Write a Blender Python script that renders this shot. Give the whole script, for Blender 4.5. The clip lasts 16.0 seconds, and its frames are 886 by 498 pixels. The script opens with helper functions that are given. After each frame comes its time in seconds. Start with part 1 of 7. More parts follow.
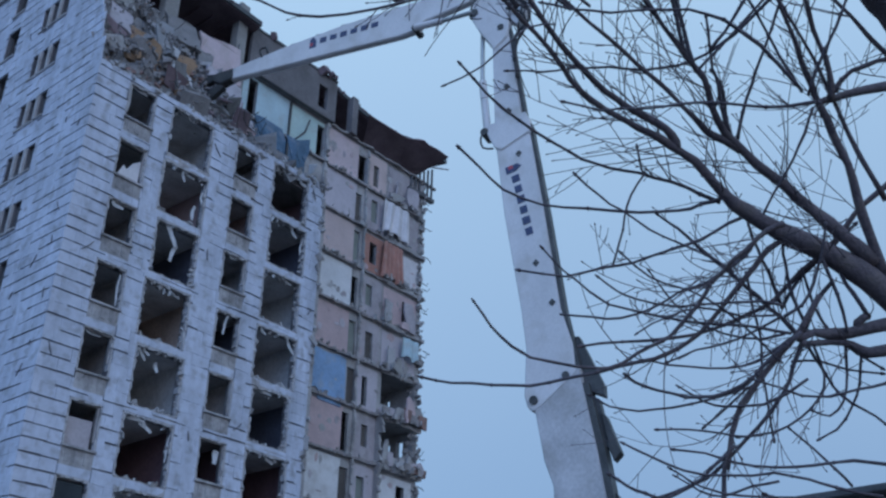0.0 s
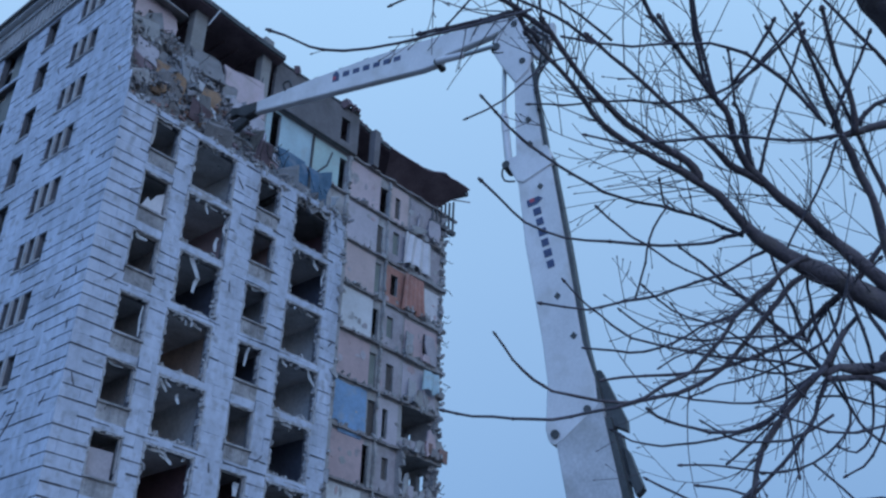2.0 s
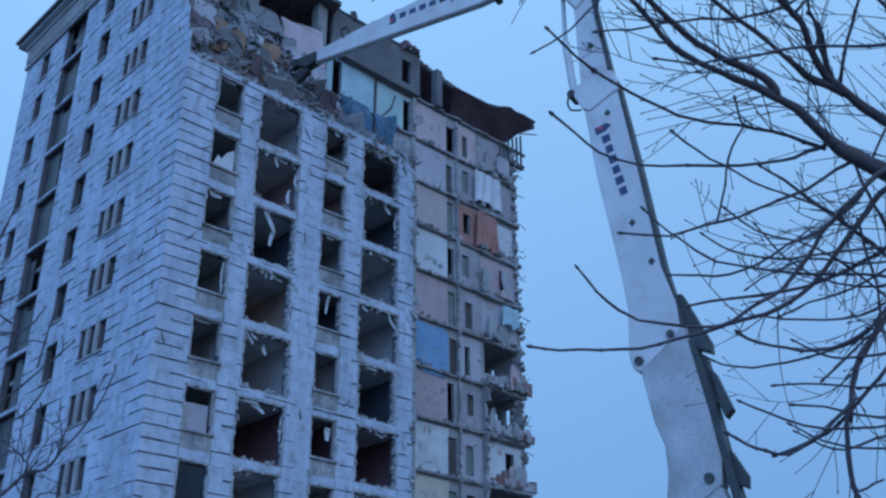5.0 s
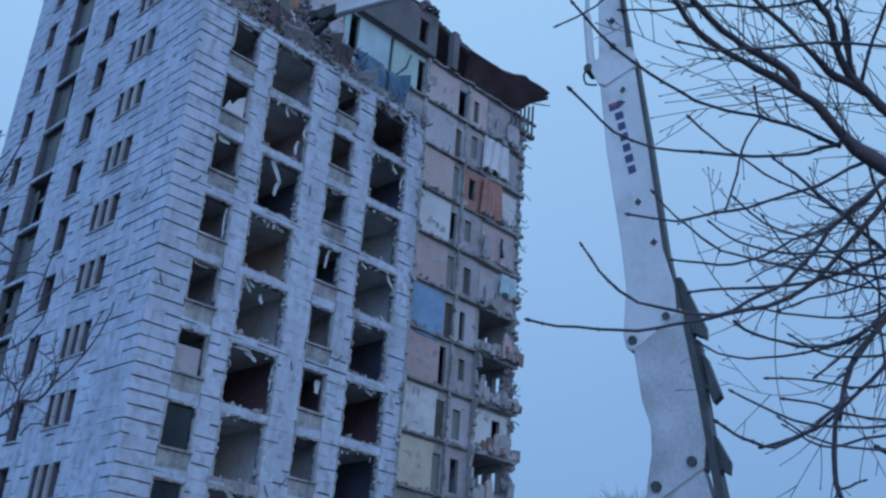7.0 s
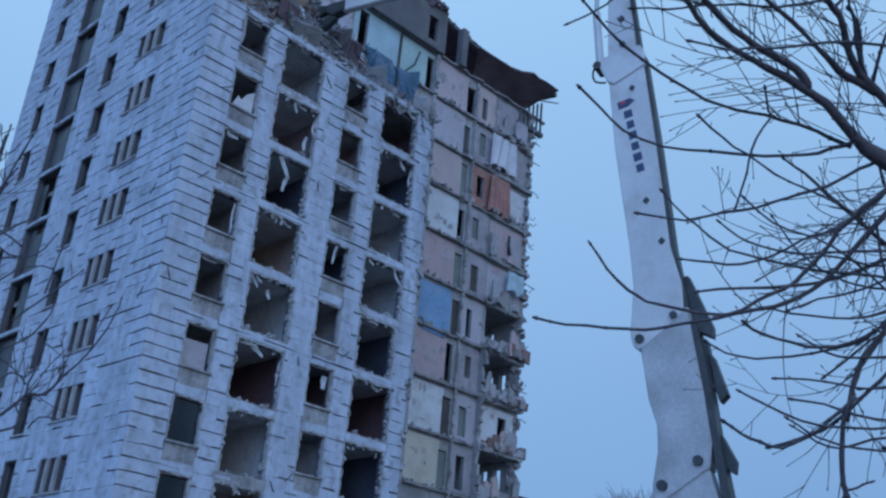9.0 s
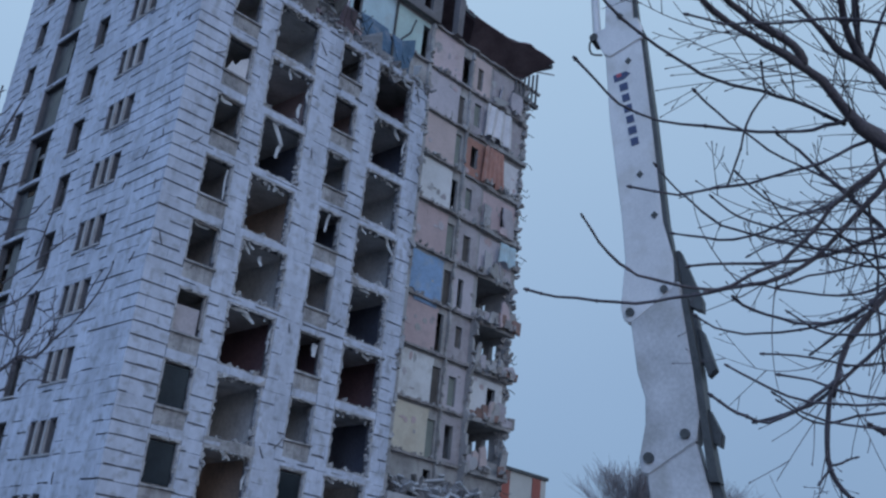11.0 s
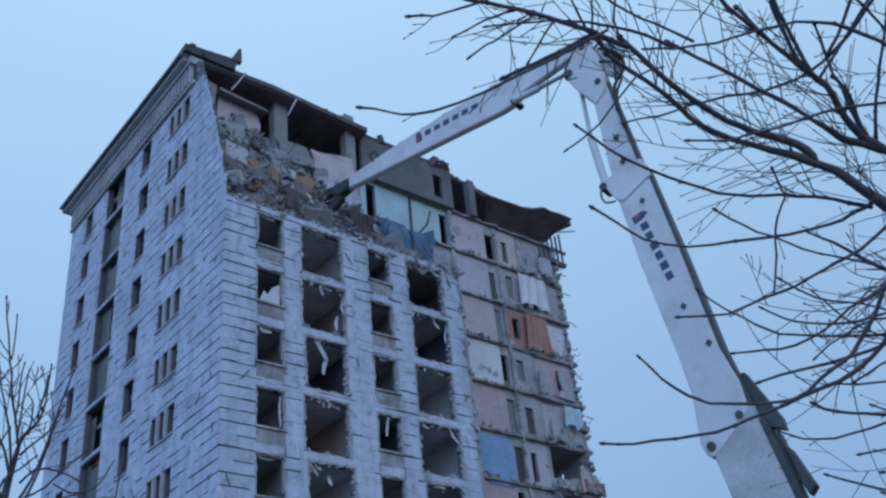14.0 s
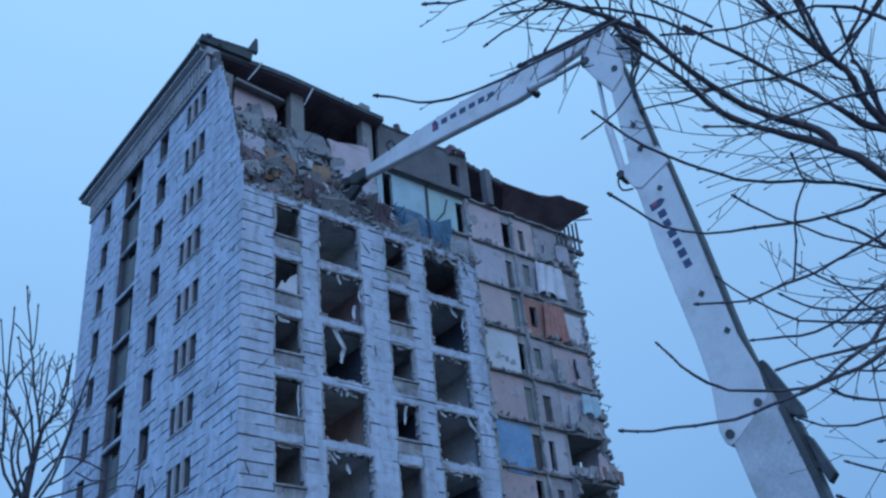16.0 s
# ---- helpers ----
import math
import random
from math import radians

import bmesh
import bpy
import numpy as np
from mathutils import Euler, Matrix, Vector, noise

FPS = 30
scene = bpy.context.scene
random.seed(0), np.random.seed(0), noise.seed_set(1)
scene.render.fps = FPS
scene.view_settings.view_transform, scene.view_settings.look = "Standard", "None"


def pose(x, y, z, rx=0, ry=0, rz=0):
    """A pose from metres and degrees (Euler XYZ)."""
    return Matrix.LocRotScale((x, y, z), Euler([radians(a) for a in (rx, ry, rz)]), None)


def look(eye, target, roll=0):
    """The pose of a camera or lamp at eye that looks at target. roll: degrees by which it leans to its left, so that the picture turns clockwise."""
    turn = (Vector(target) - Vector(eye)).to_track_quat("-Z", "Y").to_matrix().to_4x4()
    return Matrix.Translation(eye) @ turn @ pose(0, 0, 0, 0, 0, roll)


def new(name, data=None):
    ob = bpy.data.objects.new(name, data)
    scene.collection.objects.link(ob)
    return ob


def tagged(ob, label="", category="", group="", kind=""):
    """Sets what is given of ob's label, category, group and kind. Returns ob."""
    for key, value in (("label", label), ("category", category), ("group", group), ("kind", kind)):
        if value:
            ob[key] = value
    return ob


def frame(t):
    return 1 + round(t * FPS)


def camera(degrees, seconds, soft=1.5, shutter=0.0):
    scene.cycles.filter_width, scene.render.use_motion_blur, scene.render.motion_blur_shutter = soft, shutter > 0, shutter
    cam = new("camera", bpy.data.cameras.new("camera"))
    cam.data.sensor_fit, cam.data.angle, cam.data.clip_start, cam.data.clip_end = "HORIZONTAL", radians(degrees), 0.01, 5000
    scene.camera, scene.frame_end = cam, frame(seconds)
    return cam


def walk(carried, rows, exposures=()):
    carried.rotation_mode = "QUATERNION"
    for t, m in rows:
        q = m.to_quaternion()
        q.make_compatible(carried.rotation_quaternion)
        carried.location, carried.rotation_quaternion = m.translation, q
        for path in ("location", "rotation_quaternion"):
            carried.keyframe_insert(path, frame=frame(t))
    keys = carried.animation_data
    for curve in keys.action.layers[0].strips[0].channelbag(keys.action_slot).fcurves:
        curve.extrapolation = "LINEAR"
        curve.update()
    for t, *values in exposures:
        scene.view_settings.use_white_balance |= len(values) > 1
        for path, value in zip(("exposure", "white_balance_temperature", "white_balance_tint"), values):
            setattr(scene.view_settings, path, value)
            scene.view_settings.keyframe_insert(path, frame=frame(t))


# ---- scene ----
# ---- camera ----
EXPOSURES = [
    (0, -0.05, 5250, 9.8),
    (0.5, -0.05, 5280, 11.3),
    (1, -0.05, 5090, 9.6),
    (1.5, -0.05, 4960, 8.6),
    (2, -0.05, 4910, 8.8),
    (2.5, -0.05, 4820, 7.1),
    (4, -0.09, 4500, 7.2),
    (4.5, -0.12, 4420, 5.4),
    (7, -0.08, 4810, 7.6),
    (7.5, -0.08, 4920, 9.8),
    (8.5, -0.08, 4920, 9.8),
    (9, -0.08, 4800, 7.2),
    (11.5, -0.05, 5640, 11.4),
    (12, 0.0, 5640, 10.4),
    (12.5, 0.02, 5630, 10.6),
    (13, 0.01, 5460, 9.8),
    (14, -0.01, 5110, 7.6),
    (15, -0.04, 4810, 4.8),
    (16, -0.06, 4520, 4.0),
]
SKY_LOW, SKY_HIGH, SKY_TOP = (0.130, 0.182, 0.278, 1), (0.548, 0.672, 0.714, 1), (0.30, 0.45, 0.93, 1)
SKY_CLOUD, SKY_STRENGTH, SUN_POWER, JOINTS = 0.97, 1.0, 0.68, 0.5
cam = camera(47.1, 16.0, soft=2.5)
EYE = (-16.842, -32.537, 1.6)
# seconds, a point on the line of sight, roll
PATH = [
    (0, (-3.211, -21.235, 10.899), 0.89),
    (0.5, (-3.418, -21.327, 11.302), 0.71),
    (1, (-3.621, -21.394, 11.652), 0.31),
    (1.5, (-3.668, -21.207, 11.504), 1.47),
    (2, (-3.721, -21.100, 11.451), 1.77),
    (2.5, (-3.799, -21.019, 11.460), 1.57),
    (3, (-3.928, -20.835, 11.413), 1.76),
    (3.5, (-3.981, -20.707, 11.328), 2.22),
    (4, (-4.185, -20.329, 11.127), -0.03),
    (4.5, (-4.290, -19.874, 10.661), -1.30),
    (7, (-4.069, -19.453, 9.702), 4.31),
    (7.5, (-4.168, -19.408, 9.785), 3.85),
    (8, (-4.238, -19.331, 9.768), 4.26),
    (8.5, (-4.214, -19.333, 9.737), 4.46),
    (9, (-4.149, -19.334, 9.635), 4.94),
    (11.3, (-3.829, -19.333, 9.105), 5.81),
    (11.5, (-3.876, -19.321, 9.163), 5.98),
    (12, (-4.699, -19.174, 10.201), 2.43),
    (12.5, (-5.117, -19.316, 10.965), -0.31),
    (13, (-5.204, -19.757, 11.662), -1.74),
    (13.5, (-5.320, -19.964, 12.049), -4.69),
    (14, (-5.573, -19.933, 12.284), -6.32),
    (14.5, (-5.720, -19.930, 12.434), -6.54),
    (15, (-5.578, -19.925, 12.280), -5.17),
    (15.5, (-5.717, -19.774, 12.247), -5.52),
    (16, (-5.776, -19.624, 12.126), -5.97),
]
# the slow sway of the one who holds the camera: seconds, metres to the right, metres up
SWAY = [(0, 0.0, 0.0), (2.5, -0.004, 0.001), (4, -0.037, 0.008), (4.5, -0.042, 0.012), (7, -0.073, 0.040), (9, -0.081, 0.043), (12, -0.077, 0.043), (13.5, -0.092, 0.014), (16, -0.102, 0.007)]


def stand(t, target):
    """The eye at a time, and the far point that it keeps its sight on."""
    way = (Vector(target) - Vector(EYE)).normalized()
    right = way.cross(Vector((0, 0, 1))).normalized()
    a, b = [float(np.interp(t, [row[0] for row in SWAY], [row[i] for row in SWAY])) for i in (1, 2)]
    return Vector(EYE) + a * right + b * right.cross(way), Vector(EYE) + 48.0 * way


walk(cam, [(t, look(*stand(t, target), roll)) for t, target, roll in PATH], EXPOSURES)

# ---- light: an overcast winter dusk ----
world = bpy.data.worlds.new("overcast_dusk")
scene.world = world
world.use_nodes = True
wn, wl = world.node_tree.nodes, world.node_tree.links
wn.clear()
w_out = wn.new("ShaderNodeOutputWorld")
w_bg = wn.new("ShaderNodeBackground")
w_sky = wn.new("ShaderNodeTexSky")
w_sky.sky_type, w_sky.sun_disc = "NISHITA", False
w_sky.sun_elevation, w_sky.sun_rotation = radians(24), radians(200)
w_sky.air_density, w_sky.dust_density = 1.0, 2.0
w_co = wn.new("ShaderNodeTexCoord")
w_sep = wn.new("ShaderNodeSeparateXYZ")
w_ramp = wn.new("ShaderNodeValToRGB")
w_mix = wn.new("ShaderNodeMixRGB")
w_mix.inputs[0].default_value = SKY_CLOUD
w_ramp.color_ramp.elements[0].position, w_ramp.color_ramp.elements[0].color = 0.0, SKY_LOW
w_ramp.color_ramp.elements[1].position, w_ramp.color_ramp.elements[1].color = 0.75, SKY_HIGH
w_top = w_ramp.color_ramp.elements.new(1.0)
w_top.color = SKY_TOP
w_cn = wn.new("ShaderNodeTexNoise")
w_cn.inputs["Scale"].default_value, w_cn.inputs["Detail"].default_value = 1.6, 3.0
w_add = wn.new("ShaderNodeMath")
w_add.operation = "MULTIPLY_ADD"
w_add.inputs[1].default_value = 0.16
w_off = wn.new("ShaderNodeMath")
w_off.operation = "SUBTRACT"
w_off.inputs[1].default_value = 0.08
wl.new(w_co.outputs["Generated"], w_sep.inputs[0])
wl.new(w_co.outputs["Generated"], w_cn.inputs["Vector"])
wl.new(w_cn.outputs["Fac"], w_add.inputs[0])
wl.new(w_sep.outputs["Z"], w_add.inputs[2])
wl.new(w_add.outputs[0], w_off.inputs[0])
wl.new(w_off.outputs[0], w_ramp.inputs[0])
wl.new(w_sky.outputs[0], w_mix.inputs[1])
wl.new(w_ramp.outputs[0], w_mix.inputs[2])
wl.new(w_mix.outputs[0], w_bg.inputs[0])
w_bg.inputs[1].default_value = SKY_STRENGTH
wl.new(w_bg.outputs[0], w_out.inputs[0])

sun_data = bpy.data.lights.new("sun", "SUN")
sun_data.energy, sun_data.angle, sun_data.color = SUN_POWER, radians(60), (0.41, 0.64, 1.14)
sun = new("sun", sun_data)
sun.matrix_world = look((-80, -52, 62), (6, 4, 18))


# ---- materials ----
def mat(name, color, rough=0.85, var=0.18, size=0.5, grain=14.0, bump=0.25, metal=0.0, spots=None, each=0.0, island=0.0, streak=0.0):
    """Two scales of tone (stains and grain), optional spots of a second colour, optional change from piece to piece."""
    m = bpy.data.materials.new(name)
    m.use_nodes = True
    n, l = m.node_tree.nodes, m.node_tree.links
    b = n["Principled BSDF"]
    b.inputs["Roughness"].default_value, b.inputs["Metallic"].default_value = rough, metal
    geo = n.new("ShaderNodeNewGeometry")
    big, small = n.new("ShaderNodeTexNoise"), n.new("ShaderNodeTexNoise")
    for node, scale, detail in ((big, size, 5.0), (small, grain, 4.0)):
        node.inputs["Scale"].default_value, node.inputs["Detail"].default_value = scale, detail
        l.new(geo.outputs["Position"], node.inputs["Vector"])
    tone = n.new("ShaderNodeMath")
    tone.operation = "ADD"
    l.new(big.outputs["Fac"], tone.inputs[0])
    half = n.new("ShaderNodeMath")
    half.operation, half.inputs[1].default_value = "MULTIPLY", 0.6
    l.new(small.outputs["Fac"], half.inputs[0])
    l.new(half.outputs[0], tone.inputs[1])
    value = tone.outputs[0]
    for amount, source in ((each, "object"), (island, "island")):
        if amount:
            rnd = n.new("ShaderNodeObjectInfo").outputs["Random"] if source == "object" else geo.outputs["Random Per Island"]
            ma = n.new("ShaderNodeMath")
            ma.operation, ma.inputs[1].default_value = "MULTIPLY_ADD", amount
            l.new(rnd, ma.inputs[0])
            l.new(value, ma.inputs[2])
            value = ma.outputs[0]
    span = n.new("ShaderNodeMapRange")
    span.inputs["From Min"].default_value, span.inputs["From Max"].default_value = 0.55, 1.05 + each + island
    span.inputs["To Min"].default_value, span.inputs["To Max"].default_value = 1 - var, 1 + var
    l.new(value, span.inputs["Value"])
    mul = n.new("ShaderNodeVectorMath")
    mul.operation = "SCALE"
    mul.inputs[0].default_value = color
    l.new(span.outputs["Result"], mul.inputs["Scale"])
    out = mul.outputs[0]
    if spots:
        col2, amount, scale = spots
        sp = n.new("ShaderNodeTexNoise")
        sp.inputs["Scale"].default_value, sp.inputs["Detail"].default_value = scale, 8.0
        l.new(geo.outputs["Position"], sp.inputs["Vector"])
        rm = n.new("ShaderNodeMapRange")
        rm.inputs["From Min"].default_value, rm.inputs["From Max"].default_value = 0.52, 0.70
        rm.inputs["To Max"].default_value = amount
        l.new(sp.outputs["Fac"], rm.inputs["Value"])
        mx = n.new("ShaderNodeMixRGB")
        mx.inputs[2].default_value = (*col2, 1)
        l.new(rm.outputs["Result"], mx.inputs[0])
        l.new(out, mx.inputs[1])
        out = mx.outputs[0]
    if streak:                 # rain stains that run down the wall
        stretch = n.new("ShaderNodeMapping")
        stretch.inputs["Scale"].default_value = (1.6, 1.6, 0.13)
        l.new(geo.outputs["Position"], stretch.inputs["Vector"])
        run = n.new("ShaderNodeTexNoise")
        run.inputs["Scale"].default_value, run.inputs["Detail"].default_value = 1.0, 6.0
        l.new(stretch.outputs[0], run.inputs["Vector"])
        rr = n.new("ShaderNodeMapRange")
        rr.inputs["From Min"].default_value, rr.inputs["From Max"].default_value = 0.42, 0.68
        rr.inputs["To Min"].default_value, rr.inputs["To Max"].default_value = 1.0, 1.0 - streak
        l.new(run.outputs["Fac"], rr.inputs["Value"])
        wash = n.new("ShaderNodeVectorMath")
        wash.operation = "SCALE"
        l.new(out, wash.inputs[0])
        l.new(rr.outputs["Result"], wash.inputs["Scale"])
        out = wash.outputs[0]
    l.new(out, b.inputs["Base Color"])
    if bump:
        bp = n.new("ShaderNodeBump")
        bp.inputs["Strength"].default_value, bp.inputs["Distance"].default_value = bump, 0.03
        l.new(tone.outputs[0], bp.inputs["Height"])
        l.new(bp.outputs[0], b.inputs["Normal"])
    return m


M_STONE = mat("pale_facing_stone", (0.545, 0.572, 0.668), 0.8, 0.26, 0.45, 4.0, 0.6, spots=((0.28, 0.275, 0.29), 0.7, 2.2), each=0.14, island=0.14, streak=0.2)
M_MORTAR = mat("dark_mortar_wall", (0.13, 0.125, 0.135), 0.95, 0.3, 0.8, 12.0, 0.4)
M_RENDER = mat("old_pale_render", (0.43, 0.42, 0.43), 0.85, 0.2, 0.5, 10.0, 0.3, spots=((0.25, 0.22, 0.19), 0.6, 1.3))
M_CONCRETE = mat("broken_concrete", (0.36, 0.35, 0.35), 0.95, 0.3, 0.9, 12.0, 0.6, spots=((0.16, 0.14, 0.13), 0.6, 2.0))
M_ROOM = mat("dirty_room_plaster", (0.72, 0.68, 0.66), 0.9, 0.35, 0.5, 6.0, 0.3)
M_ROOM_RED = mat("brown_red_room_plaster", (0.56, 0.42, 0.39), 0.9, 0.35, 0.5, 6.0, 0.3)
M_CEILING = mat("sooty_white_ceiling", (0.74, 0.73, 0.74), 0.9, 0.25, 0.6, 7.0, 0.2, spots=((0.42, 0.40, 0.39), 0.6, 1.1))
M_NAVY = mat("navy_room_paint", (0.13, 0.14, 0.19), 0.85, 0.3, 0.6, 7.0, 0.2)
M_MAROON = mat("maroon_room_paint", (0.18, 0.11, 0.12), 0.85, 0.3, 0.6, 7.0, 0.2)
M_BROWN = mat("brown_room_paper", (0.56, 0.45, 0.38), 0.9, 0.3, 0.6, 7.0, 0.2)
M_GREYROOM = mat("grey_room_plaster", (0.70, 0.70, 0.71), 0.9, 0.3, 0.5, 6.0, 0.3)
M_LIP = mat("dark_broken_slab_edge", (0.27, 0.25, 0.25), 0.95, 0.4, 1.0, 9.0, 0.6, spots=((0.34, 0.33, 0.33), 0.6, 2.4))
M_RUBBLE = mat("grey_rubble", (0.205, 0.195, 0.195), 0.95, 0.45, 1.2, 10.0, 0.8, spots=((0.11, 0.10, 0.095), 0.7, 1.6), island=0.5)
M_WHITE_BITS = mat("torn_white_plaster", (0.50, 0.50, 0.51), 0.9, 0.15, 1.0, 14.0, 0.3)
M_RUST = mat("rusty_brown_rubble", (0.21, 0.125, 0.08), 0.95, 0.4, 1.0, 9.0, 0.6)
M_SOFFIT = mat("dark_weathered_timber", (0.175, 0.13, 0.145), 0.9, 0.35, 0.8, 10.0, 0.4)
M_SLATE = mat("dark_roof_sheet", (0.07, 0.075, 0.08), 0.6, 0.3, 1.0, 8.0, 0.3)
M_ATTIC = mat("grey_attic_plaster", (0.30, 0.29, 0.28), 0.9, 0.18, 0.6, 8.0, 0.3, spots=((0.17, 0.16, 0.15), 0.5, 0.8))
M_ATTICWALL = mat("dark_grey_attic_render", (0.165, 0.155, 0.16), 0.9, 0.25, 0.6, 8.0, 0.35, spots=((0.10, 0.095, 0.09), 0.6, 0.9))
M_APRON = mat("stained_apron_stone", (0.38, 0.365, 0.37), 0.9, 0.35, 0.9, 6.0, 0.5, spots=((0.19, 0.175, 0.165), 0.75, 2.3), streak=0.3)
M_OCHRE = mat("ochre_wall_paint", (0.24, 0.155, 0.09), 0.9, 0.4, 0.9, 8.0, 0.4, spots=((0.16, 0.14, 0.13), 0.6, 1.6))
M_FRAME = mat("weathered_window_wood", (0.30, 0.28, 0.27), 0.8, 0.3, 3.0, 25.0, 0.3)
M_DARKFRAME = mat("blackened_window_wood", (0.10, 0.10, 0.105), 0.85, 0.3, 3.0, 25.0, 0.3)
M_LEAF = mat("grey_green_door_paint", (0.20, 0.22, 0.20), 0.7, 0.2, 1.0, 9.0, 0.2)
M_PALELUMP = mat("pale_rubble", (0.26, 0.26, 0.27), 0.95, 0.35, 1.0, 10.0, 0.6, spots=((0.14, 0.13, 0.125), 0.6, 2.2), island=0.4)
M_PINKLUMP = mat("pinkish_brick_rubble", (0.23, 0.15, 0.13), 0.95, 0.4, 1.0, 10.0, 0.6, island=0.5)
M_PINK = mat("pink_wall_paint", (0.53, 0.435, 0.45), 0.85, 0.12, 0.7, 9.0, 0.2, spots=((0.40, 0.35, 0.32), 0.5, 1.5))
M_SALMON = mat("salmon_wall_paint", (0.51, 0.415, 0.405), 0.85, 0.12, 0.7, 9.0, 0.2, spots=((0.40, 0.33, 0.30), 0.5, 1.5))
M_LILAC = mat("lilac_wall_paint", (0.50, 0.46, 0.50), 0.85, 0.12, 0.7, 9.0, 0.2, spots=((0.36, 0.34, 0.35), 0.5, 1.5))
M_GREYLILAC = mat("grey_lilac_wall_paint", (0.40, 0.365, 0.39), 0.85, 0.2, 0.9, 9.0, 0.25, spots=((0.26, 0.24, 0.23), 0.6, 1.5))
M_WHITE = mat("white_wall_paint", (0.66, 0.66, 0.68), 0.85, 0.12, 0.7, 9.0, 0.2, spots=((0.45, 0.43, 0.42), 0.5, 1.5))
M_MAUVE = mat("mauve_wall_paint", (0.50, 0.39, 0.40), 0.85, 0.12, 0.7, 9.0, 0.2, spots=((0.34, 0.29, 0.29), 0.5, 1.5))
M_CREAM = mat("cream_wall_paint", (0.58, 0.53, 0.44), 0.85, 0.12, 0.7, 9.0, 0.2, spots=((0.45, 0.38, 0.30), 0.5, 1.5))
M_BLUE = mat("faded_blue_paint", (0.25, 0.37, 0.58), 0.75, 0.22, 0.9, 9.0, 0.2, spots=((0.36, 0.40, 0.47), 0.6, 1.4))
M_DEEPBLUE = mat("deep_blue_paint", (0.07, 0.125, 0.20), 0.7, 0.3, 0.8, 7.0, 0.2, spots=((0.22, 0.24, 0.28), 0.6, 1.6))
M_SKYBLUE = mat("pale_blue_paint", (0.46, 0.58, 0.63), 0.8, 0.12, 0.8, 9.0, 0.2, spots=((0.40, 0.42, 0.42), 0.5, 1.4))
M_MINT = mat("pale_mint_paint", (0.46, 0.58, 0.56), 0.8, 0.12, 0.8, 9.0, 0.2, spots=((0.40, 0.42, 0.40), 0.5, 1.4))
M_ORANGE = mat("orange_paint", (0.37, 0.195, 0.155), 0.8, 0.25, 0.8, 7.0, 0.2, spots=((0.42, 0.30, 0.26), 0.5, 2.0))
M_CLOTH = mat("torn_pale_sheet", (0.62, 0.60, 0.62), 0.9, 0.15, 1.2, 9.0, 0.2)
M_DARK = mat("dark_door_wood", (0.09, 0.08, 0.075), 0.8, 0.3, 1.2, 9.0, 0.2)
M_BOOM = mat("dusty_white_boom_paint", (0.66, 0.645, 0.65), 0.5, 0.12, 0.7, 12.0, 0.08, spots=((0.45, 0.42, 0.38), 0.5, 0.9))
# lower boom: shading put into a darker base colour, plus dirt spots
M_BOOMLOW = mat("shaded_dirty_boom_paint", (0.50, 0.49, 0.50), 0.55, 0.25, 0.6, 9.0, 0.1, spots=((0.33, 0.31, 0.29), 0.7, 0.8))
M_STEEL = mat("dark_greasy_steel", (0.07, 0.07, 0.07), 0.5, 0.35, 1.5, 12.0, 0.3, metal=0.4)
M_ROD = mat("grey_cylinder_steel", (0.42, 0.43, 0.44), 0.35, 0.15, 2.0, 12.0, 0.1, metal=0.5)
M_RUBBER = mat("black_hose_rubber", (0.025, 0.025, 0.028), 0.55, 0.3, 4.0, 20.0, 0.1)
M_LOGO = mat("navy_logo_paint", (0.045, 0.06, 0.14), 0.5, 0.15, 4.0, 20.0, 0.0)
M_LOGO_RED = mat("red_logo_paint", (0.40, 0.06, 0.09), 0.5, 0.15, 4.0, 20.0, 0.0)
M_BARK = mat("dark_winter_bark", (0.125, 0.105, 0.115), 0.9, 0.4, 3.0, 40.0, 0.7, spots=((0.14, 0.12, 0.10), 0.5, 6.0))
M_THINBARK = mat("dark_young_bark", (0.095, 0.085, 0.10), 0.85, 0.35, 4.0, 40.0, 0.4)
M_TWIG = mat("dark_twig_bark", (0.10, 0.085, 0.095), 0.85, 0.3, 4.0, 40.0, 0.3)
# far twigs twice as pale as near ones: distance haze put into the colour
M_FARTWIG = mat("haze_paled_twigs", (0.22, 0.20, 0.21), 0.9, 0.3, 1.0, 8.0, 0.0)
M_GROUND = mat("muddy_winter_ground", (0.075, 0.068, 0.058), 0.95, 0.35, 0.15, 3.0, 0.5, spots=((0.17, 0.16, 0.14), 0.6, 0.5))
M_HOUSE = mat("grey_house_render", (0.30, 0.29, 0.28), 0.9, 0.15, 0.4, 9.0, 0.2)
M_REDPANEL = mat("dull_red_cladding", (0.30, 0.10, 0.08), 0.8, 0.2, 0.3, 6.0, 0.1)
M_PALEPANEL = mat("pale_grey_cladding", (0.48, 0.47, 0.45), 0.8, 0.15, 0.3, 6.0, 0.1)
M_STAIRSHADE = mat("stairwell_shade_glass", (0.05, 0.052, 0.06), 0.35, 0.5, 0.8, 6.0, 0.1, spots=((0.12, 0.11, 0.11), 0.6, 1.2))
M_GLASS = mat("dark_window_glass", (0.02, 0.025, 0.03), 0.12, 0.2, 1.0, 5.0, 0.0)


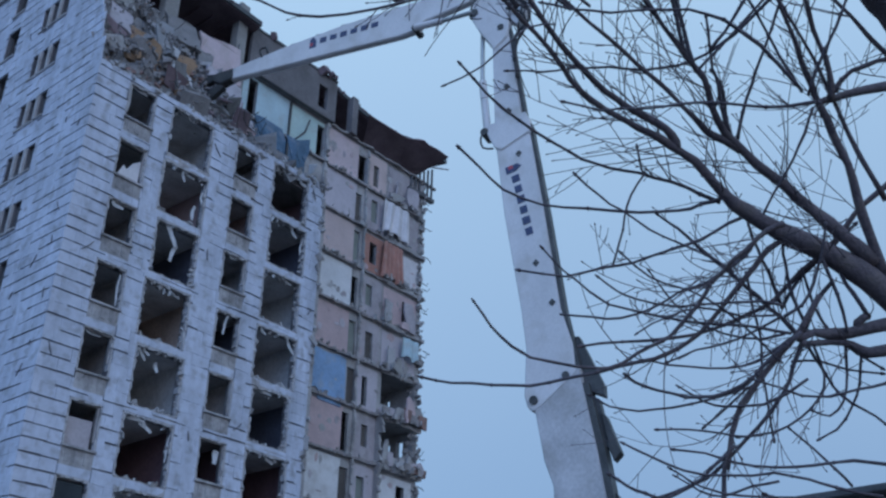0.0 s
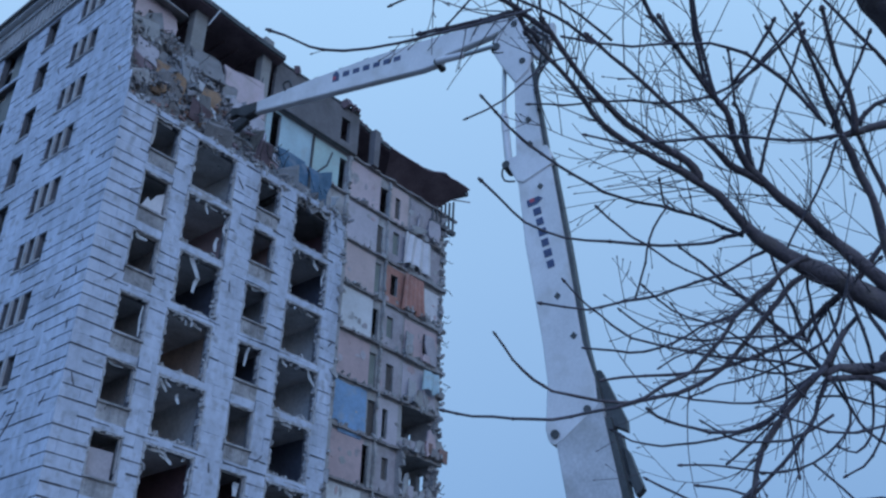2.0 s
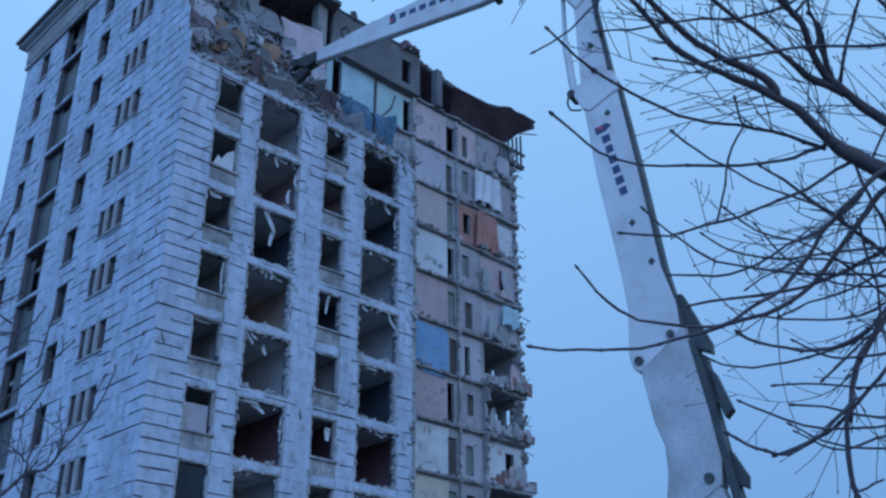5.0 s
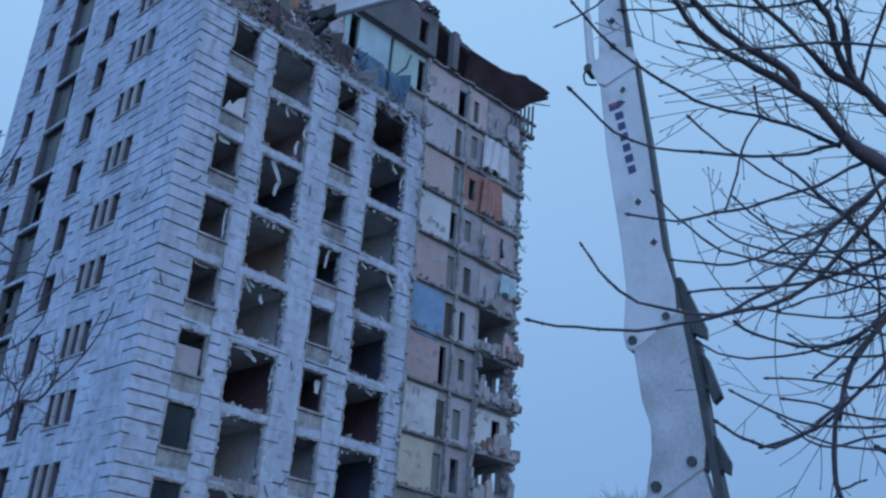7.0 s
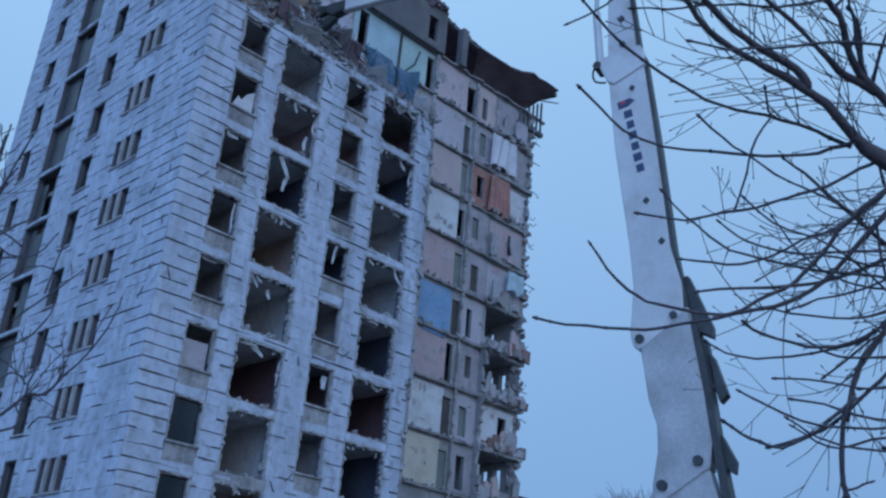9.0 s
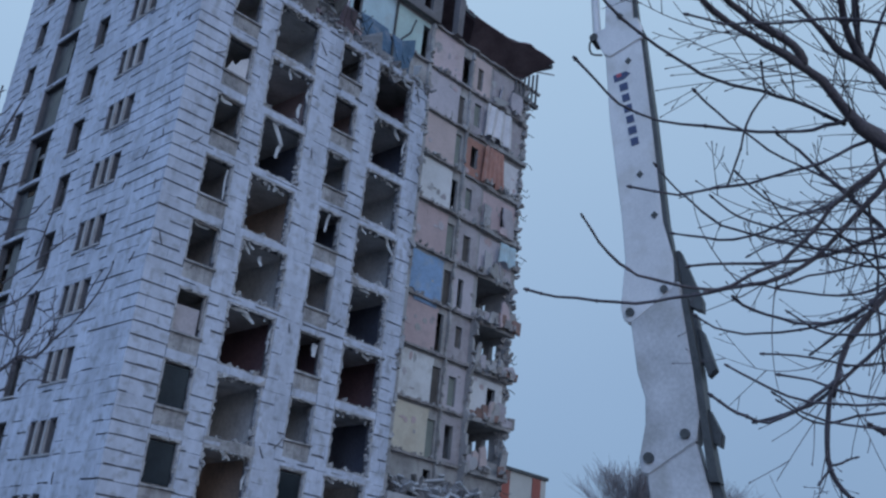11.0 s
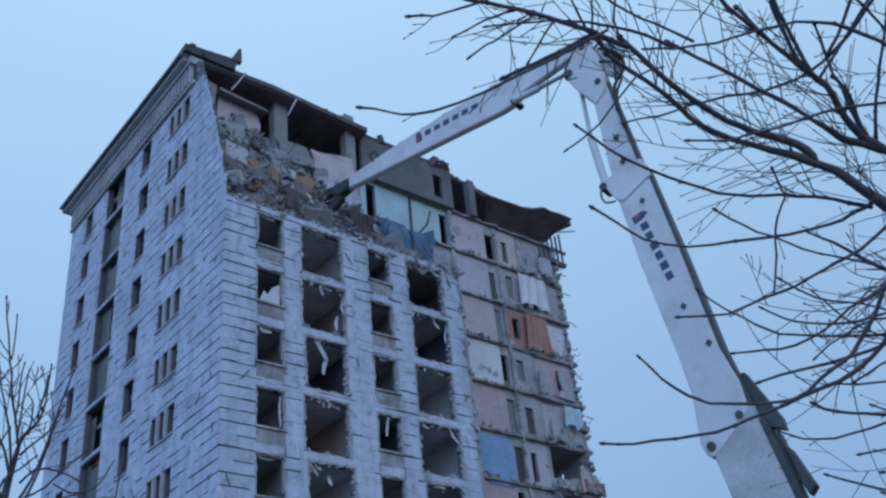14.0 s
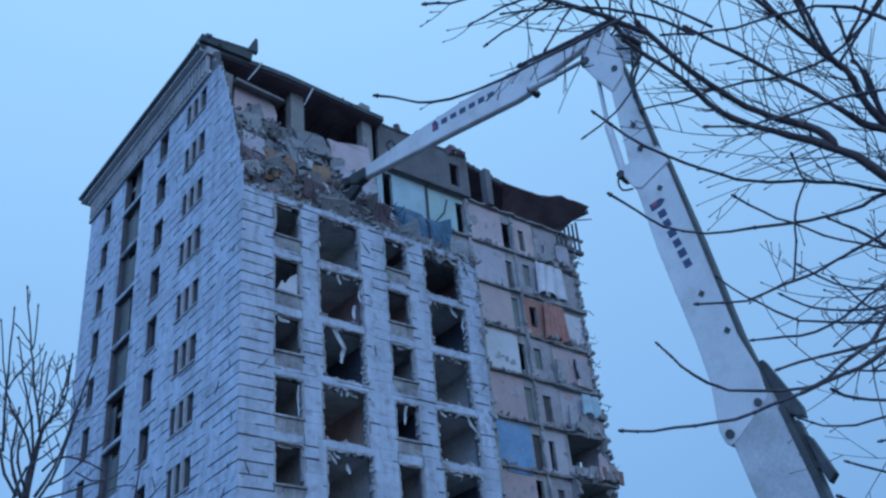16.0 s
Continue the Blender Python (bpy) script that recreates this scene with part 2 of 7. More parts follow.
# ---- mesh helpers ----
class Shape:
    """Collects boxes, prisms and tubes into one mesh."""

    def __init__(self):
        self.v, self.f = [], []

    def hexa(self, p):
        """Eight corners: four below, four above, each anticlockwise from above."""
        n = len(self.v)
        self.v += [tuple(q) for q in p]
        self.f += [tuple(n + i for i in q) for q in ((3, 2, 1, 0), (4, 5, 6, 7), (0, 1, 5, 4), (1, 2, 6, 5), (2, 3, 7, 6), (3, 0, 4, 7))]
        return self

    def box(self, lo, hi, j=0.0, rng=random):
        (a, b, c), (d, e, f) = lo, hi
        p = [(a, b, c), (d, b, c), (d, e, c), (a, e, c), (a, b, f), (d, b, f), (d, e, f), (a, e, f)]
        if j:
            p = [tuple(x + rng.uniform(-j, j) for x in q) for q in p]
        return self.hexa(p)

    def chunk(self, at, size, rng, flat=1.0):
        """A broken lump: a box with every corner out of place, turned at random."""
        m = Matrix.Translation(at) @ Euler([rng.uniform(-3, 3) for _ in range(3)]).to_matrix().to_4x4()
        sx, sy, sz = size * rng.uniform(0.6, 1.4), size * rng.uniform(0.5, 1.1), size * rng.uniform(0.3, 0.8) * flat
        base = [(-1, -1, -1), (1, -1, -1), (1, 1, -1), (-1, 1, -1), (-1, -1, 1), (1, -1, 1), (1, 1, 1), (-1, 1, 1)]
        return self.hexa([m @ Vector((x * sx / 2 * rng.uniform(0.45, 1.1), y * sy / 2 * rng.uniform(0.45, 1.1), z * sz / 2 * rng.uniform(0.5, 1.1))) for x, y, z in base])

    def prism(self, outline, place, w0, w1):
        """An outline (s, z) carried from w0 to w1 by place(s, z, w)."""
        n, k = len(self.v), len(outline)
        self.v += [tuple(place(s, z, w0)) for s, z in outline] + [tuple(place(s, z, w1)) for s, z in outline]
        self.f += [tuple(range(n + k - 1, n - 1, -1)), tuple(range(n + k, n + 2 * k))]
        self.f += [(n + i, n + (i + 1) % k, n + k + (i + 1) % k, n + k + i) for i in range(k)]
        return self

    def tube(self, pts, radii, sides=6, close=True):
        n0 = len(self.v)
        pts = [Vector(p) for p in pts]
        side = None
        for i, p in enumerate(pts):
            t = (pts[min(i + 1, len(pts) - 1)] - pts[max(i - 1, 0)]).normalized()
            if side is None:
                side = t.orthogonal().normalized()
            side = (side - t * side.dot(t)).normalized()
            up = t.cross(side)
            for a in range(sides):
                c, s = math.cos(2 * math.pi * a / sides), math.sin(2 * math.pi * a / sides)
                self.v.append(tuple(p + radii[i] * (c * side + s * up)))
        for i in range(len(pts) - 1):
            for a in range(sides):
                b = (a + 1) % sides
                self.f.append((n0 + i * sides + a, n0 + i * sides + b, n0 + (i + 1) * sides + b, n0 + (i + 1) * sides + a))
        if close:
            self.f.append(tuple(n0 + a for a in reversed(range(sides))))
            self.f.append(tuple(n0 + (len(pts) - 1) * sides + a for a in range(sides)))
        return self

    def mesh(self, name, material, bevel=0.0, smooth=False):
        me = bpy.data.meshes.new(name)
        me.from_pydata(self.v, [], self.f)
        if bevel:
            bm = bmesh.new()
            bm.from_mesh(me)
            bmesh.ops.recalc_face_normals(bm, faces=bm.faces)
            bmesh.ops.bevel(bm, geom=[e for e in bm.edges if e.is_manifold and e.calc_face_angle(0) > 0.5], offset=bevel, segments=2, affect="EDGES", clamp_overlap=True)
            bm.to_mesh(me)
            bm.free()
        me.materials.append(material)
        if smooth:
            me.polygons.foreach_set("use_smooth", [True] * len(me.polygons))
        me.update()
        return me


def part(name, shape, material, parent=None, label="", bevel=0.0, smooth=False, kind=""):
    ob = new(name, shape.mesh(name, material, bevel, smooth))
    ob.parent = parent
    return tagged(ob, label=label, kind=kind)


def thing(name, label, category, group="", kind=""):
    return tagged(new(name), label, category, group, kind)


def spline(pts, step=0.25):
    """A smooth run through points of any length (Catmull-Rom)."""
    pts = [np.array(p, float) for p in pts]
    p = [2 * pts[0] - pts[1], *pts, 2 * pts[-1] - pts[-2]]
    out = []
    for i in range(1, len(p) - 2):
        n = max(2, int(np.linalg.norm(p[i + 1][:3] - p[i][:3]) / step))
        for k in range(n):
            t = k / n
            out.append(0.5 * (2 * p[i] + (p[i + 1] - p[i - 1]) * t + (2 * p[i - 1] - 5 * p[i] + 4 * p[i + 1] - p[i + 2]) * t * t + (3 * p[i] - p[i - 1] - 3 * p[i + 1] + p[i + 2]) * t ** 3))
    return out + [pts[-1]]


def cut(rect, holes):
    """A rectangle (u0, v0, u1, v1) less the holes, as rectangles."""
    left = [rect]
    for h in holes:
        then = []
        for a, b, c, d in left:
            if h[0] >= c or h[2] <= a or h[1] >= d or h[3] <= b:
                then.append((a, b, c, d))
                continue
            if h[0] > a:
                then.append((a, b, h[0], d))
            if h[2] < c:
                then.append((h[2], b, c, d))
            lo, hi = max(a, h[0]), min(c, h[2])
            if h[1] > b:
                then.append((lo, b, hi, h[1]))
            if h[3] < d:
                then.append((lo, h[3], hi, d))
        left = then
    return left


def ragged(x0, x1, back, out, z0, z1, rng):
    """A slab whose front edge is broken: out() tells how far it still reaches from the line y = back."""
    edge, x = [], x0
    while x < x1:
        edge.append((x, back - out(x) + rng.uniform(-0.05, 0.05)))
        x += rng.uniform(0.12, 0.45)
    edge += [(x1, back - out(x1)), (x1, back), (x0, back)]
    return Shape().prism(edge, lambda s, y, w: (s, y, w), z0, z1)


def on_front(u, v, w):
    """On the front facade: u to the right, v up, w outwards."""
    return (u, -w, v)


def on_left(u, v, w):
    """On the side facade: u to the back, v up, w outwards."""
    return (-w, u, v)


def plate(shape, place, rect, w0, w1):
    a, b, c, d = rect
    if place is on_front:
        return shape.box((a, -w1, b), (c, -w0, d))
    return shape.box((-w1, a, b), (-w0, c, d))


# ---- ground ----
ground = Shape()
N = 48
for i in range(N + 1):
    for k in range(N + 1):
        x, y = [math.copysign(abs(q) ** 2.2, q) * 900 for q in (2 * i / N - 1, 2 * k / N - 1)]
        ground.v.append((x, y, 0.12 * noise.noise((x * 0.2, y * 0.2, 0)) - 0.12))
ground.f = [(i * (N + 1) + k, (i + 1) * (N + 1) + k, (i + 1) * (N + 1) + k + 1, i * (N + 1) + k + 1) for i in range(N) for k in range(N)]
tagged(part("ground", ground, M_GROUND), "muddy trampled winter ground of the demolition site", "ground", kind="structure")

# ---- the apartment tower ----
H = 2.8                       # storey height
LOW, TOP = 9, -3              # rows of storeys, counted down from the highest row that keeps its front
WIDE, DEEP = 26.3, 19.3       # plan
CUT, SPINE = 13.0, 5.0        # where the front is torn off, and the wall behind the front rooms


def floor_z(k):
    return 25.3 - H * k


tower = thing("apartment_building", "half-demolished pale stone-clad apartment tower with torn-open rooms", "building")
WIN1, WIN2 = (1.58, 2.86), (7.46, 8.72)
BAL1, BAL2 = (3.86, 6.08), (9.76, 12.0)
front_holes, side_holes, front_windows, side_windows, loggias = [], [], [], [], []
rng = random.Random(4)
for k in range(0, LOW + 1):
    c = 26.85 - H * k
    for a, b in (WIN1, WIN2):
        front_windows.append((k, (a, c - 0.84, b, c + 0.84)))
    for a, b in (BAL1, BAL2):
        z = floor_z(k)
        loggias.append((k, (a + rng.uniform(-0.1, 0.1), z + 0.05, b + rng.uniform(-0.1, 0.1), z + 2.46)))
front_holes = [r for _, r in front_windows + loggias]
for k in range(TOP, LOW + 1):
    c = 27.62 - H * k
    if c - 1 < 0.5:
        continue
    for y in (4.12, 4.92, 5.72):
        side_windows.append((k, "slot", (y - 0.04, c - 0.66, y + 0.53, c + 0.64)))
    side_windows.append((k, "window", (8.5, c - 0.85, 9.55, c + 0.85)))
    side_windows.append((k, "window", (16.15, c - 0.85, 17.1, c + 0.85)))
    side_windows.append((k, "stair", (11.75, c - 1.2, 14.1, c + 1.32)))
side_holes = [r for *_, r in side_windows]

# bearing walls behind the stone
FRONT_TOP = 28.05
wall = Shape()
for r in cut((0.07, 0.0, CUT, FRONT_TOP), front_holes):
    plate(wall, on_front, r, -0.40, -0.06)
front_wall = part("front_wall", wall, M_MORTAR, tower, "bearing wall of the front with open window holes")
wall = Shape()
for r in cut((0.40, 0.0, DEEP, FRONT_TOP), side_holes) + cut((4.2, FRONT_TOP, DEEP, 39.0), side_holes):
    plate(wall, on_left, r, -0.40, -0.06)
for i in range(14):           # the torn edge steps back as it rises
    z0, z1 = FRONT_TOP + i * 0.75, FRONT_TOP + (i + 1) * 0.75
    plate(wall, on_left, (0.5 + 3.2 * (i / 14) ** 1.25 + rng.uniform(-0.1, 0.1), z0, 4.2, z1), -0.40, -0.06)
side_wall = part("side_wall", wall, M_MORTAR, tower, "bearing wall of the side with a torn upper edge")

wall = Shape()                # the far end wall, with the openings that let the sky through
end_holes = [(6.9, floor_z(2) + 1.3, 7.35, floor_z(2) + 2.2)]
for k in (3, 5):
    end_holes += [(6.75, floor_z(k) + 1.0, 7.3, floor_z(k) + 2.25), (5.75, floor_z(k) + 1.0, 6.3, floor_z(k) + 2.25)]
end_holes += [(9.5, floor_z(k) + 0.9, 10.8, floor_z(k) + 2.3) for k in range(TOP, LOW + 1)]
for a, b, c, d in cut((SPINE, 0.0, DEEP, 36.6), end_holes):
    wall.box((WIDE - 0.35, a, b), (WIDE, c, d))
part("end_wall", wall, M_CONCRETE, tower, "bare concrete end wall with window holes")
wall = Shape().box((0.4, DEEP - 0.35, 0), (WIDE, DEEP, 38.8))
part("back_wall", wall, M_RENDER, tower, "plain rendered back wall")

# floor slabs, ragged towards the torn front
for k in range(TOP - 1, LOW + 1):
    z = floor_z(k)
    slab = Shape()
    if k >= 0:
        slab.box((0.40, 0.30, z - 0.22), (CUT, SPINE, z))
    slab.box((0.40, SPINE, z - 0.22), (WIDE - 0.35, DEEP - 0.35, z))
    part("floor_slab", slab, M_CONCRETE, tower, "concrete floor slab with a broken edge")
    jag = random.Random(40 + k)
    lip = ragged(CUT + 0.26 if k >= 0 else 10.0, WIDE - 0.3, SPINE - 0.002, lambda x: 0.10 + 0.16 * abs(noise.noise((x * 2.6, k * 3.1, 0))) + 0.14 * jag.random(), z - 0.14, z - 0.02, jag)
    part("slab_lip", lip, M_LIP, tower, "broken lip of a floor slab")
    if k >= 0:
        for a, b in (BAL1, BAL2):
            part("balcony_beam", Shape().box((a - 0.05, 0.02, z - 0.34), (b + 0.05, 0.32, z + 0.04), 0.035, rng), M_APRON, tower, "chipped stained slab edge of an open loggia")

# front rooms: cross walls, paint on the back wall, plastered ceilings
BAYS = ((0.42, 3.35), (3.51, 6.6), (6.76, 9.3), (9.46, 12.7))
BAY_PAINT = ((M_ROOM,) * 10,
             (M_GREYROOM, M_MAUVE, M_NAVY, M_BROWN, M_GREYROOM, M_MAROON, M_GREYROOM, M_BROWN, M_GREYROOM, M_ROOM),
             (M_ROOM, M_ROOM_RED, M_GREYROOM, M_NAVY, M_ROOM, M_MAROON, M_GREYROOM, M_ROOM, M_ROOM, M_ROOM),
             (M_MAROON, M_NAVY, M_GREYROOM, M_GREYROOM, M_NAVY, M_MAROON, M_NAVY, M_ROOM, M_GREYROOM, M_ROOM))
for k in range(0, LOW + 1):
    z = floor_z(k)
    for (xa, xb), paints in zip(BAYS, BAY_PAINT):
        part("room_partition", Shape().box((xb, 0.4, z), (xb + 0.16, SPINE, z + H - 0.22)), paints[k], tower, "dirty painted partition wall")
        part("room_paint", Shape().box((xa, SPINE - 0.03, z + 0.02), (xb - 0.004, SPINE - 0.004, z + H - 0.25)), paints[k], tower, "old paint on the back wall of a room")
        part("room_ceiling", Shape().box((xa, 0.42, z + H - (0.244 if k else 0.30)), (xb - 0.004, SPINE - 0.034, z + H - (0.224 if k else 0.12))), M_CEILING, tower, "sooty plastered room ceiling")
for k in range(TOP, LOW + 1):
    z = floor_z(k)
    plan = [((0.4, y), (5.0, y + 0.15)) for y in (7.6, 10.6, 15.0)] + [((5.0, SPINE + 0.2), (5.15, DEEP - 0.4)), ((22.8, SPINE + 0.2), (22.95, DEEP - 0.4))]
    if k not in (2, 3, 5):
        plan.append(((22.95, 9.0), (WIDE - 0.4, 9.15)))
    for (xa, ya), (xb, yb) in plan:
        part("inner_partition", Shape().box((xa, ya, z), (xb, yb, z + H - 0.22)), M_ROOM, tower, "plastered inner partition wall")

# spine wall: doorways, and coats of paint left from the rooms
door_rng = random.Random(9)
PAINT_A = {-3: M_PINK, -2: M_LILAC, -1: M_SALMON, 0: M_WHITE, 1: M_MAUVE, 2: M_BLUE, 3: M_MAUVE, 4: M_WHITE, 5: M_CREAM}
PAINT_B = {-3: M_SALMON, -2: M_GREYLILAC, -1: M_ORANGE, 0: M_GREYLILAC, 1: M_GREYLILAC, 2: M_LILAC, 3: M_GREYLILAC, 4: M_LILAC, 5: M_GREYLILAC}
PAINT_C = {-3: M_GREYLILAC, -2: M_GREYLILAC, -1: M_CLOTH, 0: M_MAUVE, 1: M_LILAC, 4: M_WHITE}
for k in range(TOP, LOW + 1):
    z = floor_z(k)
    top = z + H - 0.22
    dr = random.Random(300 + k)
    ja, jb = dr.uniform(-0.15, 0.1), dr.uniform(-0.2, 0.15)
    doors = [(20.25 + ja, z, 20.85 + ja + dr.uniform(-0.1, 0.12), z + dr.uniform(1.95, 2.3)), (21.5 + jb, z + dr.uniform(0.1, 0.8), 22.05 + jb + dr.uniform(-0.12, 0.15), z + dr.uniform(1.75, 2.2))]
    if k == -3:
        doors += [(11.35, z + 0.2, 12.0, z + 2.45), (16.65, z + 0.1, 17.25, z + 2.2)]
    if k in (2, 3, 5):
        doors.append((23.1, z + 0.75, 26.0, top))
    elif k in (0, 4):
        doors.append((24.6, z + 0.7, 25.3, z + 2.0))
    wall = Shape()
    for a, b, c, d in cut((0.4, z, WIDE - 0.35, top), doors):
        wall.box((a, SPINE, b), (c, SPINE + 0.2, d))
    part("spine_wall", wall, M_CONCRETE, tower, "inner wall laid bare by the demolition")
    if k <= 6:
        for q, (a, b, c, d) in enumerate(doors[:2]):
            if (k + q) % 3:
                part("door", Shape().box((a + 0.03, SPINE + 0.1, b), (c - 0.03, SPINE + 0.15, d - 0.05)), M_LEAF if (k + q) % 2 else M_DARK, tower, "old door leaf in a bared wall")
    if k not in PAINT_A:
        continue

    def coat(a, b, c, d, material, ragged=0.05):
        s = Shape()
        for r in cut((a, b, c, d), doors):
            s.box((r[0], SPINE - 0.035, r[1]), (r[2], SPINE - 0.004, r[3]), 0.0)
        for q in range(6):     # broken lower edge
            x = door_rng.uniform(a, c - 0.3)
            if all(x + 0.5 < h[0] or x > h[2] for h in doors):
                s.box((x, SPINE - 0.034, b - door_rng.uniform(0.03, 0.03 + ragged)), (x + door_rng.uniform(0.15, 0.4), SPINE - 0.006, b + 0.02), 0.0)
        part("painted_panel", s, material, tower, "old wall paint still on the bared wall")

    if k == 2:
        torn = [(17.3, z + 0.35), (17.75, z + 0.22), (18.0, z + 0.3), (18.5, z + 0.08), (19.1, z + 0.05), (19.5, z + 0.2), (19.75, z + 0.02), (20.2, z + 0.16), (20.2, top - 0.12), (19.6, top - 0.04), (18.8, top - 0.15), (17.9, top - 0.05), (17.3, top - 0.1)]
        part("painted_panel", Shape().prism(torn, lambda u, v, w: (u, w + 0.02 * math.sin(3 * u + v), v), SPINE - 0.03, SPINE - 0.055), M_BLUE, tower, "faded blue paint on a torn wall lining")
    else:
        coat(17.3, z + 0.06, 20.2, top - 0.05, PAINT_A[k])
    coat(20.95, z + 0.1, 22.75, top - 0.1, PAINT_B[k])
    if k == -1:
        coat(22.76, z + 0.1, 24.2, top - 0.15, M_ORANGE)
        coat(24.5, z + 0.3, 26.0, top - 0.3, M_CLOTH)
    elif k in PAINT_C:
        coat(22.95, z + 0.2, 25.9, top - 0.2, PAINT_C[k])
    if k == -3:
        coat(10.95, z + 0.05, 14.38, top + 0.0, M_SKYBLUE)
        coat(14.5, z + 0.05, 17.2, top - 0.1, M_MINT)
        coat(8.3, z + 0.8, 10.2, top - 0.1, M_PINK)
    if k == -2:
        coat(11.6, z + 0.6, 15.9, top + 0.05, M_DEEPBLUE)
    peel = {}                  # torn paper, bare patches and plaster scabs on the painted walls
    for q in range(18):
        x, w = dr.uniform(17.4, 25.6), dr.uniform(0.12, 0.65)
        zb, h = z + dr.uniform(0.05, 2.1), dr.uniform(0.1, 0.7)
        if any(h0[0] - 0.05 < x + w and x < h0[2] + 0.05 and h0[1] < zb + h and zb < h0[3] for h0 in doors) or 20.1 < x + w and x < 20.3:
            continue
        n = 9
        edge = [(x + w / 2 * (1 + dr.uniform(0.55, 1.0) * math.cos(6.283 * i / n)), zb + h / 2 * (1 + dr.uniform(0.55, 1.0) * math.sin(6.283 * i / n))) for i in range(n)]
        tone = dr.choice((M_CONCRETE, M_GREYLILAC, M_RENDER, M_APRON, M_LILAC, M_MAUVE))
        peel.setdefault(tone, Shape()).prism(edge, lambda u, v, y: (u, y, v), SPINE - 0.05 - 0.004 * q / 26, SPINE - 0.0375)
    for tone, shape in peel.items():
        part("peeling_patch", shape, tone, tower, "bare and peeling patches on the bared wall", kind="stuff")
    if k == 2:
        hang = Shape().box((18.2, SPINE - 0.09, z - 0.35), (19.95, SPINE - 0.045, z + 0.2), 0.02, rng)
        part("hanging_sheet", hang, M_BLUE, tower, "blue sheet hanging over the slab edge")

# door leaves and pipes left on the bared wall
pipes = Shape()
pipes.tube([(14.44, SPINE - 0.12, 31.5), (14.42, SPINE - 0.12, 34.2), (14.44, SPINE - 0.12, 36.2)], [0.07] * 3, 8)
pipes.tube([(14.7, SPINE - 0.2, 33.6), (15.3, SPINE - 0.5, 34.4), (15.6, SPINE - 0.5, 35.4)], [0.06] * 3, 8)
part("pipe", pipes, M_STEEL, tower, "dark drain pipes on the bared wall")
for x, w, d in ((17.28, 0.22, 0.3), (20.9, 0.12, 0.22), (22.75, 0.2, 0.5)):
    end = 20.0 if x > 22 else 36.3
    outline = [(SPINE - 0.002, end), (SPINE - 0.002, 9.0)]
    z = 9.0
    while z < end - 0.1:
        h = rng.uniform(0.15, 0.7)
        outline += [(SPINE - d * rng.uniform(0.4, 1.3), z), (SPINE - d * rng.uniform(0.4, 1.3), min(z + h * 0.9, end))]
        z += h
    stub = Shape().prism(outline, lambda y, q, v: (v, y, q), x, x + w)
    part("wall_stub", stub, M_CONCRETE, tower, "stub of a broken cross wall")

# attic: grey parapet wall, posts, roof
attic = Shape()
for a, b, c, d in cut((10.9, 36.35, 17.6, 39.2), [(16.15, 36.8, 16.85, 38.4)]):
    attic.box((a, SPINE - 0.45, b), (c, SPINE - 0.2, d))
part("attic_wall", attic, M_ATTICWALL, tower, "flat dark grey attic wall with a doorway")
for x, w, z in ((9.72, 0.72, 40.2), (5.12, 0.8, 39.0), (18.95, 0.45, 39.0)):
    part("attic_pier", Shape().box((x, SPINE - 0.55, 36.4 if x > 15 else 33.5), (x + w, SPINE - 0.04, z), 0.04, rng), M_ATTICWALL if x > 15 else M_ATTIC, tower, "square grey masonry pier")
post_rng = random.Random(3)
part("end_sill", Shape().box((24.7, 4.7, 35.2), (27.1, 4.98, 35.42), 0.05, rng), M_DARKFRAME, tower, "broken dark sill beam at the far end")
for i in range(6):
    x = 24.95 + i * 0.4
    part("attic_post", Shape().tube([(x, 4.86, 35.4), (x + 0.05, 4.86, 36.45 + 0.27 * i)], [0.085, 0.08], 6), M_DARKFRAME, tower, "thin dark upright timber under the eave")
part("loose_rafter", Shape().box((25.6, 5.0, 36.5), (27.6, 5.15, 36.66), 0.04, rng), M_FRAME, tower, "broken rafter end sticking out")
part("loose_rafter", Shape().tube([(25.9, 4.9, 37.6), (28.4, 4.6, 38.4)], [0.06, 0.05], 5), M_FRAME, tower)
attic_back = Shape().box((0.4, 11.5, 36.5), (24.3, 11.7, 39.2))
part("attic_partition", attic_back, M_SOFFIT, tower, "dark timber partition in the open attic")

roof_edge = [(-0.6, 3.9), (1.2, 3.75), (4.5, 3.6), (8.0, 3.75), (10.9, 3.85), (11.0, 4.82), (17.5, 4.82), (17.7, 4.75), (20.6, 5.15), (23.3, 5.35), (25.0, 4.9), (26.6, 4.6), (28.4, 4.75), (28.2, 5.6), (27.8, 6.4), (27.7, 20.0), (-0.6, 20.0)]
roof = Shape()
roof.prism([(x, y) for x, y in roof_edge], lambda s, y, w: (s, y, w + 0.05 * math.sin(s * 2.1) * (y < 6)), 38.95, 39.25)
roof_ob = part("roof", roof, M_SLATE, tower, "dark roof with a torn front edge and timber underside")
soffit = Shape()
soffit.prism([(x + (0.1 if x < 0 else -0.25 if x > 26 else 0), y + 0.12) for x, y in roof_edge], lambda s, y, w: (s, y, w), 38.86, 38.946)
part("soffit", soffit, M_SOFFIT, roof_ob, "dark boarded underside of the roof")
for i in range(18):
    x = 0.4 + i * 1.02 + post_rng.uniform(-0.1, 0.1)
    part("rafter", Shape().box((x, 5.2, 38.7), (x + 0.09, 19.0, 38.87)), M_SOFFIT, roof_ob)
edge_bits = Shape()
for i in range(60):
    x = rng.uniform(0.8, 27.5)
    y = np.interp(x, [p[0] for p in roof_edge[:13]], [p[1] for p in roof_edge[:13]])
    edge_bits.chunk((x, y + 0.05, rng.uniform(38.98, 39.25)), rng.uniform(0.1, 0.32), rng)
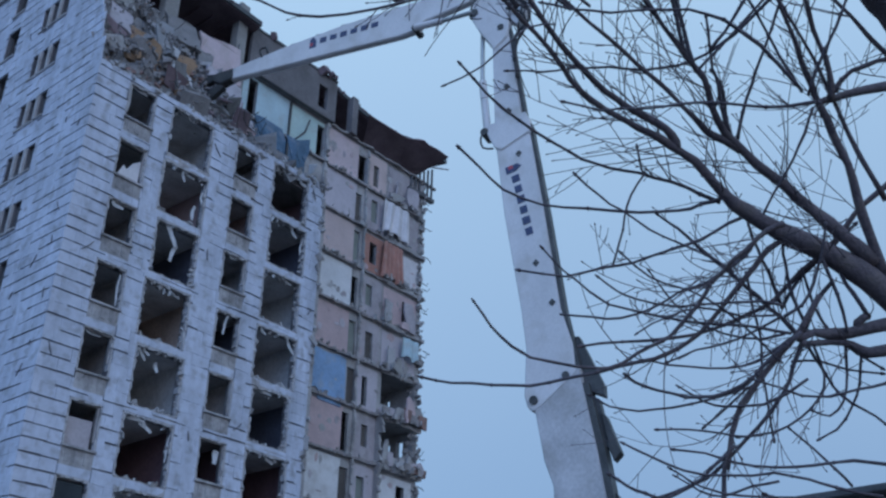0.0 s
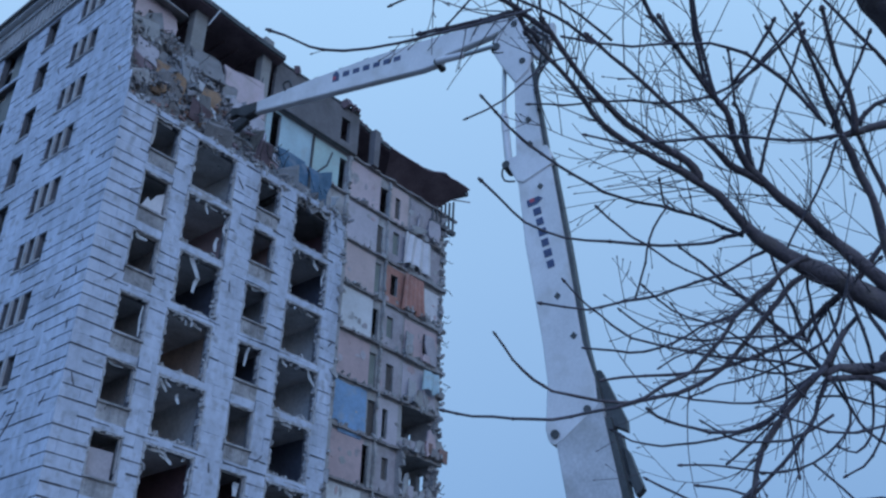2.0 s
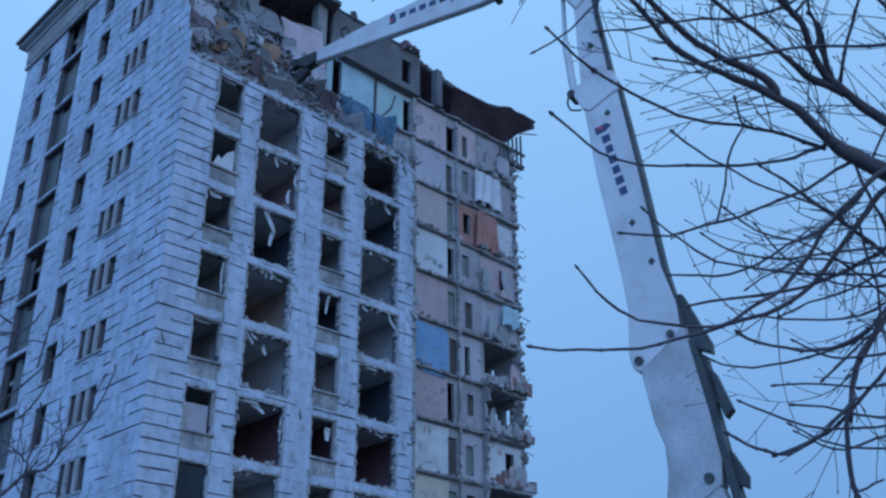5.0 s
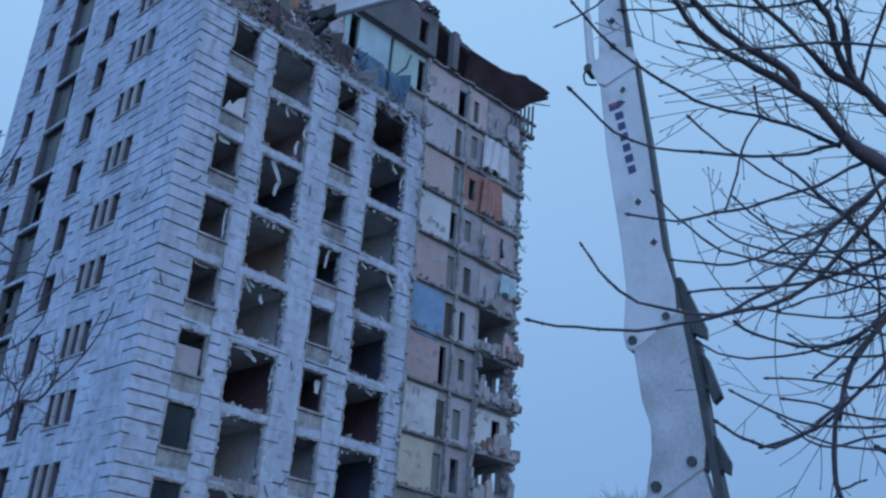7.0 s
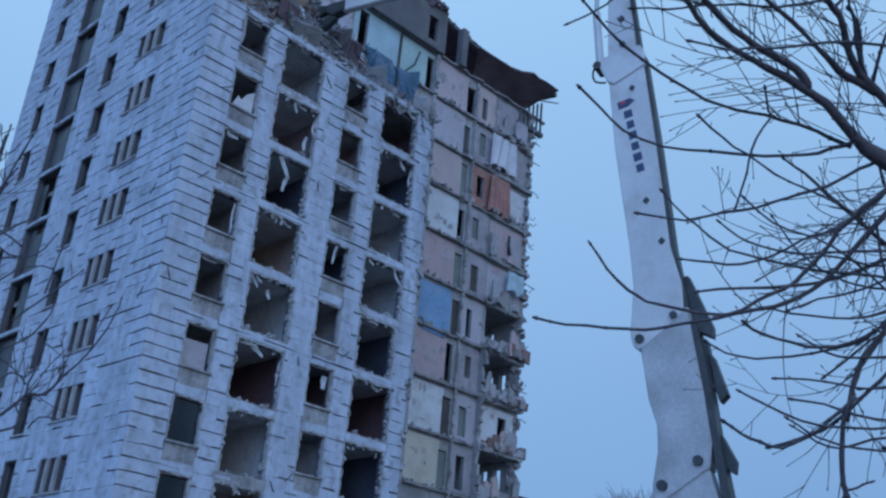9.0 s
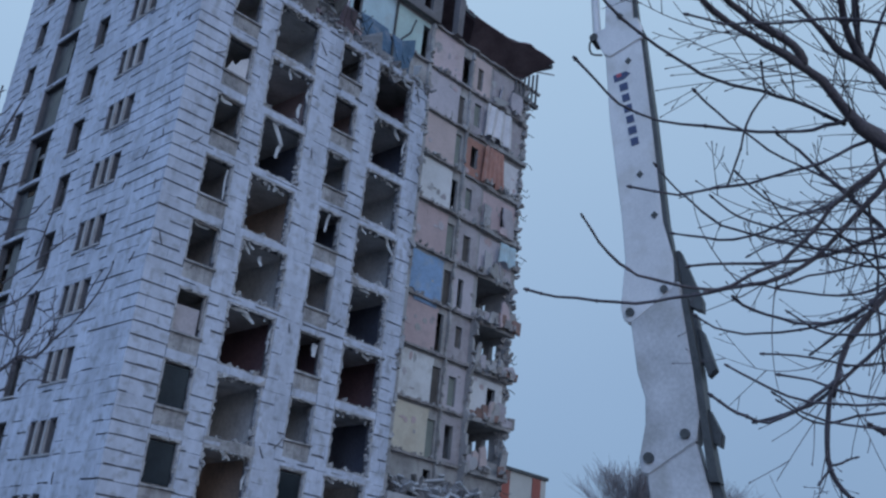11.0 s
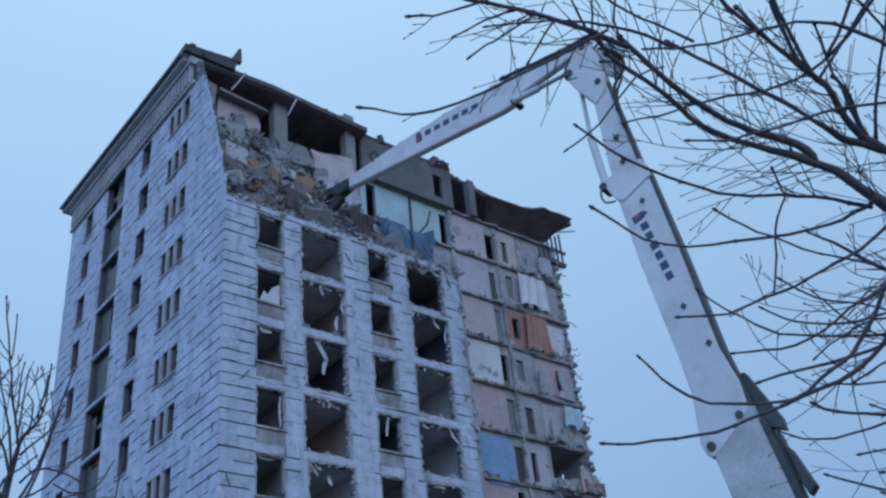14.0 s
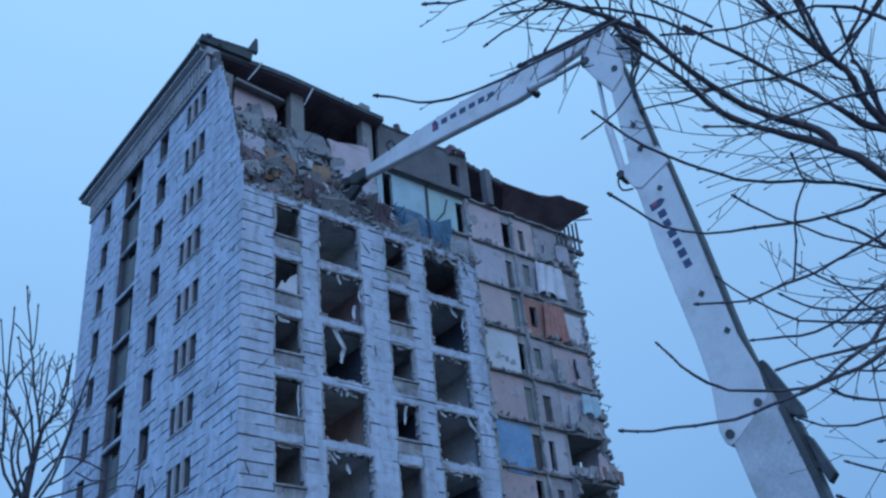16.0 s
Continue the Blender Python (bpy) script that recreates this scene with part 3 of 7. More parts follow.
for x, s in ((12.3, 0.5), (16.4, 0.8), (16.9, 0.5), (17.3, 0.4), (9.2, 0.4), (14.0, 0.3)):
    edge_bits.chunk((x, 4.4, 39.4), s, rng)
part("roof_edge_debris", edge_bits, M_SOFFIT, roof_ob, "broken bits along the torn roof edge", kind="stuff")
flap = Shape()
flap.hexa([(-0.6, 3.7, 39.25), (2.2, 3.5, 39.1), (2.6, 6.0, 39.1), (-0.6, 6.5, 39.25), (-0.6, 3.6, 39.6), (2.3, 3.4, 39.75), (2.6, 6.0, 39.3), (-0.6, 6.5, 39.4)])
flap.hexa([(1.9, 3.4, 39.6), (2.5, 3.35, 39.6), (2.5, 3.6, 39.6), (1.9, 3.6, 39.6), (2.3, 3.3, 40.5), (2.45, 3.3, 40.5), (2.45, 3.4, 40.5), (2.3, 3.4, 40.5)])
for i in range(20):
    flap.chunk((rng.uniform(-0.5, 2.3), 3.7, rng.uniform(39.3, 39.75)), rng.uniform(0.15, 0.45), rng)
rim = [(10.9, 39.2), (17.6, 39.2)] + [(17.6 - 0.42 * i, 39.27 + post_rng.uniform(0, 0.12)) for i in range(17)]
part("roof_rim", Shape().prism(rim, lambda u, v, w: (u, w, v), 4.5, 4.75), M_SLATE, roof_ob, "dark rim of torn roofing on the attic wall")
for run in (((2.84, 3.55, 39.2), (2.45, 3.55, 38.41), (2.01, 3.55, 37.61)), ((5.99, 3.55, 38.88), (5.7, 3.55, 38.18), (5.41, 3.55, 37.45))):
    part("loose_batten", Shape().tube(run, [0.05, 0.045, 0.035], 5), M_WHITE_BITS, roof_ob, "pale batten hanging from the torn roof edge")
part("roof_flap", flap, M_SLATE, roof_ob, "bent-up corner of the torn roof")

# boarding that sags from the torn eave back to the wall top
sag_corners = ((19.95, 4.1, 38.0), (23.2, 4.0, 38.0), (24.4, 3.4, 38.15), (26.8, 3.35, 38.08), (26.0, 6.0, 36.95), (21.3, 5.8, 37.15))
sag_rng = random.Random(31)
sag = []
for (ax, ay, az), (bx, by, bz) in zip(sag_corners, sag_corners[1:] + sag_corners[:1]):
    for k in range(4):
        u = k / 4
        sag.append((ax + (bx - ax) * u, ay + (by - ay) * u + sag_rng.uniform(-0.07, 0.07), az + (bz - az) * u + sag_rng.uniform(-0.03, 0.03)))
n = len(sag)
sheet = Shape()
sheet.v = sag + [(x, y, z + 0.07) for x, y, z in sag]
sheet.f = [tuple(range(n - 1, -1, -1)), tuple(range(n, 2 * n))] + [(i, (i + 1) % n, n + (i + 1) % n, n + i) for i in range(n)]
part("fallen_sheet", sheet, M_SOFFIT, roof_ob, "dark roof boarding sagging over the far end")

# remains of rooms under the roof, and bits of the upper storey
pink_edge = [(1.7, 36.3), (2.5, 36.3), (2.5, 37.0), (3.2, 37.0), (3.2, 36.3), (4.2, 36.3), (4.3, 36.9), (4.15, 37.5), (3.7, 37.75), (3.1, 37.7), (2.6, 38.0), (2.2, 37.85), (1.8, 38.1)]
part("attic_fragment", Shape().prism(pink_edge, lambda u, v, w: (u, w + 0.04 * math.sin(5 * u + 3 * v), v), 4.5, 4.68), M_PINK, tower, "pink fragment of an attic wall with a doorway")
part("attic_fragment", Shape().hexa([(1.6, 3.9, 37.7), (4.5, 4.0, 37.6), (4.6, 4.9, 37.75), (1.6, 4.9, 37.9), (1.6, 3.95, 37.95), (4.4, 4.05, 37.78), (4.5, 4.9, 37.95), (1.6, 4.9, 38.15)]), M_RUBBLE, tower, "sagging slab piece over the pink wall")
part("attic_fragment", Shape().box((0.5, 4.3, 36.5), (1.5, 4.5, 38.3), 0.1, rng), M_ATTIC, tower, "grey fragment of an attic wall")
part("storey_pier", Shape().box((9.88, 4.25, 31.0), (10.32, 5.0, 37.2), 0.05, rng), M_ATTIC, tower, "bared pier between two storeys")

# cornice of the side facade
cornice = Shape()
cornice.box((-0.28, 3.6, 38.45), (0.4, 19.55, 38.9))
cornice.box((-0.14, 3.5, 37.1), (0.0, 19.4, 37.3))
part("cornice", cornice, M_RENDER, tower, "pale stone cornice band under the eave")
part("eave_board", Shape().box((-0.56, 3.9, 38.79), (-0.285, 19.9, 38.855)), M_WHITE, tower, "pale boarding under the side eave")
gutter = Shape().box((-0.72, 3.9, 39.06), (-0.605, 20.1, 39.2), 0.01, rng)
part("gutter", gutter, M_ATTIC, tower, "dark eave gutter")
for i in range(40):
    y = 3.75 + i * 0.39
    part("dentil", Shape().box((-0.22, y, 37.3), (-0.02, y + 0.17, 38.45)), M_RENDER, tower)

def jagged(a, b, c, d, rng, deep):
    """Broken masonry teeth round an opening of the front: shards that reach a little into the hole."""
    s = Shape()
    for side in range(4):
        lo, hi = (b, d) if side < 2 else (a, c)
        v = lo
        while v < hi:
            step = rng.uniform(0.08, 0.26)
            w = rng.uniform(0.0, deep) * (1.3 if rng.random() < 0.25 else 0.7)
            y0, y1, e = rng.uniform(-0.01, 0.03), rng.uniform(0.1, 0.3), min(v + step, hi)
            if side == 0:
                s.box((a - 0.05, y0, v), (a + w, y1, e), 0.02, rng)
            elif side == 1:
                s.box((c - w, y0, v), (c + 0.05, y1, e), 0.02, rng)
            elif side == 2:
                s.box((v, y0, d - w), (e, y1, d + 0.05), 0.02, rng)
            else:
                s.box((v, y0 + 0.05, b - 0.05), (e, y1, b + w * 0.6), 0.02, rng)
            v += step
    return s


# window frames and sills
loose_rags = []
for k, (a, b, c, d) in front_windows:
    fr = Shape()
    t = 0.07
    fr.box((a, 0.10, b + rng.uniform(0.0, 0.9)), (a + t, 0.2, d), 0.0)
    fr.box((a + t, 0.10, d - t), (c - (t if k % 3 else rng.uniform(0.2, 0.7)), 0.2, d), 0.0)
    if k % 3:
        fr.box((c - t, 0.10, b + rng.uniform(0, 0.6)), (c, 0.2, d), 0.0)
    win = part("window", fr, M_FRAME, tower, "broken window hole with remains of its frame")
    part("sill", Shape().box((a - 0.08, -0.09, b - 0.09), (c + 0.08, 0.16, b - 0.004), 0.015, rng), M_APRON, win)
    ap = Shape().box((a - 0.02, 0.004, b - 0.72), (c + 0.02, 0.06, b - 0.09))
    for i in range(3):
        x = a + 0.25 + i * (c - a - 0.5) / 2
        ap.box((x - 0.1, -0.012, b - 0.6), (x + 0.1, 0.02, b - 0.16), 0.01, rng)
    part("apron", ap, M_APRON, win, "stained stone apron under the sill")
    part("chipped_edge", jagged(a, b, c, d, rng, 0.06), M_RENDER, win, "chipped masonry round the hole", kind="stuff")
panes = Shape()
k1 = 26.85 - H
panes.prism([(1.75, k1 - 0.8), (2.8, k1 - 0.8), (2.8, k1 + 0.35), (2.45, k1 + 0.1), (2.2, k1 - 0.3), (2.05, k1 - 0.15)], lambda s, z, w: (s, w, z), 0.22, 0.26)
part("torn_board", panes, M_CLOTH, tower, "torn pale board left in a window")
panes = Shape().box((1.72, 0.22, 26.85 - 5 * H - 0.8), (2.72, 0.26, 26.85 - 5 * H + 0.25), 0.02, rng)
part("torn_board", panes, M_GREYLILAC, tower, "dusty grey board left in a window")
for kk, (x0, x1) in ((6, WIN1), (7, WIN1), (7, WIN2)):
    panes = Shape().box((x0 + 0.08, 0.16, 26.85 - kk * H - 0.78), (x1 - 0.08, 0.17, 26.85 - kk * H + 0.72))
    part("pane", panes, M_GLASS, tower, "dirty window pane")
for row, p, q, w in ((3, (8.1, 0.75), (8.0, -0.1), 0.14), (5, (8.35, 0.5), (8.3, -0.05), 0.3), (0, (8.0, 0.7), (8.3, 0.6), 0.1), (2, (7.8, 0.75), (8.2, 0.7), 0.08), (0, (1.62, 0.8), (2.5, 0.72), 0.1), (0, (1.66, 0.75), (1.63, -0.6), 0.09), (2, (1.75, 0.7), (2.3, 0.62), 0.16), (3, (2.7, 0.6), (2.72, -0.7), 0.08), (4, (1.7, 0.72), (2.4, 0.7), 0.07)):
    zc = 26.85 - row * H
    loose_rags.append(((p[0], zc + p[1]), (q[0], zc + q[1]), w))
for k, sort, (a, b, c, d) in side_windows:
    if sort == "stair":
        bar = Shape().box((0.05, a - 0.02, d + 0.02), (0.22, c + 0.02, d + 0.25), 0.012, rng)
        part("stair_landing", bar, M_LIP, tower, "landing edge across the stairwell")
        for i in range(3):     # dark panes added to deepen the stairwell's shade, some left out
            if (k * 3 + i) % 7 == 0:
                continue
            y0 = a + 0.13 + i * (c - a - 0.26) / 3
            part("pane", Shape().box((0.265, y0, b + 0.02), (0.275, y0 + (c - a - 0.26) / 3 - 0.03, d - 0.02 - 0.4 * ((k + i) % 4 == 0))), M_STAIRSHADE, tower, "added dark pane that deepens the stairwell")
        for y in (a + 0.05, c - 0.12):
            part("glazing_bar", Shape().box((0.24, y, b), (0.3, y + 0.07, d)), M_DARKFRAME, tower, "dark bar left of the stairwell glazing")
        continue
    t = 0.06
    fr = Shape().box((0.22, a, b), (0.28, a + t, d)).box((0.22, c - t, b), (0.28, c, d)).box((0.22, a + t, d - t), (0.28, c - t, d)).box((0.22, a + t, b), (0.28, c - t, b + t))
    if sort == "window" and k % 2:
        fr.box((0.22, (a + c) / 2 - 0.03, b + t), (0.28, (a + c) / 2 + 0.03, d - t))
    win = part("window", fr, M_DARKFRAME, tower, "narrow side window with an old frame")
    part("sill", Shape().box((-0.07, a - 0.07, b - 0.08), (0.16, c + 0.07, b - 0.004), 0.01, rng), M_RENDER, win)
    if sort == "slot" and (k + int(a * 3)) % 3:
        part("curtain", Shape().box((0.29, a + t, b + t), (0.31, a + 0.2, d - t)), M_CLOTH, win, "pale curtain rag")
for k in range(TOP, LOW):      # stone surround of each group of three slots
    c = 27.62 - H * k
    if c < 1.5:
        continue
    s = Shape()
    for y in (4.62, 5.42):
        s.box((-0.05, y + 0.06, c - 0.62), (0.1, y + 0.24, c + 0.62), 0.008, rng)
    part("slot_pier", s, M_RENDER, tower, "pale stone bars between narrow windows")

# ragged loggia openings: crumbled edges, hanging plaster
def rag(s, p, q, w, rng):
    """A torn strip of lining from p to q on the front, w wide, limp and twisted."""
    d = Vector((q[0] - p[0], q[1] - p[1]))
    side = Vector((-d.y, d.x)).normalized() * w / 2
    n = 5
    bend, lean = rng.uniform(-0.05, 0.05) * d.length, rng.uniform(0.0, 0.16)
    left, right = [], []
    for i in range(n + 1):
        t = i / n
        m = Vector(p) + d * t + side.normalized() * bend * math.sin(math.pi * t)
        y = 0.06 + lean * t + 0.04 * math.sin(5 * t + w)
        f = rng.uniform(0.7, 1.15) * (1 - 0.35 * t)
        left.append((m.x + side.x * f, y, m.y + side.y * f))
        right.append((m.x - side.x * f, y + 0.05 * math.sin(3 * t), m.y - side.y * f))
    for i in range(n):
        front = [left[i], right[i], right[i + 1], left[i + 1]]
        s.hexa(front + [(x, y + 0.02, z) for x, y, z in front])


# the larger torn strips: column of loggias, row, from and to as shares of the opening (across, down), width
RAGS = [
    (0, 1, 0.45, 0.02, 0.52, 0.22, 0.16), (0, 1, 0.82, 0.6, 0.78, 0.9, 0.2),
    (0, 2, 0.26, -0.06, 0.5, 0.38, 0.3), (0, 2, 0.52, 0.36, 0.45, 0.66, 0.24),
    (0, 4, 0.06, 0.03, 0.24, 0.22, 0.15), (0, 4, 0.44, 0.2, 0.5, 0.36, 0.2),
    (0, 5, 0.02, 0.04, 0.42, 0.06, 0.2), (0, 5, 0.4, 0.05, 0.58, 0.2, 0.18),
    (1, 0, 0.8, 0.05, 0.98, 0.12, 0.24), (1, 1, 0.62, 0.04, 0.8, 0.2, 0.16),
    (1, 3, 0.78, 0.02, 0.96, 0.3, 0.16), (1, 4, 0.04, 0.0, 0.5, 0.06, 0.17)]
# and narrow ones: along the lintel, and down one jamb
rag_rng = random.Random(8)
for column in (0, 1):
    for row in (0, 1, 2, 3, 4, 5, 7):
        x = rag_rng.uniform(0.02, 0.6)
        if column + row != 2:
            RAGS.append((column, row, x, 0.02, x + rag_rng.uniform(0.1, 0.35), rag_rng.uniform(0.05, 0.14), rag_rng.uniform(0.1, 0.17)))
        side = rag_rng.choice((0.02, 0.95))
        z = rag_rng.uniform(0.05, 0.5)
        if row:
            RAGS.append((column, row, side, z, side + rag_rng.uniform(-0.04, 0.04), z + rag_rng.uniform(0.2, 0.45), rag_rng.uniform(0.06, 0.12)))
for k, (a, b, c, d) in loggias:
    crumble, white = Shape(), Shape()
    for i in range(12):
        edge = rng.choice((a, c))
        crumble.chunk((edge + rng.uniform(-0.1, 0.06) * (1 if edge == a else -1), rng.uniform(0.02, 0.3), rng.uniform(b, d)), rng.uniform(0.08, 0.24), rng)
    for i in range(8):
        crumble.chunk((rng.uniform(a, c), rng.uniform(0.05, 0.4), b + rng.uniform(0.0, 0.12)), rng.uniform(0.1, 0.34), rng)
    for column, row, x0, z0, x1, z1, w in RAGS:
        if row == k and column == (0 if a < 8 else 1):
            p, q = (a + x0 * (c - a), d - z0 * (d - b)), (a + x1 * (c - a), d - z1 * (d - b))
            rag(white, p, q, 0.85 * w, rag_rng)
    for i in range(5):
        white.chunk((rng.uniform(a, c), rng.uniform(0.0, 0.3), d + rng.uniform(-0.25, 0.1)), rng.uniform(0.06, 0.2), rng)
    for i in range(26):        # smaller bits of broken jamb and lintel
        u = rag_rng.random()
        if i % 3 == 0:
            at = (a + u * (c - a), rag_rng.uniform(0.0, 0.25), d + rag_rng.uniform(-0.1, 0.03))
        else:
            at = ((a - rag_rng.uniform(-0.09, 0.02)) if i % 2 else (c + rag_rng.uniform(-0.09, 0.02)), rag_rng.uniform(0.0, 0.25), b + u * (d - b))
        crumble.chunk(at, rag_rng.uniform(0.1, 0.26), rag_rng)
    part("jagged_opening", jagged(a, b, c, d, rng, 0.075), M_RENDER, tower, "jagged masonry round a loggia opening", kind="stuff")
    part("crumbled_edge", crumble, M_CONCRETE, tower, "crumbled masonry round a loggia opening", kind="stuff")
    part("hanging_plaster", white, M_WHITE_BITS, tower, "strips of torn white plaster hanging down", kind="stuff")
    if k in (1, 3, 5, 7):
        lamp = Shape().tube([(a + 0.8, 1.4, d + 0.1), (a + 0.82, 1.4, d - 0.7)], [0.012, 0.012], 5)
        lamp.chunk((a + 0.82, 1.4, d - 0.75), 0.22, rng)
        part("hanging_flex", lamp, M_WHITE_BITS, tower, "flex with debris hanging from a ceiling")

for p, q, w in loose_rags:
    strip = Shape()
    rag(strip, p, q, w, rng)
    part("hanging_plaster", strip, M_WHITE_BITS, tower, "torn pale strip hanging in a window")

# broken crown of the front: lumps along the torn top and the right-hand tear
crown = Shape()
for i in range(150):
    x = rng.uniform(0.1, CUT)
    crown.chunk((x, rng.uniform(-0.02, 0.4), FRONT_TOP + rng.uniform(-0.1, 0.15) - (0.5 if x > 9.3 else 0) * rng.random()), rng.uniform(0.1, 0.38), rng)
for i in range(120):
    crown.chunk((CUT + rng.uniform(-0.1, 0.16), rng.uniform(0.0, 0.45), rng.uniform(8.0, FRONT_TOP - 0.4)), rng.uniform(0.12, 0.5), rng)
for i in range(60):
    z = rng.uniform(FRONT_TOP, 38.4)
    crown.chunk((rng.uniform(0.1, 0.4), 0.4 + 3.3 * ((z - FRONT_TOP) / 10.5) ** 1.25 + rng.uniform(-0.1, 0.15), z), rng.uniform(0.1, 0.35), rng)
part("torn_masonry_edge", crown, M_CONCRETE, tower, "jagged masonry along the torn edges", kind="stuff")
corner_stub = Shape().box((CUT, 0.1, 0), (CUT + 0.25, SPINE, FRONT_TOP - 0.8), 0.02, rng)
part("cross_wall", corner_stub, M_CONCRETE, tower, "bared cross wall at the tear")

# rubble slope where three storeys have been eaten away
slope = Shape()
NX, NY = 110, 90
for i in range(NX + 1):
    for j in range(NY + 1):
        x, t = 0.45 + 9.7 * i / NX, j / NY
        top = 36.5 - 0.5 * max(0, x - 4.0)
        y = 0.7 + 4.2 * t ** 1.1
        z = 28.0 + (top - 28.0) * t ** 0.85
        n = noise.fractal((x * 0.8, y * 0.8, z * 0.8), 0.75, 2.2, 6) * 0.6
        slope.v.append((x, y - n * 0.8, z + n * 0.5))
slope.f = [(i * (NY + 1) + j, (i + 1) * (NY + 1) + j, (i + 1) * (NY + 1) + j + 1, i * (NY + 1) + j + 1) for i in range(NX) for j in range(NY)]
heap = thing("rubble_slope", "grey slope of broken masonry in the eaten-away corner", "rubble", kind="stuff")
part("rubble_bed", slope, M_RUBBLE, heap, kind="stuff")


def slope_point(r):
    x, t = 0.45 + 9.6 * r.random(), r.random()
    top = 36.5 - 0.5 * max(0, x - 4.0)
    return x, 0.5 + 4.2 * t ** 1.1, 28.05 + (top - 28.0) * t ** 0.85


def patchy(r, seed, level):
    """A place on the slope inside patches of its own, so that kinds of debris lie in drifts."""
    for _ in range(60):
        p = slope_point(r)
        if noise.noise((p[0] * 0.55 + seed, p[2] * 0.55, seed)) > level:
            break
    return p


for name, material, count, sizes, seed, level, label in (
        ("broken_lumps", M_RUBBLE, 400, (0.07, 0.10, 0.14, 0.2, 0.3, 0.45), 3, -0.2, "dark lumps of broken masonry"),
        ("pale_lumps", M_PALELUMP, 170, (0.08, 0.12, 0.2, 0.32, 0.5), 17, 0.1, "pale plaster lumps in drifts"),
        ("brick_lumps", M_PINKLUMP, 200, (0.08, 0.12, 0.18, 0.28), 31, 0.1, "broken brick in drifts"),
        ("ochre_lumps", M_OCHRE, 40, (0.08, 0.12, 0.2, 0.3), 47, 0.2, "ochre-stained rubble")):
    lumps = Shape()
    for i in range(count):
        lumps.chunk(patchy(rng, seed, level), rng.choice(sizes) * rng.uniform(0.7, 1.4), rng)
    part(name, lumps, material, heap, label, kind="stuff")
grit_rng = random.Random(77)
for name, material, label in (("small_debris", M_RUBBLE, "small dark debris strewn over the slabs"), ("plaster_crumbs", M_LIP, "dusty crumbs of plaster and brick")):
    grit = Shape()
    for i in range(280):
        x, y, z = patchy(grit_rng, 61, 0.0)
        grit.chunk((x, y - grit_rng.uniform(0.0, 0.42), z + grit_rng.uniform(-0.05, 0.2)), grit_rng.uniform(0.09, 0.24), grit_rng)
    part(name, grit, material, heap, label, kind="stuff")
for i in range(20):            # plates of wall and floor, sticking out at all angles
    x, y, z = patchy(rng, 5, -0.3)
    w, h = rng.uniform(0.5, 1.5), rng.uniform(0.4, 1.3)
    pm = pose(x, y - 0.15, z, rng.uniform(-50, 30), rng.uniform(-40, 40), rng.uniform(-45, 45))
    s = Shape().box((-w / 2, -0.05, -h / 2), (w / 2, 0.05, h / 2))
    s.v = [tuple(pm @ (Vector(v) + Vector([rng.uniform(-0.22, 0.22), 0, rng.uniform(-0.22, 0.22)]))) for v in s.v]
    part("wall_plate", s, rng.choice((M_RUBBLE, M_PALELUMP, M_RUBBLE, M_CONCRETE, M_PINKLUMP, M_SOFFIT)), heap, "broken plate of wall")
for zf, y0, y1 in ((30.9, 1.6, 3.0), (33.7, 2.6, 4.0)):   # floors that still stick out, sagging
    jag = random.Random(int(zf))
    for xa in (0.6, 3.4, 6.7):
        xb = xa + jag.uniform(1.4, 2.6)
        sl = ragged(xa, xb, SPINE - 0.1, lambda x: SPINE - y0 - jag.uniform(0, y1 - y0), -0.1, 0.1, jag)
        pm = Matrix.Translation((0, SPINE, zf)) @ Matrix.Rotation(radians(jag.uniform(6, 20)), 4, "X") @ Matrix.Translation((0, -SPINE, 0))
        sl.v = [tuple(pm @ Vector(v)) for v in sl.v]
        part("sagging_slab", sl, M_CONCRETE, heap, "sagging remains of a floor slab")
for x, y, z, w, h, tilt, m in ((3.6, 3.4, 33.2, 1.5, 1.3, 20, M_RUST), (6.2, 3.0, 32.3, 1.0, 1.2, -25, M_RUST), (4.9, 4.2, 34.6, 0.9, 1.5, 18, M_PALELUMP), (7.8, 2.6, 31.0, 1.4, 1.1, 12, M_GREYLILAC), (6.9, 3.6, 32.9, 1.2, 0.9, 14, M_PALELUMP), (5.4, 1.4, 29.6, 1.6, 1.0, -30, M_ATTIC), (8.6, 1.5, 29.6, 1.3, 1.0, 22, M_MAUVE)):
    pm = pose(x, y, z, rng.uniform(-25, 10), tilt, rng.uniform(-15, 15))
    s = Shape().box((-w / 2, -0.07, -h / 2), (w / 2, 0.07, h / 2), 0.0)
    s.v = [tuple(pm @ (Vector(v) + Vector([rng.uniform(-0.15, 0.15), 0, rng.uniform(-0.15, 0.15)]))) for v in s.v]
    part("wall_fragment", s, m, heap, "leaning fragment of a painted wall")
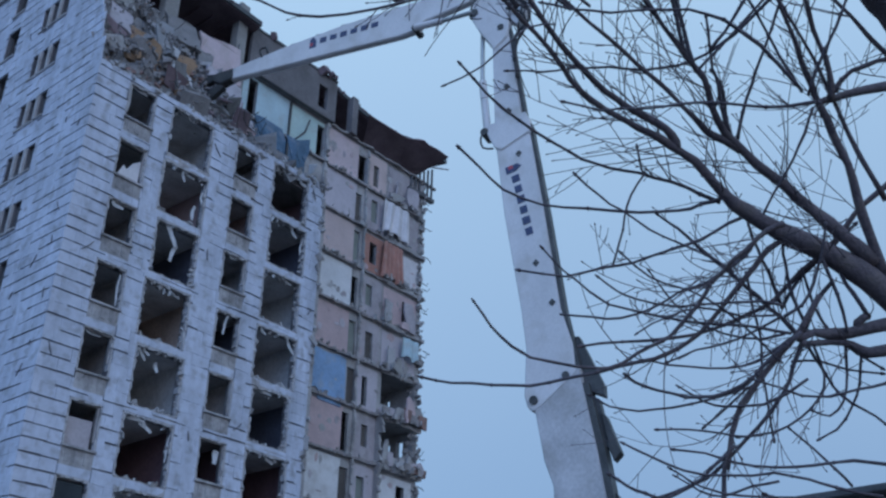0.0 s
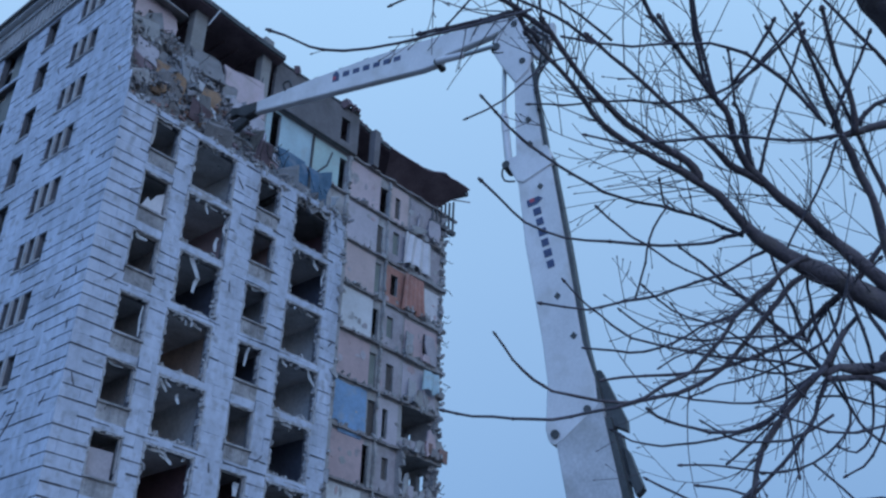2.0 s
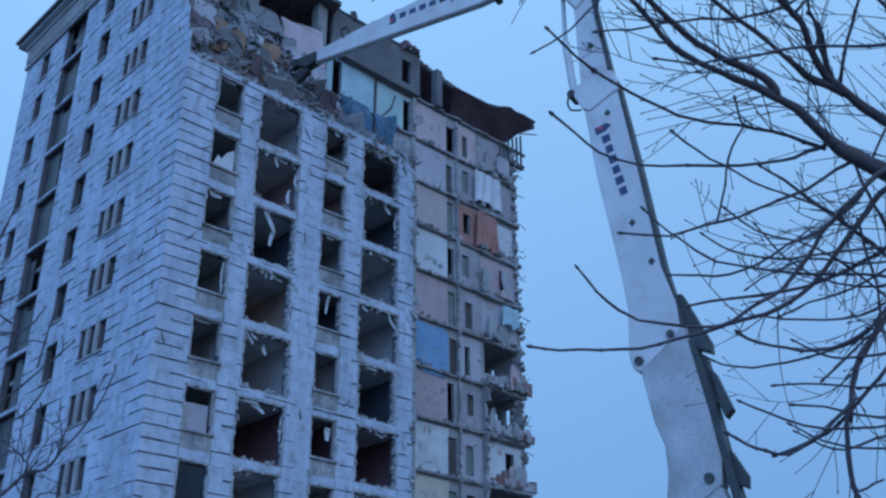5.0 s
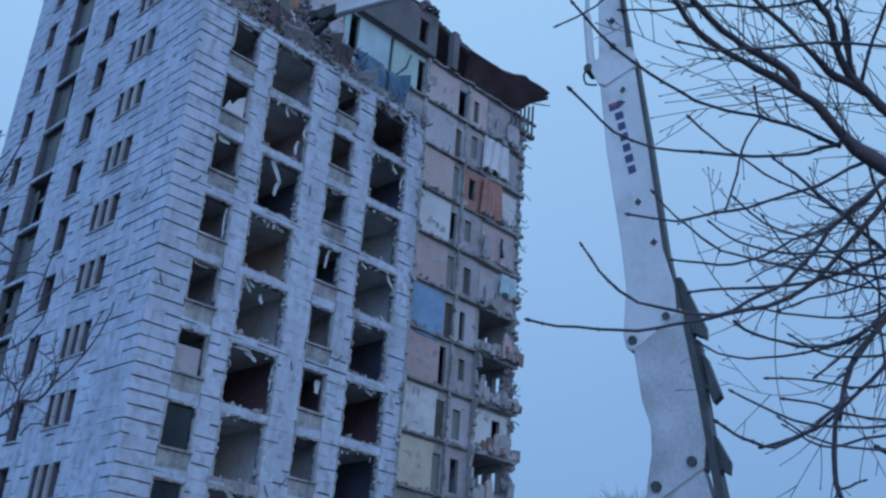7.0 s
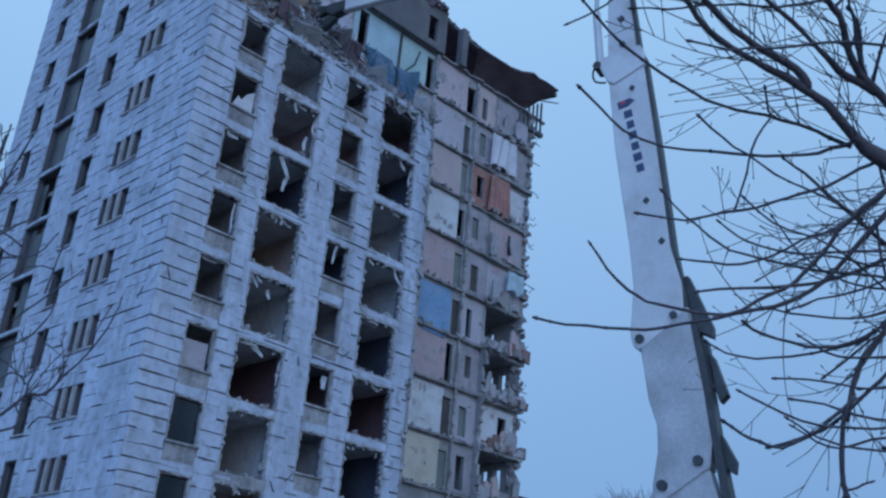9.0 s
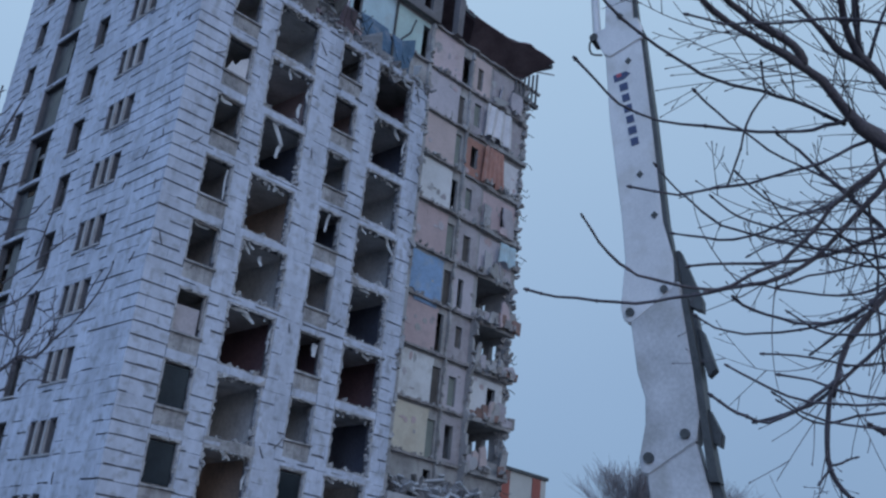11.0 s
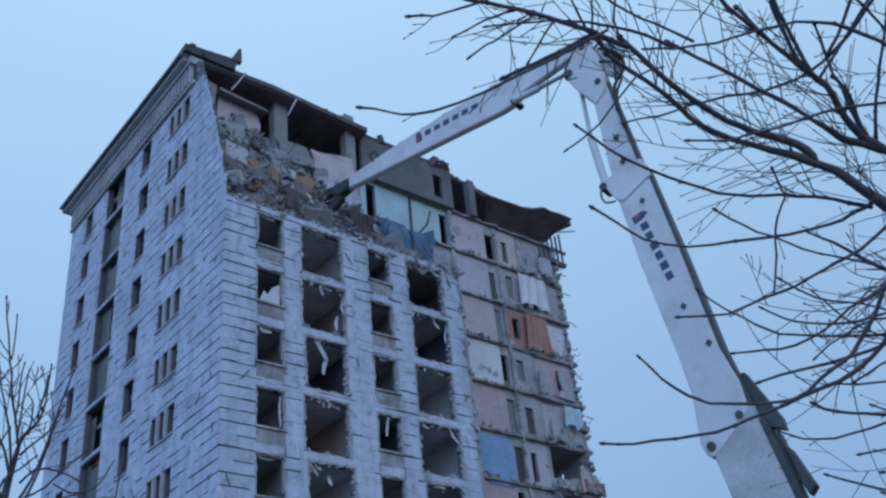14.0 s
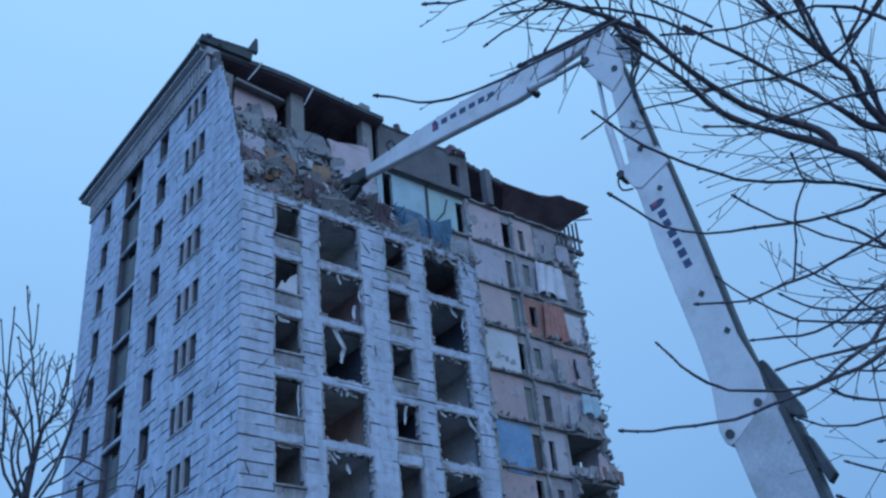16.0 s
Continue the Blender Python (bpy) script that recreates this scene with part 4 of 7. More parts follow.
for x, y, z, w, h, lean, m, label in (
        (2.85, 1.75, 31.0, 1.7, 2.5, -14, M_OCHRE, "ochre piece of a torn room wall"), (5.6, 2.45, 32.1, 1.2, 1.7, -18, M_OCHRE, "ochre piece of a torn room wall"),
        (3.9, 1.5, 30.2, 0.8, 1.9, -25, M_RUST, "rusty brown slab of wall"), (4.6, 3.15, 33.8, 1.1, 2.0, -20, M_PALELUMP, "pale slab leaning on the slope"),
        (8.7, 4.15, 35.3, 2.5, 2.6, -4, M_PINK, "pink papered wall still standing in the rubble"), (6.1, 4.0, 35.4, 1.9, 2.4, -24, M_RUBBLE, "dark leaning wall piece"),
        (2.0, 3.3, 34.6, 1.5, 1.7, -18, M_ATTIC, "grey leaning wall piece"), (2.6, 2.9, 33.2, 1.2, 1.5, -28, M_RUBBLE, "dark leaning wall piece"),
        (8.0, 2.5, 32.2, 2.3, 2.8, -22, M_GREYLILAC, "dusty mauve wall piece"), (7.3, 3.5, 33.9, 0.9, 1.8, -15, M_RUBBLE, "dark leaning wall piece"),
        (1.6, 2.1, 32.3, 1.3, 1.9, -24, M_GREYLILAC, "dusty lilac wall piece"), (6.9, 1.5, 30.3, 1.8, 1.2, -34, M_PALELUMP, "pale slab lying on the slope"),
        (9.0, 1.7, 30.4, 1.1, 1.2, -30, M_GREYLILAC, "dusty wall piece on the slope")):
    n = 16
    shape = [(w / 2 * (0.9 + 0.14 * rng.random()) * max(-1, min(1, 1.5 * math.cos(6.283 * i / n))), h / 2 * (0.9 + 0.14 * rng.random()) * max(-1, min(1, 1.5 * math.sin(6.283 * i / n)))) for i in range(n)]
    pm = pose(x, y, z, lean, rng.uniform(-12, 12), rng.uniform(-10, 10))
    s = Shape().prism(shape, lambda u, v, q: tuple(pm @ Vector((u, q + 0.05 * math.sin(4 * u + 3 * v), v))), -0.09, 0.09)
    part("wall_remnant", s, m, heap, label)
for (xa, ya, za), (xb, yb, zb), w, m in (((4.5, 2.2, 31.7), (6.4, 1.3, 29.9), 0.75, M_WHITE_BITS), ((5.7, 3.4, 34.0), (6.6, 2.5, 32.4), 0.45, M_RUBBLE), ((3.3, 2.6, 33.0), (4.5, 2.0, 31.6), 0.4, M_PALELUMP), ((7.0, 2.0, 31.2), (7.5, 1.2, 29.3), 0.3, M_SOFFIT), ((6.0, 1.9, 31.0), (6.6, 1.1, 29.2), 0.28, M_SOFFIT)):
    s = Shape()               # long slabs and beams that have slid down the slope
    p, q = Vector((xa, ya, za)), Vector((xb, yb, zb))
    across = (q - p).cross(Vector((0, -1, 0.5))).normalized() * w / 2
    up = across.cross(q - p).normalized() * 0.09
    s.hexa([p - across - up, q - across * 0.8 - up, q + across - up, p + across * 0.7 - up, p - across + up, q - across * 0.8 + up, q + across + up, p + across * 0.7 + up])
    part("slid_slab", s, m, heap, "long broken slab on the slope")
bars = Shape()
for i in range(46):
    p = Vector(slope_point(rng)) + Vector((0, -0.2, 0))
    q = p + Vector((rng.uniform(-0.6, 0.6), rng.uniform(-0.7, 0.1), rng.uniform(-0.8, 0.8)))
    bars.tube([p, (p + q) / 2 + Vector((rng.uniform(-0.2, 0.2), 0, rng.uniform(-0.2, 0.2))), q], [0.02] * 3, 4)
part("reinforcement", bars, M_STEEL, heap, "bent steel bars", kind="stuff")

# debris resting on the torn storeys at the middle
mid = thing("loggia_debris", "debris heaped over the torn middle bay", "rubble", kind="stuff")
lumps, white = Shape(), Shape()
for i in range(170):
    x = rng.uniform(8.8, 13.4)
    y = rng.uniform(0.0, 3.8)
    lumps.chunk((x, y, 27.7 + y * 0.75 + rng.uniform(-0.2, 0.35)), rng.choice((0.2, 0.3, 0.4, 0.8)) * rng.uniform(0.7, 1.3), rng)
for i in range(16):
    white.chunk((rng.uniform(9.6, 12.9), rng.uniform(-0.1, 1.0), rng.uniform(27.5, 29.0)), rng.uniform(0.25, 0.75), rng, 0.5)
bed = Shape().hexa([(9.0, 0.3, 27.6), (13.0, 0.3, 27.3), (13.2, 4.9, 27.6), (9.0, 4.9, 27.6), (9.0, 0.4, 28.0), (13.0, 0.4, 27.6), (13.2, 4.9, 31.2), (9.0, 4.9, 31.6)])
part("rubble_bed", bed, M_RUBBLE, mid, kind="stuff")
part("broken_lumps", lumps, M_RUBBLE, mid, "grey broken masonry", kind="stuff")
part("white_fragments", white, M_WHITE_BITS, mid, "white broken sanitary ware and plaster", kind="stuff")
for outline, y in (([(10.75, 32.7), (11.6, 33.0), (12.9, 32.95), (13.15, 32.2), (13.0, 31.5), (12.85, 30.95), (12.6, 31.4), (12.3, 31.15), (12.0, 31.6), (11.5, 31.45), (11.1, 31.9)], 3.4),
                   ([(13.05, 32.6), (13.6, 32.4), (14.1, 32.75), (14.7, 33.1), (14.65, 32.2), (14.4, 31.45), (14.15, 31.7), (13.95, 31.1), (13.6, 31.5), (13.35, 31.05), (13.2, 31.7)], 3.2)):
    torn = Shape().prism(outline, lambda u, v, w: (u, w + 0.10 * math.sin(4.5 * u) + 0.12 * (v - 32), v), y, y + 0.05)
    part("blue_panel", torn, M_DEEPBLUE, mid, "torn blue lining hanging loose")

# low front rooms on the far side, buried in rubble
low = Shape()
for r in cut((CUT + 0.3, 0, WIDE, 8.2), [(x, floor_z(k) + 0.8, x + 1.3, floor_z(k) + 2.3) for x in (14.6, 17.4, 20.4, 23.4) for k in (7, 8, 9)]):
    plate(low, on_front, r, -0.4, 0.0)
low.box((CUT, 0.4, 8.0), (WIDE, SPINE, 8.25))
low.box((WIDE - 0.35, 0.4, 0), (WIDE, SPINE, 8.2))
part("low_front", low, M_RENDER, tower, "rest of the lower front on the torn side")
pile = thing("rubble_pile", "pile of broken slabs on the lower storeys", "rubble", kind="stuff")
lumps, white = Shape(), Shape()


def pile_top(x, y):
    return 8.25 + 0.38 * y * (0.6 + 0.4 * math.sin(x))


for i in range(620):
    x, y = rng.uniform(13.4, 26.4), rng.uniform(0.1, 4.8)
    lumps.chunk((x, y, pile_top(x, y) + rng.uniform(0, 0.3)), rng.choice((0.15, 0.22, 0.3, 0.45, 0.7)) * rng.uniform(0.7, 1.3), rng, 0.6)
for i in range(110):           # boards and strips of slab lying across each other
    x, y = rng.uniform(13.8, 24.5), rng.uniform(0.1, 4.2)
    m = pose(x, y, pile_top(x, y) + rng.uniform(0.1, 0.45), rng.uniform(-25, 25), rng.uniform(-28, 28), rng.uniform(0, 180))
    u, v, w = rng.uniform(0.3, 1.0), rng.uniform(0.05, 0.2), rng.uniform(0.02, 0.06)
    white.hexa([m @ Vector(c) for c in ((-u, -v, -w), (u, -v, -w), (u, v, -w), (-u, v, -w), (-u, -v, w), (u, -v, w), (u, v, w), (-u, v, w))])
part("broken_lumps", lumps, M_RUBBLE, pile, kind="stuff")
part("white_fragments", white, M_WHITE_BITS, pile, "pale slabs lying across each other", kind="stuff")

# ragged far end: balcony stubs, chunks, torn cloth and hanging wires on each storey
for k in range(TOP, 7):
    z = floor_z(k)
    jag = random.Random(70 + k)
    deep = jag.uniform(0.22, 0.5) if k > 1 else jag.uniform(0.12, 0.3)
    stub = ragged(22.96, WIDE + 0.1, SPINE - 0.003, lambda x: max(0.05, deep + (0.3 if k > 1 else 0.16) * noise.noise((x * 2.4, k * 5.7, 2))), z - 0.22, z + 0.015, jag)
    balcony = part("balcony", stub, M_CONCRETE, tower, "broken balcony slab at the far end")
    for i in range(9):
        a = i / 8
        if k > 1 and rng.random() < 0.8:
            x = 23.0 + 3.3 * a
            y = SPINE - 0.25 - 0.22 * math.sin(a * math.pi)
            part("parapet", Shape().box((x, y - 0.15, z), (x + 0.44, y, z + rng.uniform(0.25, 0.8)), 0.06, rng), rng.choice((M_CONCRETE, M_PINKLUMP, M_LIP, M_GREYLILAC)), balcony, "piece of a crumbling parapet")
    bits = Shape()
    for i in range(34):
        bits.chunk((WIDE + rng.uniform(-0.4, 0.03), SPINE + rng.uniform(-0.25, 0.5), z + rng.uniform(0, H)), rng.uniform(0.15, 0.5), rng)
    for i in range(16):
        bits.chunk((rng.uniform(22.8, 26.2), SPINE - rng.uniform(0.05, 0.7 if k > 1 else 0.25), z + rng.uniform(-0.1, 0.3)), rng.uniform(0.15, 0.5), rng)
    for i in range(14):
        bits.chunk((rng.uniform(17.6, 22.8), SPINE - rng.uniform(0.05, 0.3), z + rng.uniform(-0.1, 0.12)), rng.uniform(0.1, 0.34), rng)
    part("torn_edge", bits, M_CONCRETE, balcony, kind="stuff")
    wires = Shape()
    for i in range(2):
        p = Vector((WIDE + rng.uniform(-0.3, 0.1), SPINE - 0.2, z + rng.uniform(0, H)))
        wires.tube([p, p + Vector((0.3, -0.1, -0.1)), p + Vector((rng.uniform(0.3, 0.5), -0.2, rng.uniform(-0.4, 0.3)))], [0.025] * 3, 4)
    part("bent_bar", wires, M_STEEL, balcony, kind="stuff")

for k in (-3, 0, 1, 2, 3, 4, 5):   # jagged pieces of wall and lining left standing at the far end
    jag = random.Random(400 + k)
    for i in range(4):
        w, h = jag.uniform(0.5, 1.3), jag.uniform(0.5, 1.9)
        n = 11
        shape = [(w / 2 * jag.uniform(0.6, 1.05) * max(-1, min(1, 1.5 * math.cos(6.283 * j / n))), h / 2 + h / 2 * jag.uniform(0.6, 1.05) * max(-1, min(1, 1.5 * math.sin(6.283 * j / n)))) for j in range(n)]
        pm = pose(jag.uniform(22.9, 26.1), SPINE - jag.uniform(0.12, 0.5), floor_z(k) - 0.05, jag.uniform(-6, 6), jag.uniform(-7, 7), jag.uniform(-25, 25))
        s = Shape().prism(shape, lambda u, v, q: tuple(pm @ Vector((u, q, v))), -0.05, 0.05)
        part("wall_remnant", s, jag.choice((M_CONCRETE, M_GREYLILAC, M_MAUVE, M_RENDER, M_SALMON, M_RUBBLE, M_ATTIC, M_CONCRETE)), tower, "jagged piece of inner wall")


def cloth(x, y, z, w, h, material, label, folds=5, seed=0):
    r = random.Random(seed)
    s = Shape()
    n, m = 40, 8
    for side in (0, 0.02):
        for i in range(n + 1):
            for j in range(m + 1):
                u, v = i / n, j / m
                s.v.append((x + w * (u - 0.12 * v * math.sin(seed + 3 * u)), y + side - 0.13 * math.sin(folds * math.pi * u + seed + 0.8 * v) * (0.35 + 0.65 * v), z - h * v * (0.93 + 0.05 * math.sin(9 * u + seed) + 0.03 * math.sin(23 * u))))
    o = (n + 1) * (m + 1)
    for i in range(n):
        for j in range(m):
            a, b, c, d = i * (m + 1) + j, (i + 1) * (m + 1) + j, (i + 1) * (m + 1) + j + 1, i * (m + 1) + j + 1
            s.f += [(a, b, c, d), (d + o, c + o, b + o, a + o)]
    return tagged(part("hanging_cloth", s, material, None, smooth=True), label, "cloth")


cloth(22.3, SPINE - 0.4, floor_z(-2) + 2.4, 2.3, 2.3, M_CLOTH, "torn pale sheet hanging from a bared ceiling", 7, 1)
cloth(22.5, SPINE - 0.3, floor_z(-1) + 2.45, 1.75, 2.5, M_ORANGE, "orange curtain hanging in a torn-open room", 11, 2)
cloth(24.3, SPINE - 0.5, floor_z(1) + 2.3, 1.4, 1.3, M_SKYBLUE, "pale blue rag hanging at the torn end", 4, 3)

# ---- high-reach demolition excavator ----
AX, AY, DX, DY = 6.0, 2.5, 0.2425, -0.9701


def reach(s, z, w):
    """In the boom's plane: s away from the building, z up, w towards the open side."""
    return (AX + DX * s + DY * w, AY + DY * s - DX * w, z)


digger = thing("demolition_excavator", "white high-reach demolition excavator biting into the tower", "excavator")


def side(name, outline, w0, w1, material=M_BOOM, parent=None, label="", bevel=0.04):
    return part(name, Shape().prism(outline, reach, w0, w1), material, parent or digger, label, bevel)


def ram(name, a, b, r, w, material, parent=None, label=""):
    pa, pb = Vector(reach(*a, w)), Vector(reach(*b, w))
    return part(name, Shape().tube([pa, pb], [r, r], 12), material, parent or digger, label)


def pin(s, z, r, parent, w=0.05):
    a, b = Vector(reach(s, z, -0.55)), Vector(reach(s, z, w))
    part("pin", Shape().tube([a, b], [r, r], 14), M_STEEL, parent, "dark pivot pin")


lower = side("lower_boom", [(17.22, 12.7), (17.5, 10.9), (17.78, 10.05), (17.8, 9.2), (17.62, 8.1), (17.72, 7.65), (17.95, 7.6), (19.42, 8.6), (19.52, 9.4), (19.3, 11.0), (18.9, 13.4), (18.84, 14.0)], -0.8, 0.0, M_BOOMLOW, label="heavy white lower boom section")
main_boom = side("main_boom", [(15.9, 24.2), (16.24, 20.5), (16.83, 16.4), (16.98, 14.9), (16.87, 13.2), (16.98, 12.75), (17.2, 12.6), (17.5, 12.75), (18.72, 13.75), (18.66, 14.8), (18.28, 16.2), (17.81, 20.2), (17.3, 24.2)], -0.5, 0.02, label="long white main boom with faded lettering marks")
upper = side("upper_boom", [(15.83, 29.4), (16.5, 29.4), (17.08, 24.3), (15.9, 24.3)], -0.42, -0.02, label="slimmer white upper boom section")
side("collar", [(15.42, 24.5), (17.22, 24.75), (17.48, 23.8), (16.2, 23.2), (15.92, 23.4)], -0.56, 0.08, M_BOOM, main_boom, "bolted collar between boom sections")
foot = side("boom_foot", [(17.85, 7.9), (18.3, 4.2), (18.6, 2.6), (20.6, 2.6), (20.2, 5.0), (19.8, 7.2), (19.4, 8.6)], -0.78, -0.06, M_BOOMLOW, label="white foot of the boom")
head = side("boom_head", [(14.85, 30.3), (14.95, 30.85), (15.55, 32.0), (16.1, 31.95), (16.45, 31.2), (16.6, 29.3), (16.52, 28.7), (15.95, 28.2), (15.25, 29.4)], -0.46, 0.05, label="white knuckle plate at the top of the boom")
side("bracket", [(16.55, 31.2), (17.62, 31.05), (17.6, 30.5), (17.05, 29.25), (16.6, 29.6)], -0.5, -0.15, M_BOOM, head, "flat bracket plate")
dipper = side("dipper_arm", [(2.3, 31.5), (5.5, 31.85), (8.6, 32.08), (12.0, 32.1), (15.45, 31.98), (15.8, 31.4), (14.8, 31.15), (12.7, 30.85), (12.35, 30.48), (11.5, 30.42), (8.0, 30.62), (2.45, 30.88)], -0.32, 0.03, label="tapered white dipper arm reaching to the building")
for s, z, r, p in ((17.22, 12.98, 0.15, main_boom), (18.38, 13.7, 0.13, main_boom), (17.95, 8.12, 0.17, lower), (19.1, 8.85, 0.16, lower), (15.05, 30.42, 0.2, head), (15.9, 31.4, 0.15, head), (16.25, 29.25, 0.14, head), (12.25, 30.6, 0.16, dipper), (15.5, 24.25, 0.17, main_boom)):
    pin(s, z, r, p, 0.10)
for s, z in ((16.45, 26.2), (16.5, 25.0), (17.45, 18.1), (18.0, 16.45), (16.9, 22.9)):
    pm = Shape().prism([(s - 0.13, z), (s, z - 0.15), (s + 0.13, z), (s, z + 0.15)], reach, -0.1, 0.045)
    part("bolt_plate", pm, M_STEEL, main_boom, "dark bolted plate")
ram("dipper_ram", (12.3, 30.5), (13.6, 30.42), 0.15, 0.15, M_BOOM, dipper, "ram under the dipper")
ram("ram_rod", (13.6, 30.42), (15.0, 30.4), 0.10, 0.15, M_ROD, dipper)
ram("boom_ram", (15.5, 24.3), (15.28, 27.0), 0.16, -0.3, M_BOOM, main_boom, "long ram beside the upper boom")
ram("ram_rod", (15.28, 27.0), (15.3, 29.9), 0.09, -0.3, M_ROD, main_boom, "bright ram rod")
# dark guards and brackets along the back of the boom
for outline in ([(18.6, 15.2), (18.78, 15.2), (19.55, 13.35), (19.55, 12.95), (19.25, 13.1), (18.85, 13.3)], [(18.95, 13.0), (19.35, 12.9), (19.6, 11.4), (19.35, 10.8), (19.2, 11.2)], [(19.35, 12.4), (19.55, 12.3), (19.98, 11.0), (19.72, 10.75), (19.45, 11.6)], [(19.5, 9.9), (19.75, 9.7), (20.15, 8.9), (20.1, 8.5), (19.6, 8.8)], [(19.7, 7.9), (19.95, 7.8), (20.2, 6.9), (20.1, 6.3), (19.85, 6.5)]):
    side("guard_plate", outline, -0.75, -0.35, M_STEEL, lower, "dark steel guard", 0.02)
# dark strips added to stand for the boom's shaded, dirty back face
back = Shape()
back.prism([(17.3, 24.2), (17.81, 20.2), (18.28, 16.2), (18.7, 14.0), (18.86, 14.0), (18.44, 16.2), (17.97, 20.2), (17.42, 24.2)], reach, -0.44, -0.05)
part("service_pipe", back, M_STEEL, main_boom, "dark strip for the shaded, dirty back of the boom")
back = Shape()
back.prism([(18.9, 13.4), (19.3, 11.0), (19.52, 9.4), (19.8, 7.4), (20.1, 7.4), (19.75, 9.4), (19.55, 11.0), (19.1, 13.4)], reach, -0.7, -0.08)
part("service_pipe", back, M_STEEL, lower, "dark strip for the shaded, dirty back of the boom")
back = Shape()
back.prism([(16.5, 29.2), (17.08, 24.5), (17.24, 24.5), (16.64, 29.2)], reach, -0.38, -0.1)
part("service_pipe", back, M_STEEL, upper, "dark strip for the shaded, dirty back of the boom")
# brand marks as plain bars


def lettering(parent, s0, z0, s1, z1, h):
    """Six plain bars along a line, after a two-coloured emblem."""
    a, b = Vector((s0, z0)), Vector((s1, z1))
    d = (b - a).normalized()
    n = Vector((-d.y, d.x)) * h / 2
    total = (b - a).length
    for i in range(7):
        p, q = a + d * total * (i / 7 + 0.02), a + d * total * ((i + 1) / 7 - 0.03)
        if i == 0:
            m = (p + q) / 2
            part("emblem", Shape().prism([tuple(p - n), tuple(q - n), tuple(q + n * 0.2), tuple(m + n * 1.1), tuple(p + n * 0.6)], reach, 0.02, 0.042), M_LOGO, parent, "navy and red emblem shape")
            part("emblem", Shape().prism([tuple(p - n * 0.6), tuple(m - n * 0.6), tuple(m), tuple(p)], reach, 0.042, 0.048), M_LOGO_RED, parent)
        else:
            k = 0.5 if i % 2 else 0.45
            part("lettering_bar", Shape().prism([tuple(p - n * k), tuple(q - n * k), tuple(q + n * k), tuple(p + n * k)], reach, 0.02, 0.042), M_LOGO, parent)


lettering(dipper, 6.75, 31.55, 10.5, 31.48, 0.6)
lettering(main_boom, 16.62, 22.5, 17.28, 19.2, 0.62)
# hoses
for pts, r in (([(16.6, 30.9), (17.3, 30.2), (17.5, 29.3), (16.9, 28.6), (16.8, 27.4)], 0.07), ([(16.5, 30.2), (17.2, 29.7), (17.3, 28.9), (16.9, 28.1), (16.9, 26.5)], 0.06), ([(15.5, 24.4), (15.32, 24.0), (15.42, 23.55), (15.85, 23.4)], 0.04), ([(15.9, 31.8), (15.0, 30.9), (14.9, 30.2), (15.4, 30.0)], 0.05), ([(4.2, 31.6), (4.0, 32.1), (4.35, 32.15), (4.5, 31.7)], 0.05), ([(16.4, 31.0), (16.9, 31.2), (17.2, 30.4), (17.0, 28.9)], 0.05)):
    run = spline(pts, 0.2)
    part("hose", Shape().tube([reach(p[0], p[1], 0.02) for p in run], [r] * len(run), 7), M_RUBBER, digger, "black hydraulic hose", smooth=True)
for i in range(9):
    u = 3.0 + i * 1.35
    z = np.interp(u, [2.3, 5.5, 8.6, 12.0, 15.4], [31.5, 31.85, 32.08, 32.1, 31.98])
    side("pipe_clip", [(u, z), (u + 0.3, z), (u + 0.3, z + 0.07), (u, z + 0.09)], -0.25, -0.05, M_STEEL, dipper, "small dark clip on top of the arm", 0.0)
# grapple
grapple = side("grapple", [(2.6, 31.5), (2.65, 30.92), (1.95, 30.75), (1.4, 31.1), (1.6, 31.5)], -0.38, 0.07, M_STEEL, None, "dark demolition grapple at the arm's end")
side("jaw", [(1.6, 31.5), (1.1, 31.62), (0.45, 31.1), (0.25, 30.6), (0.6, 30.9), (1.4, 31.15)], -0.3, -0.02, M_STEEL, grapple, "curved grapple jaw", 0.02)
side("jaw", [(1.9, 30.9), (1.3, 30.75), (0.75, 30.1), (0.75, 29.6), (1.15, 29.95), (2.1, 30.6)], -0.3, -0.02, M_STEEL, grapple, "curved grapple jaw", 0.02)
# machine body on its tracks, out of sight below
side("upper_body", [(17.4, 1.7), (23.8, 1.7), (23.9, 3.6), (21.0, 3.9), (20.8, 3.0), (17.4, 2.8)], -2.2, 1.4, M_BOOM, None, "white machine house with counterweight")
side("cab", [(17.2, 2.8), (19.0, 2.8), (18.8, 4.4), (17.5, 4.5)], 0.3, 1.5, M_GLASS, None, "glazed cab")
for w in (-2.6, 1.0):
    side("crawler_track", [(17.4, 0.5), (18.0, 0.0), (23.6, 0.0), (24.2, 0.5), (23.6, 1.2), (18.0, 1.2)], w, w + 0.8, M_STEEL, None, "steel crawler track", 0.08)
side("undercarriage", [(19.0, 0.5), (22.5, 0.5), (22.5, 1.8), (19.0, 1.8)], -1.9, 1.1, M_STEEL, None, "undercarriage frame", 0.03)

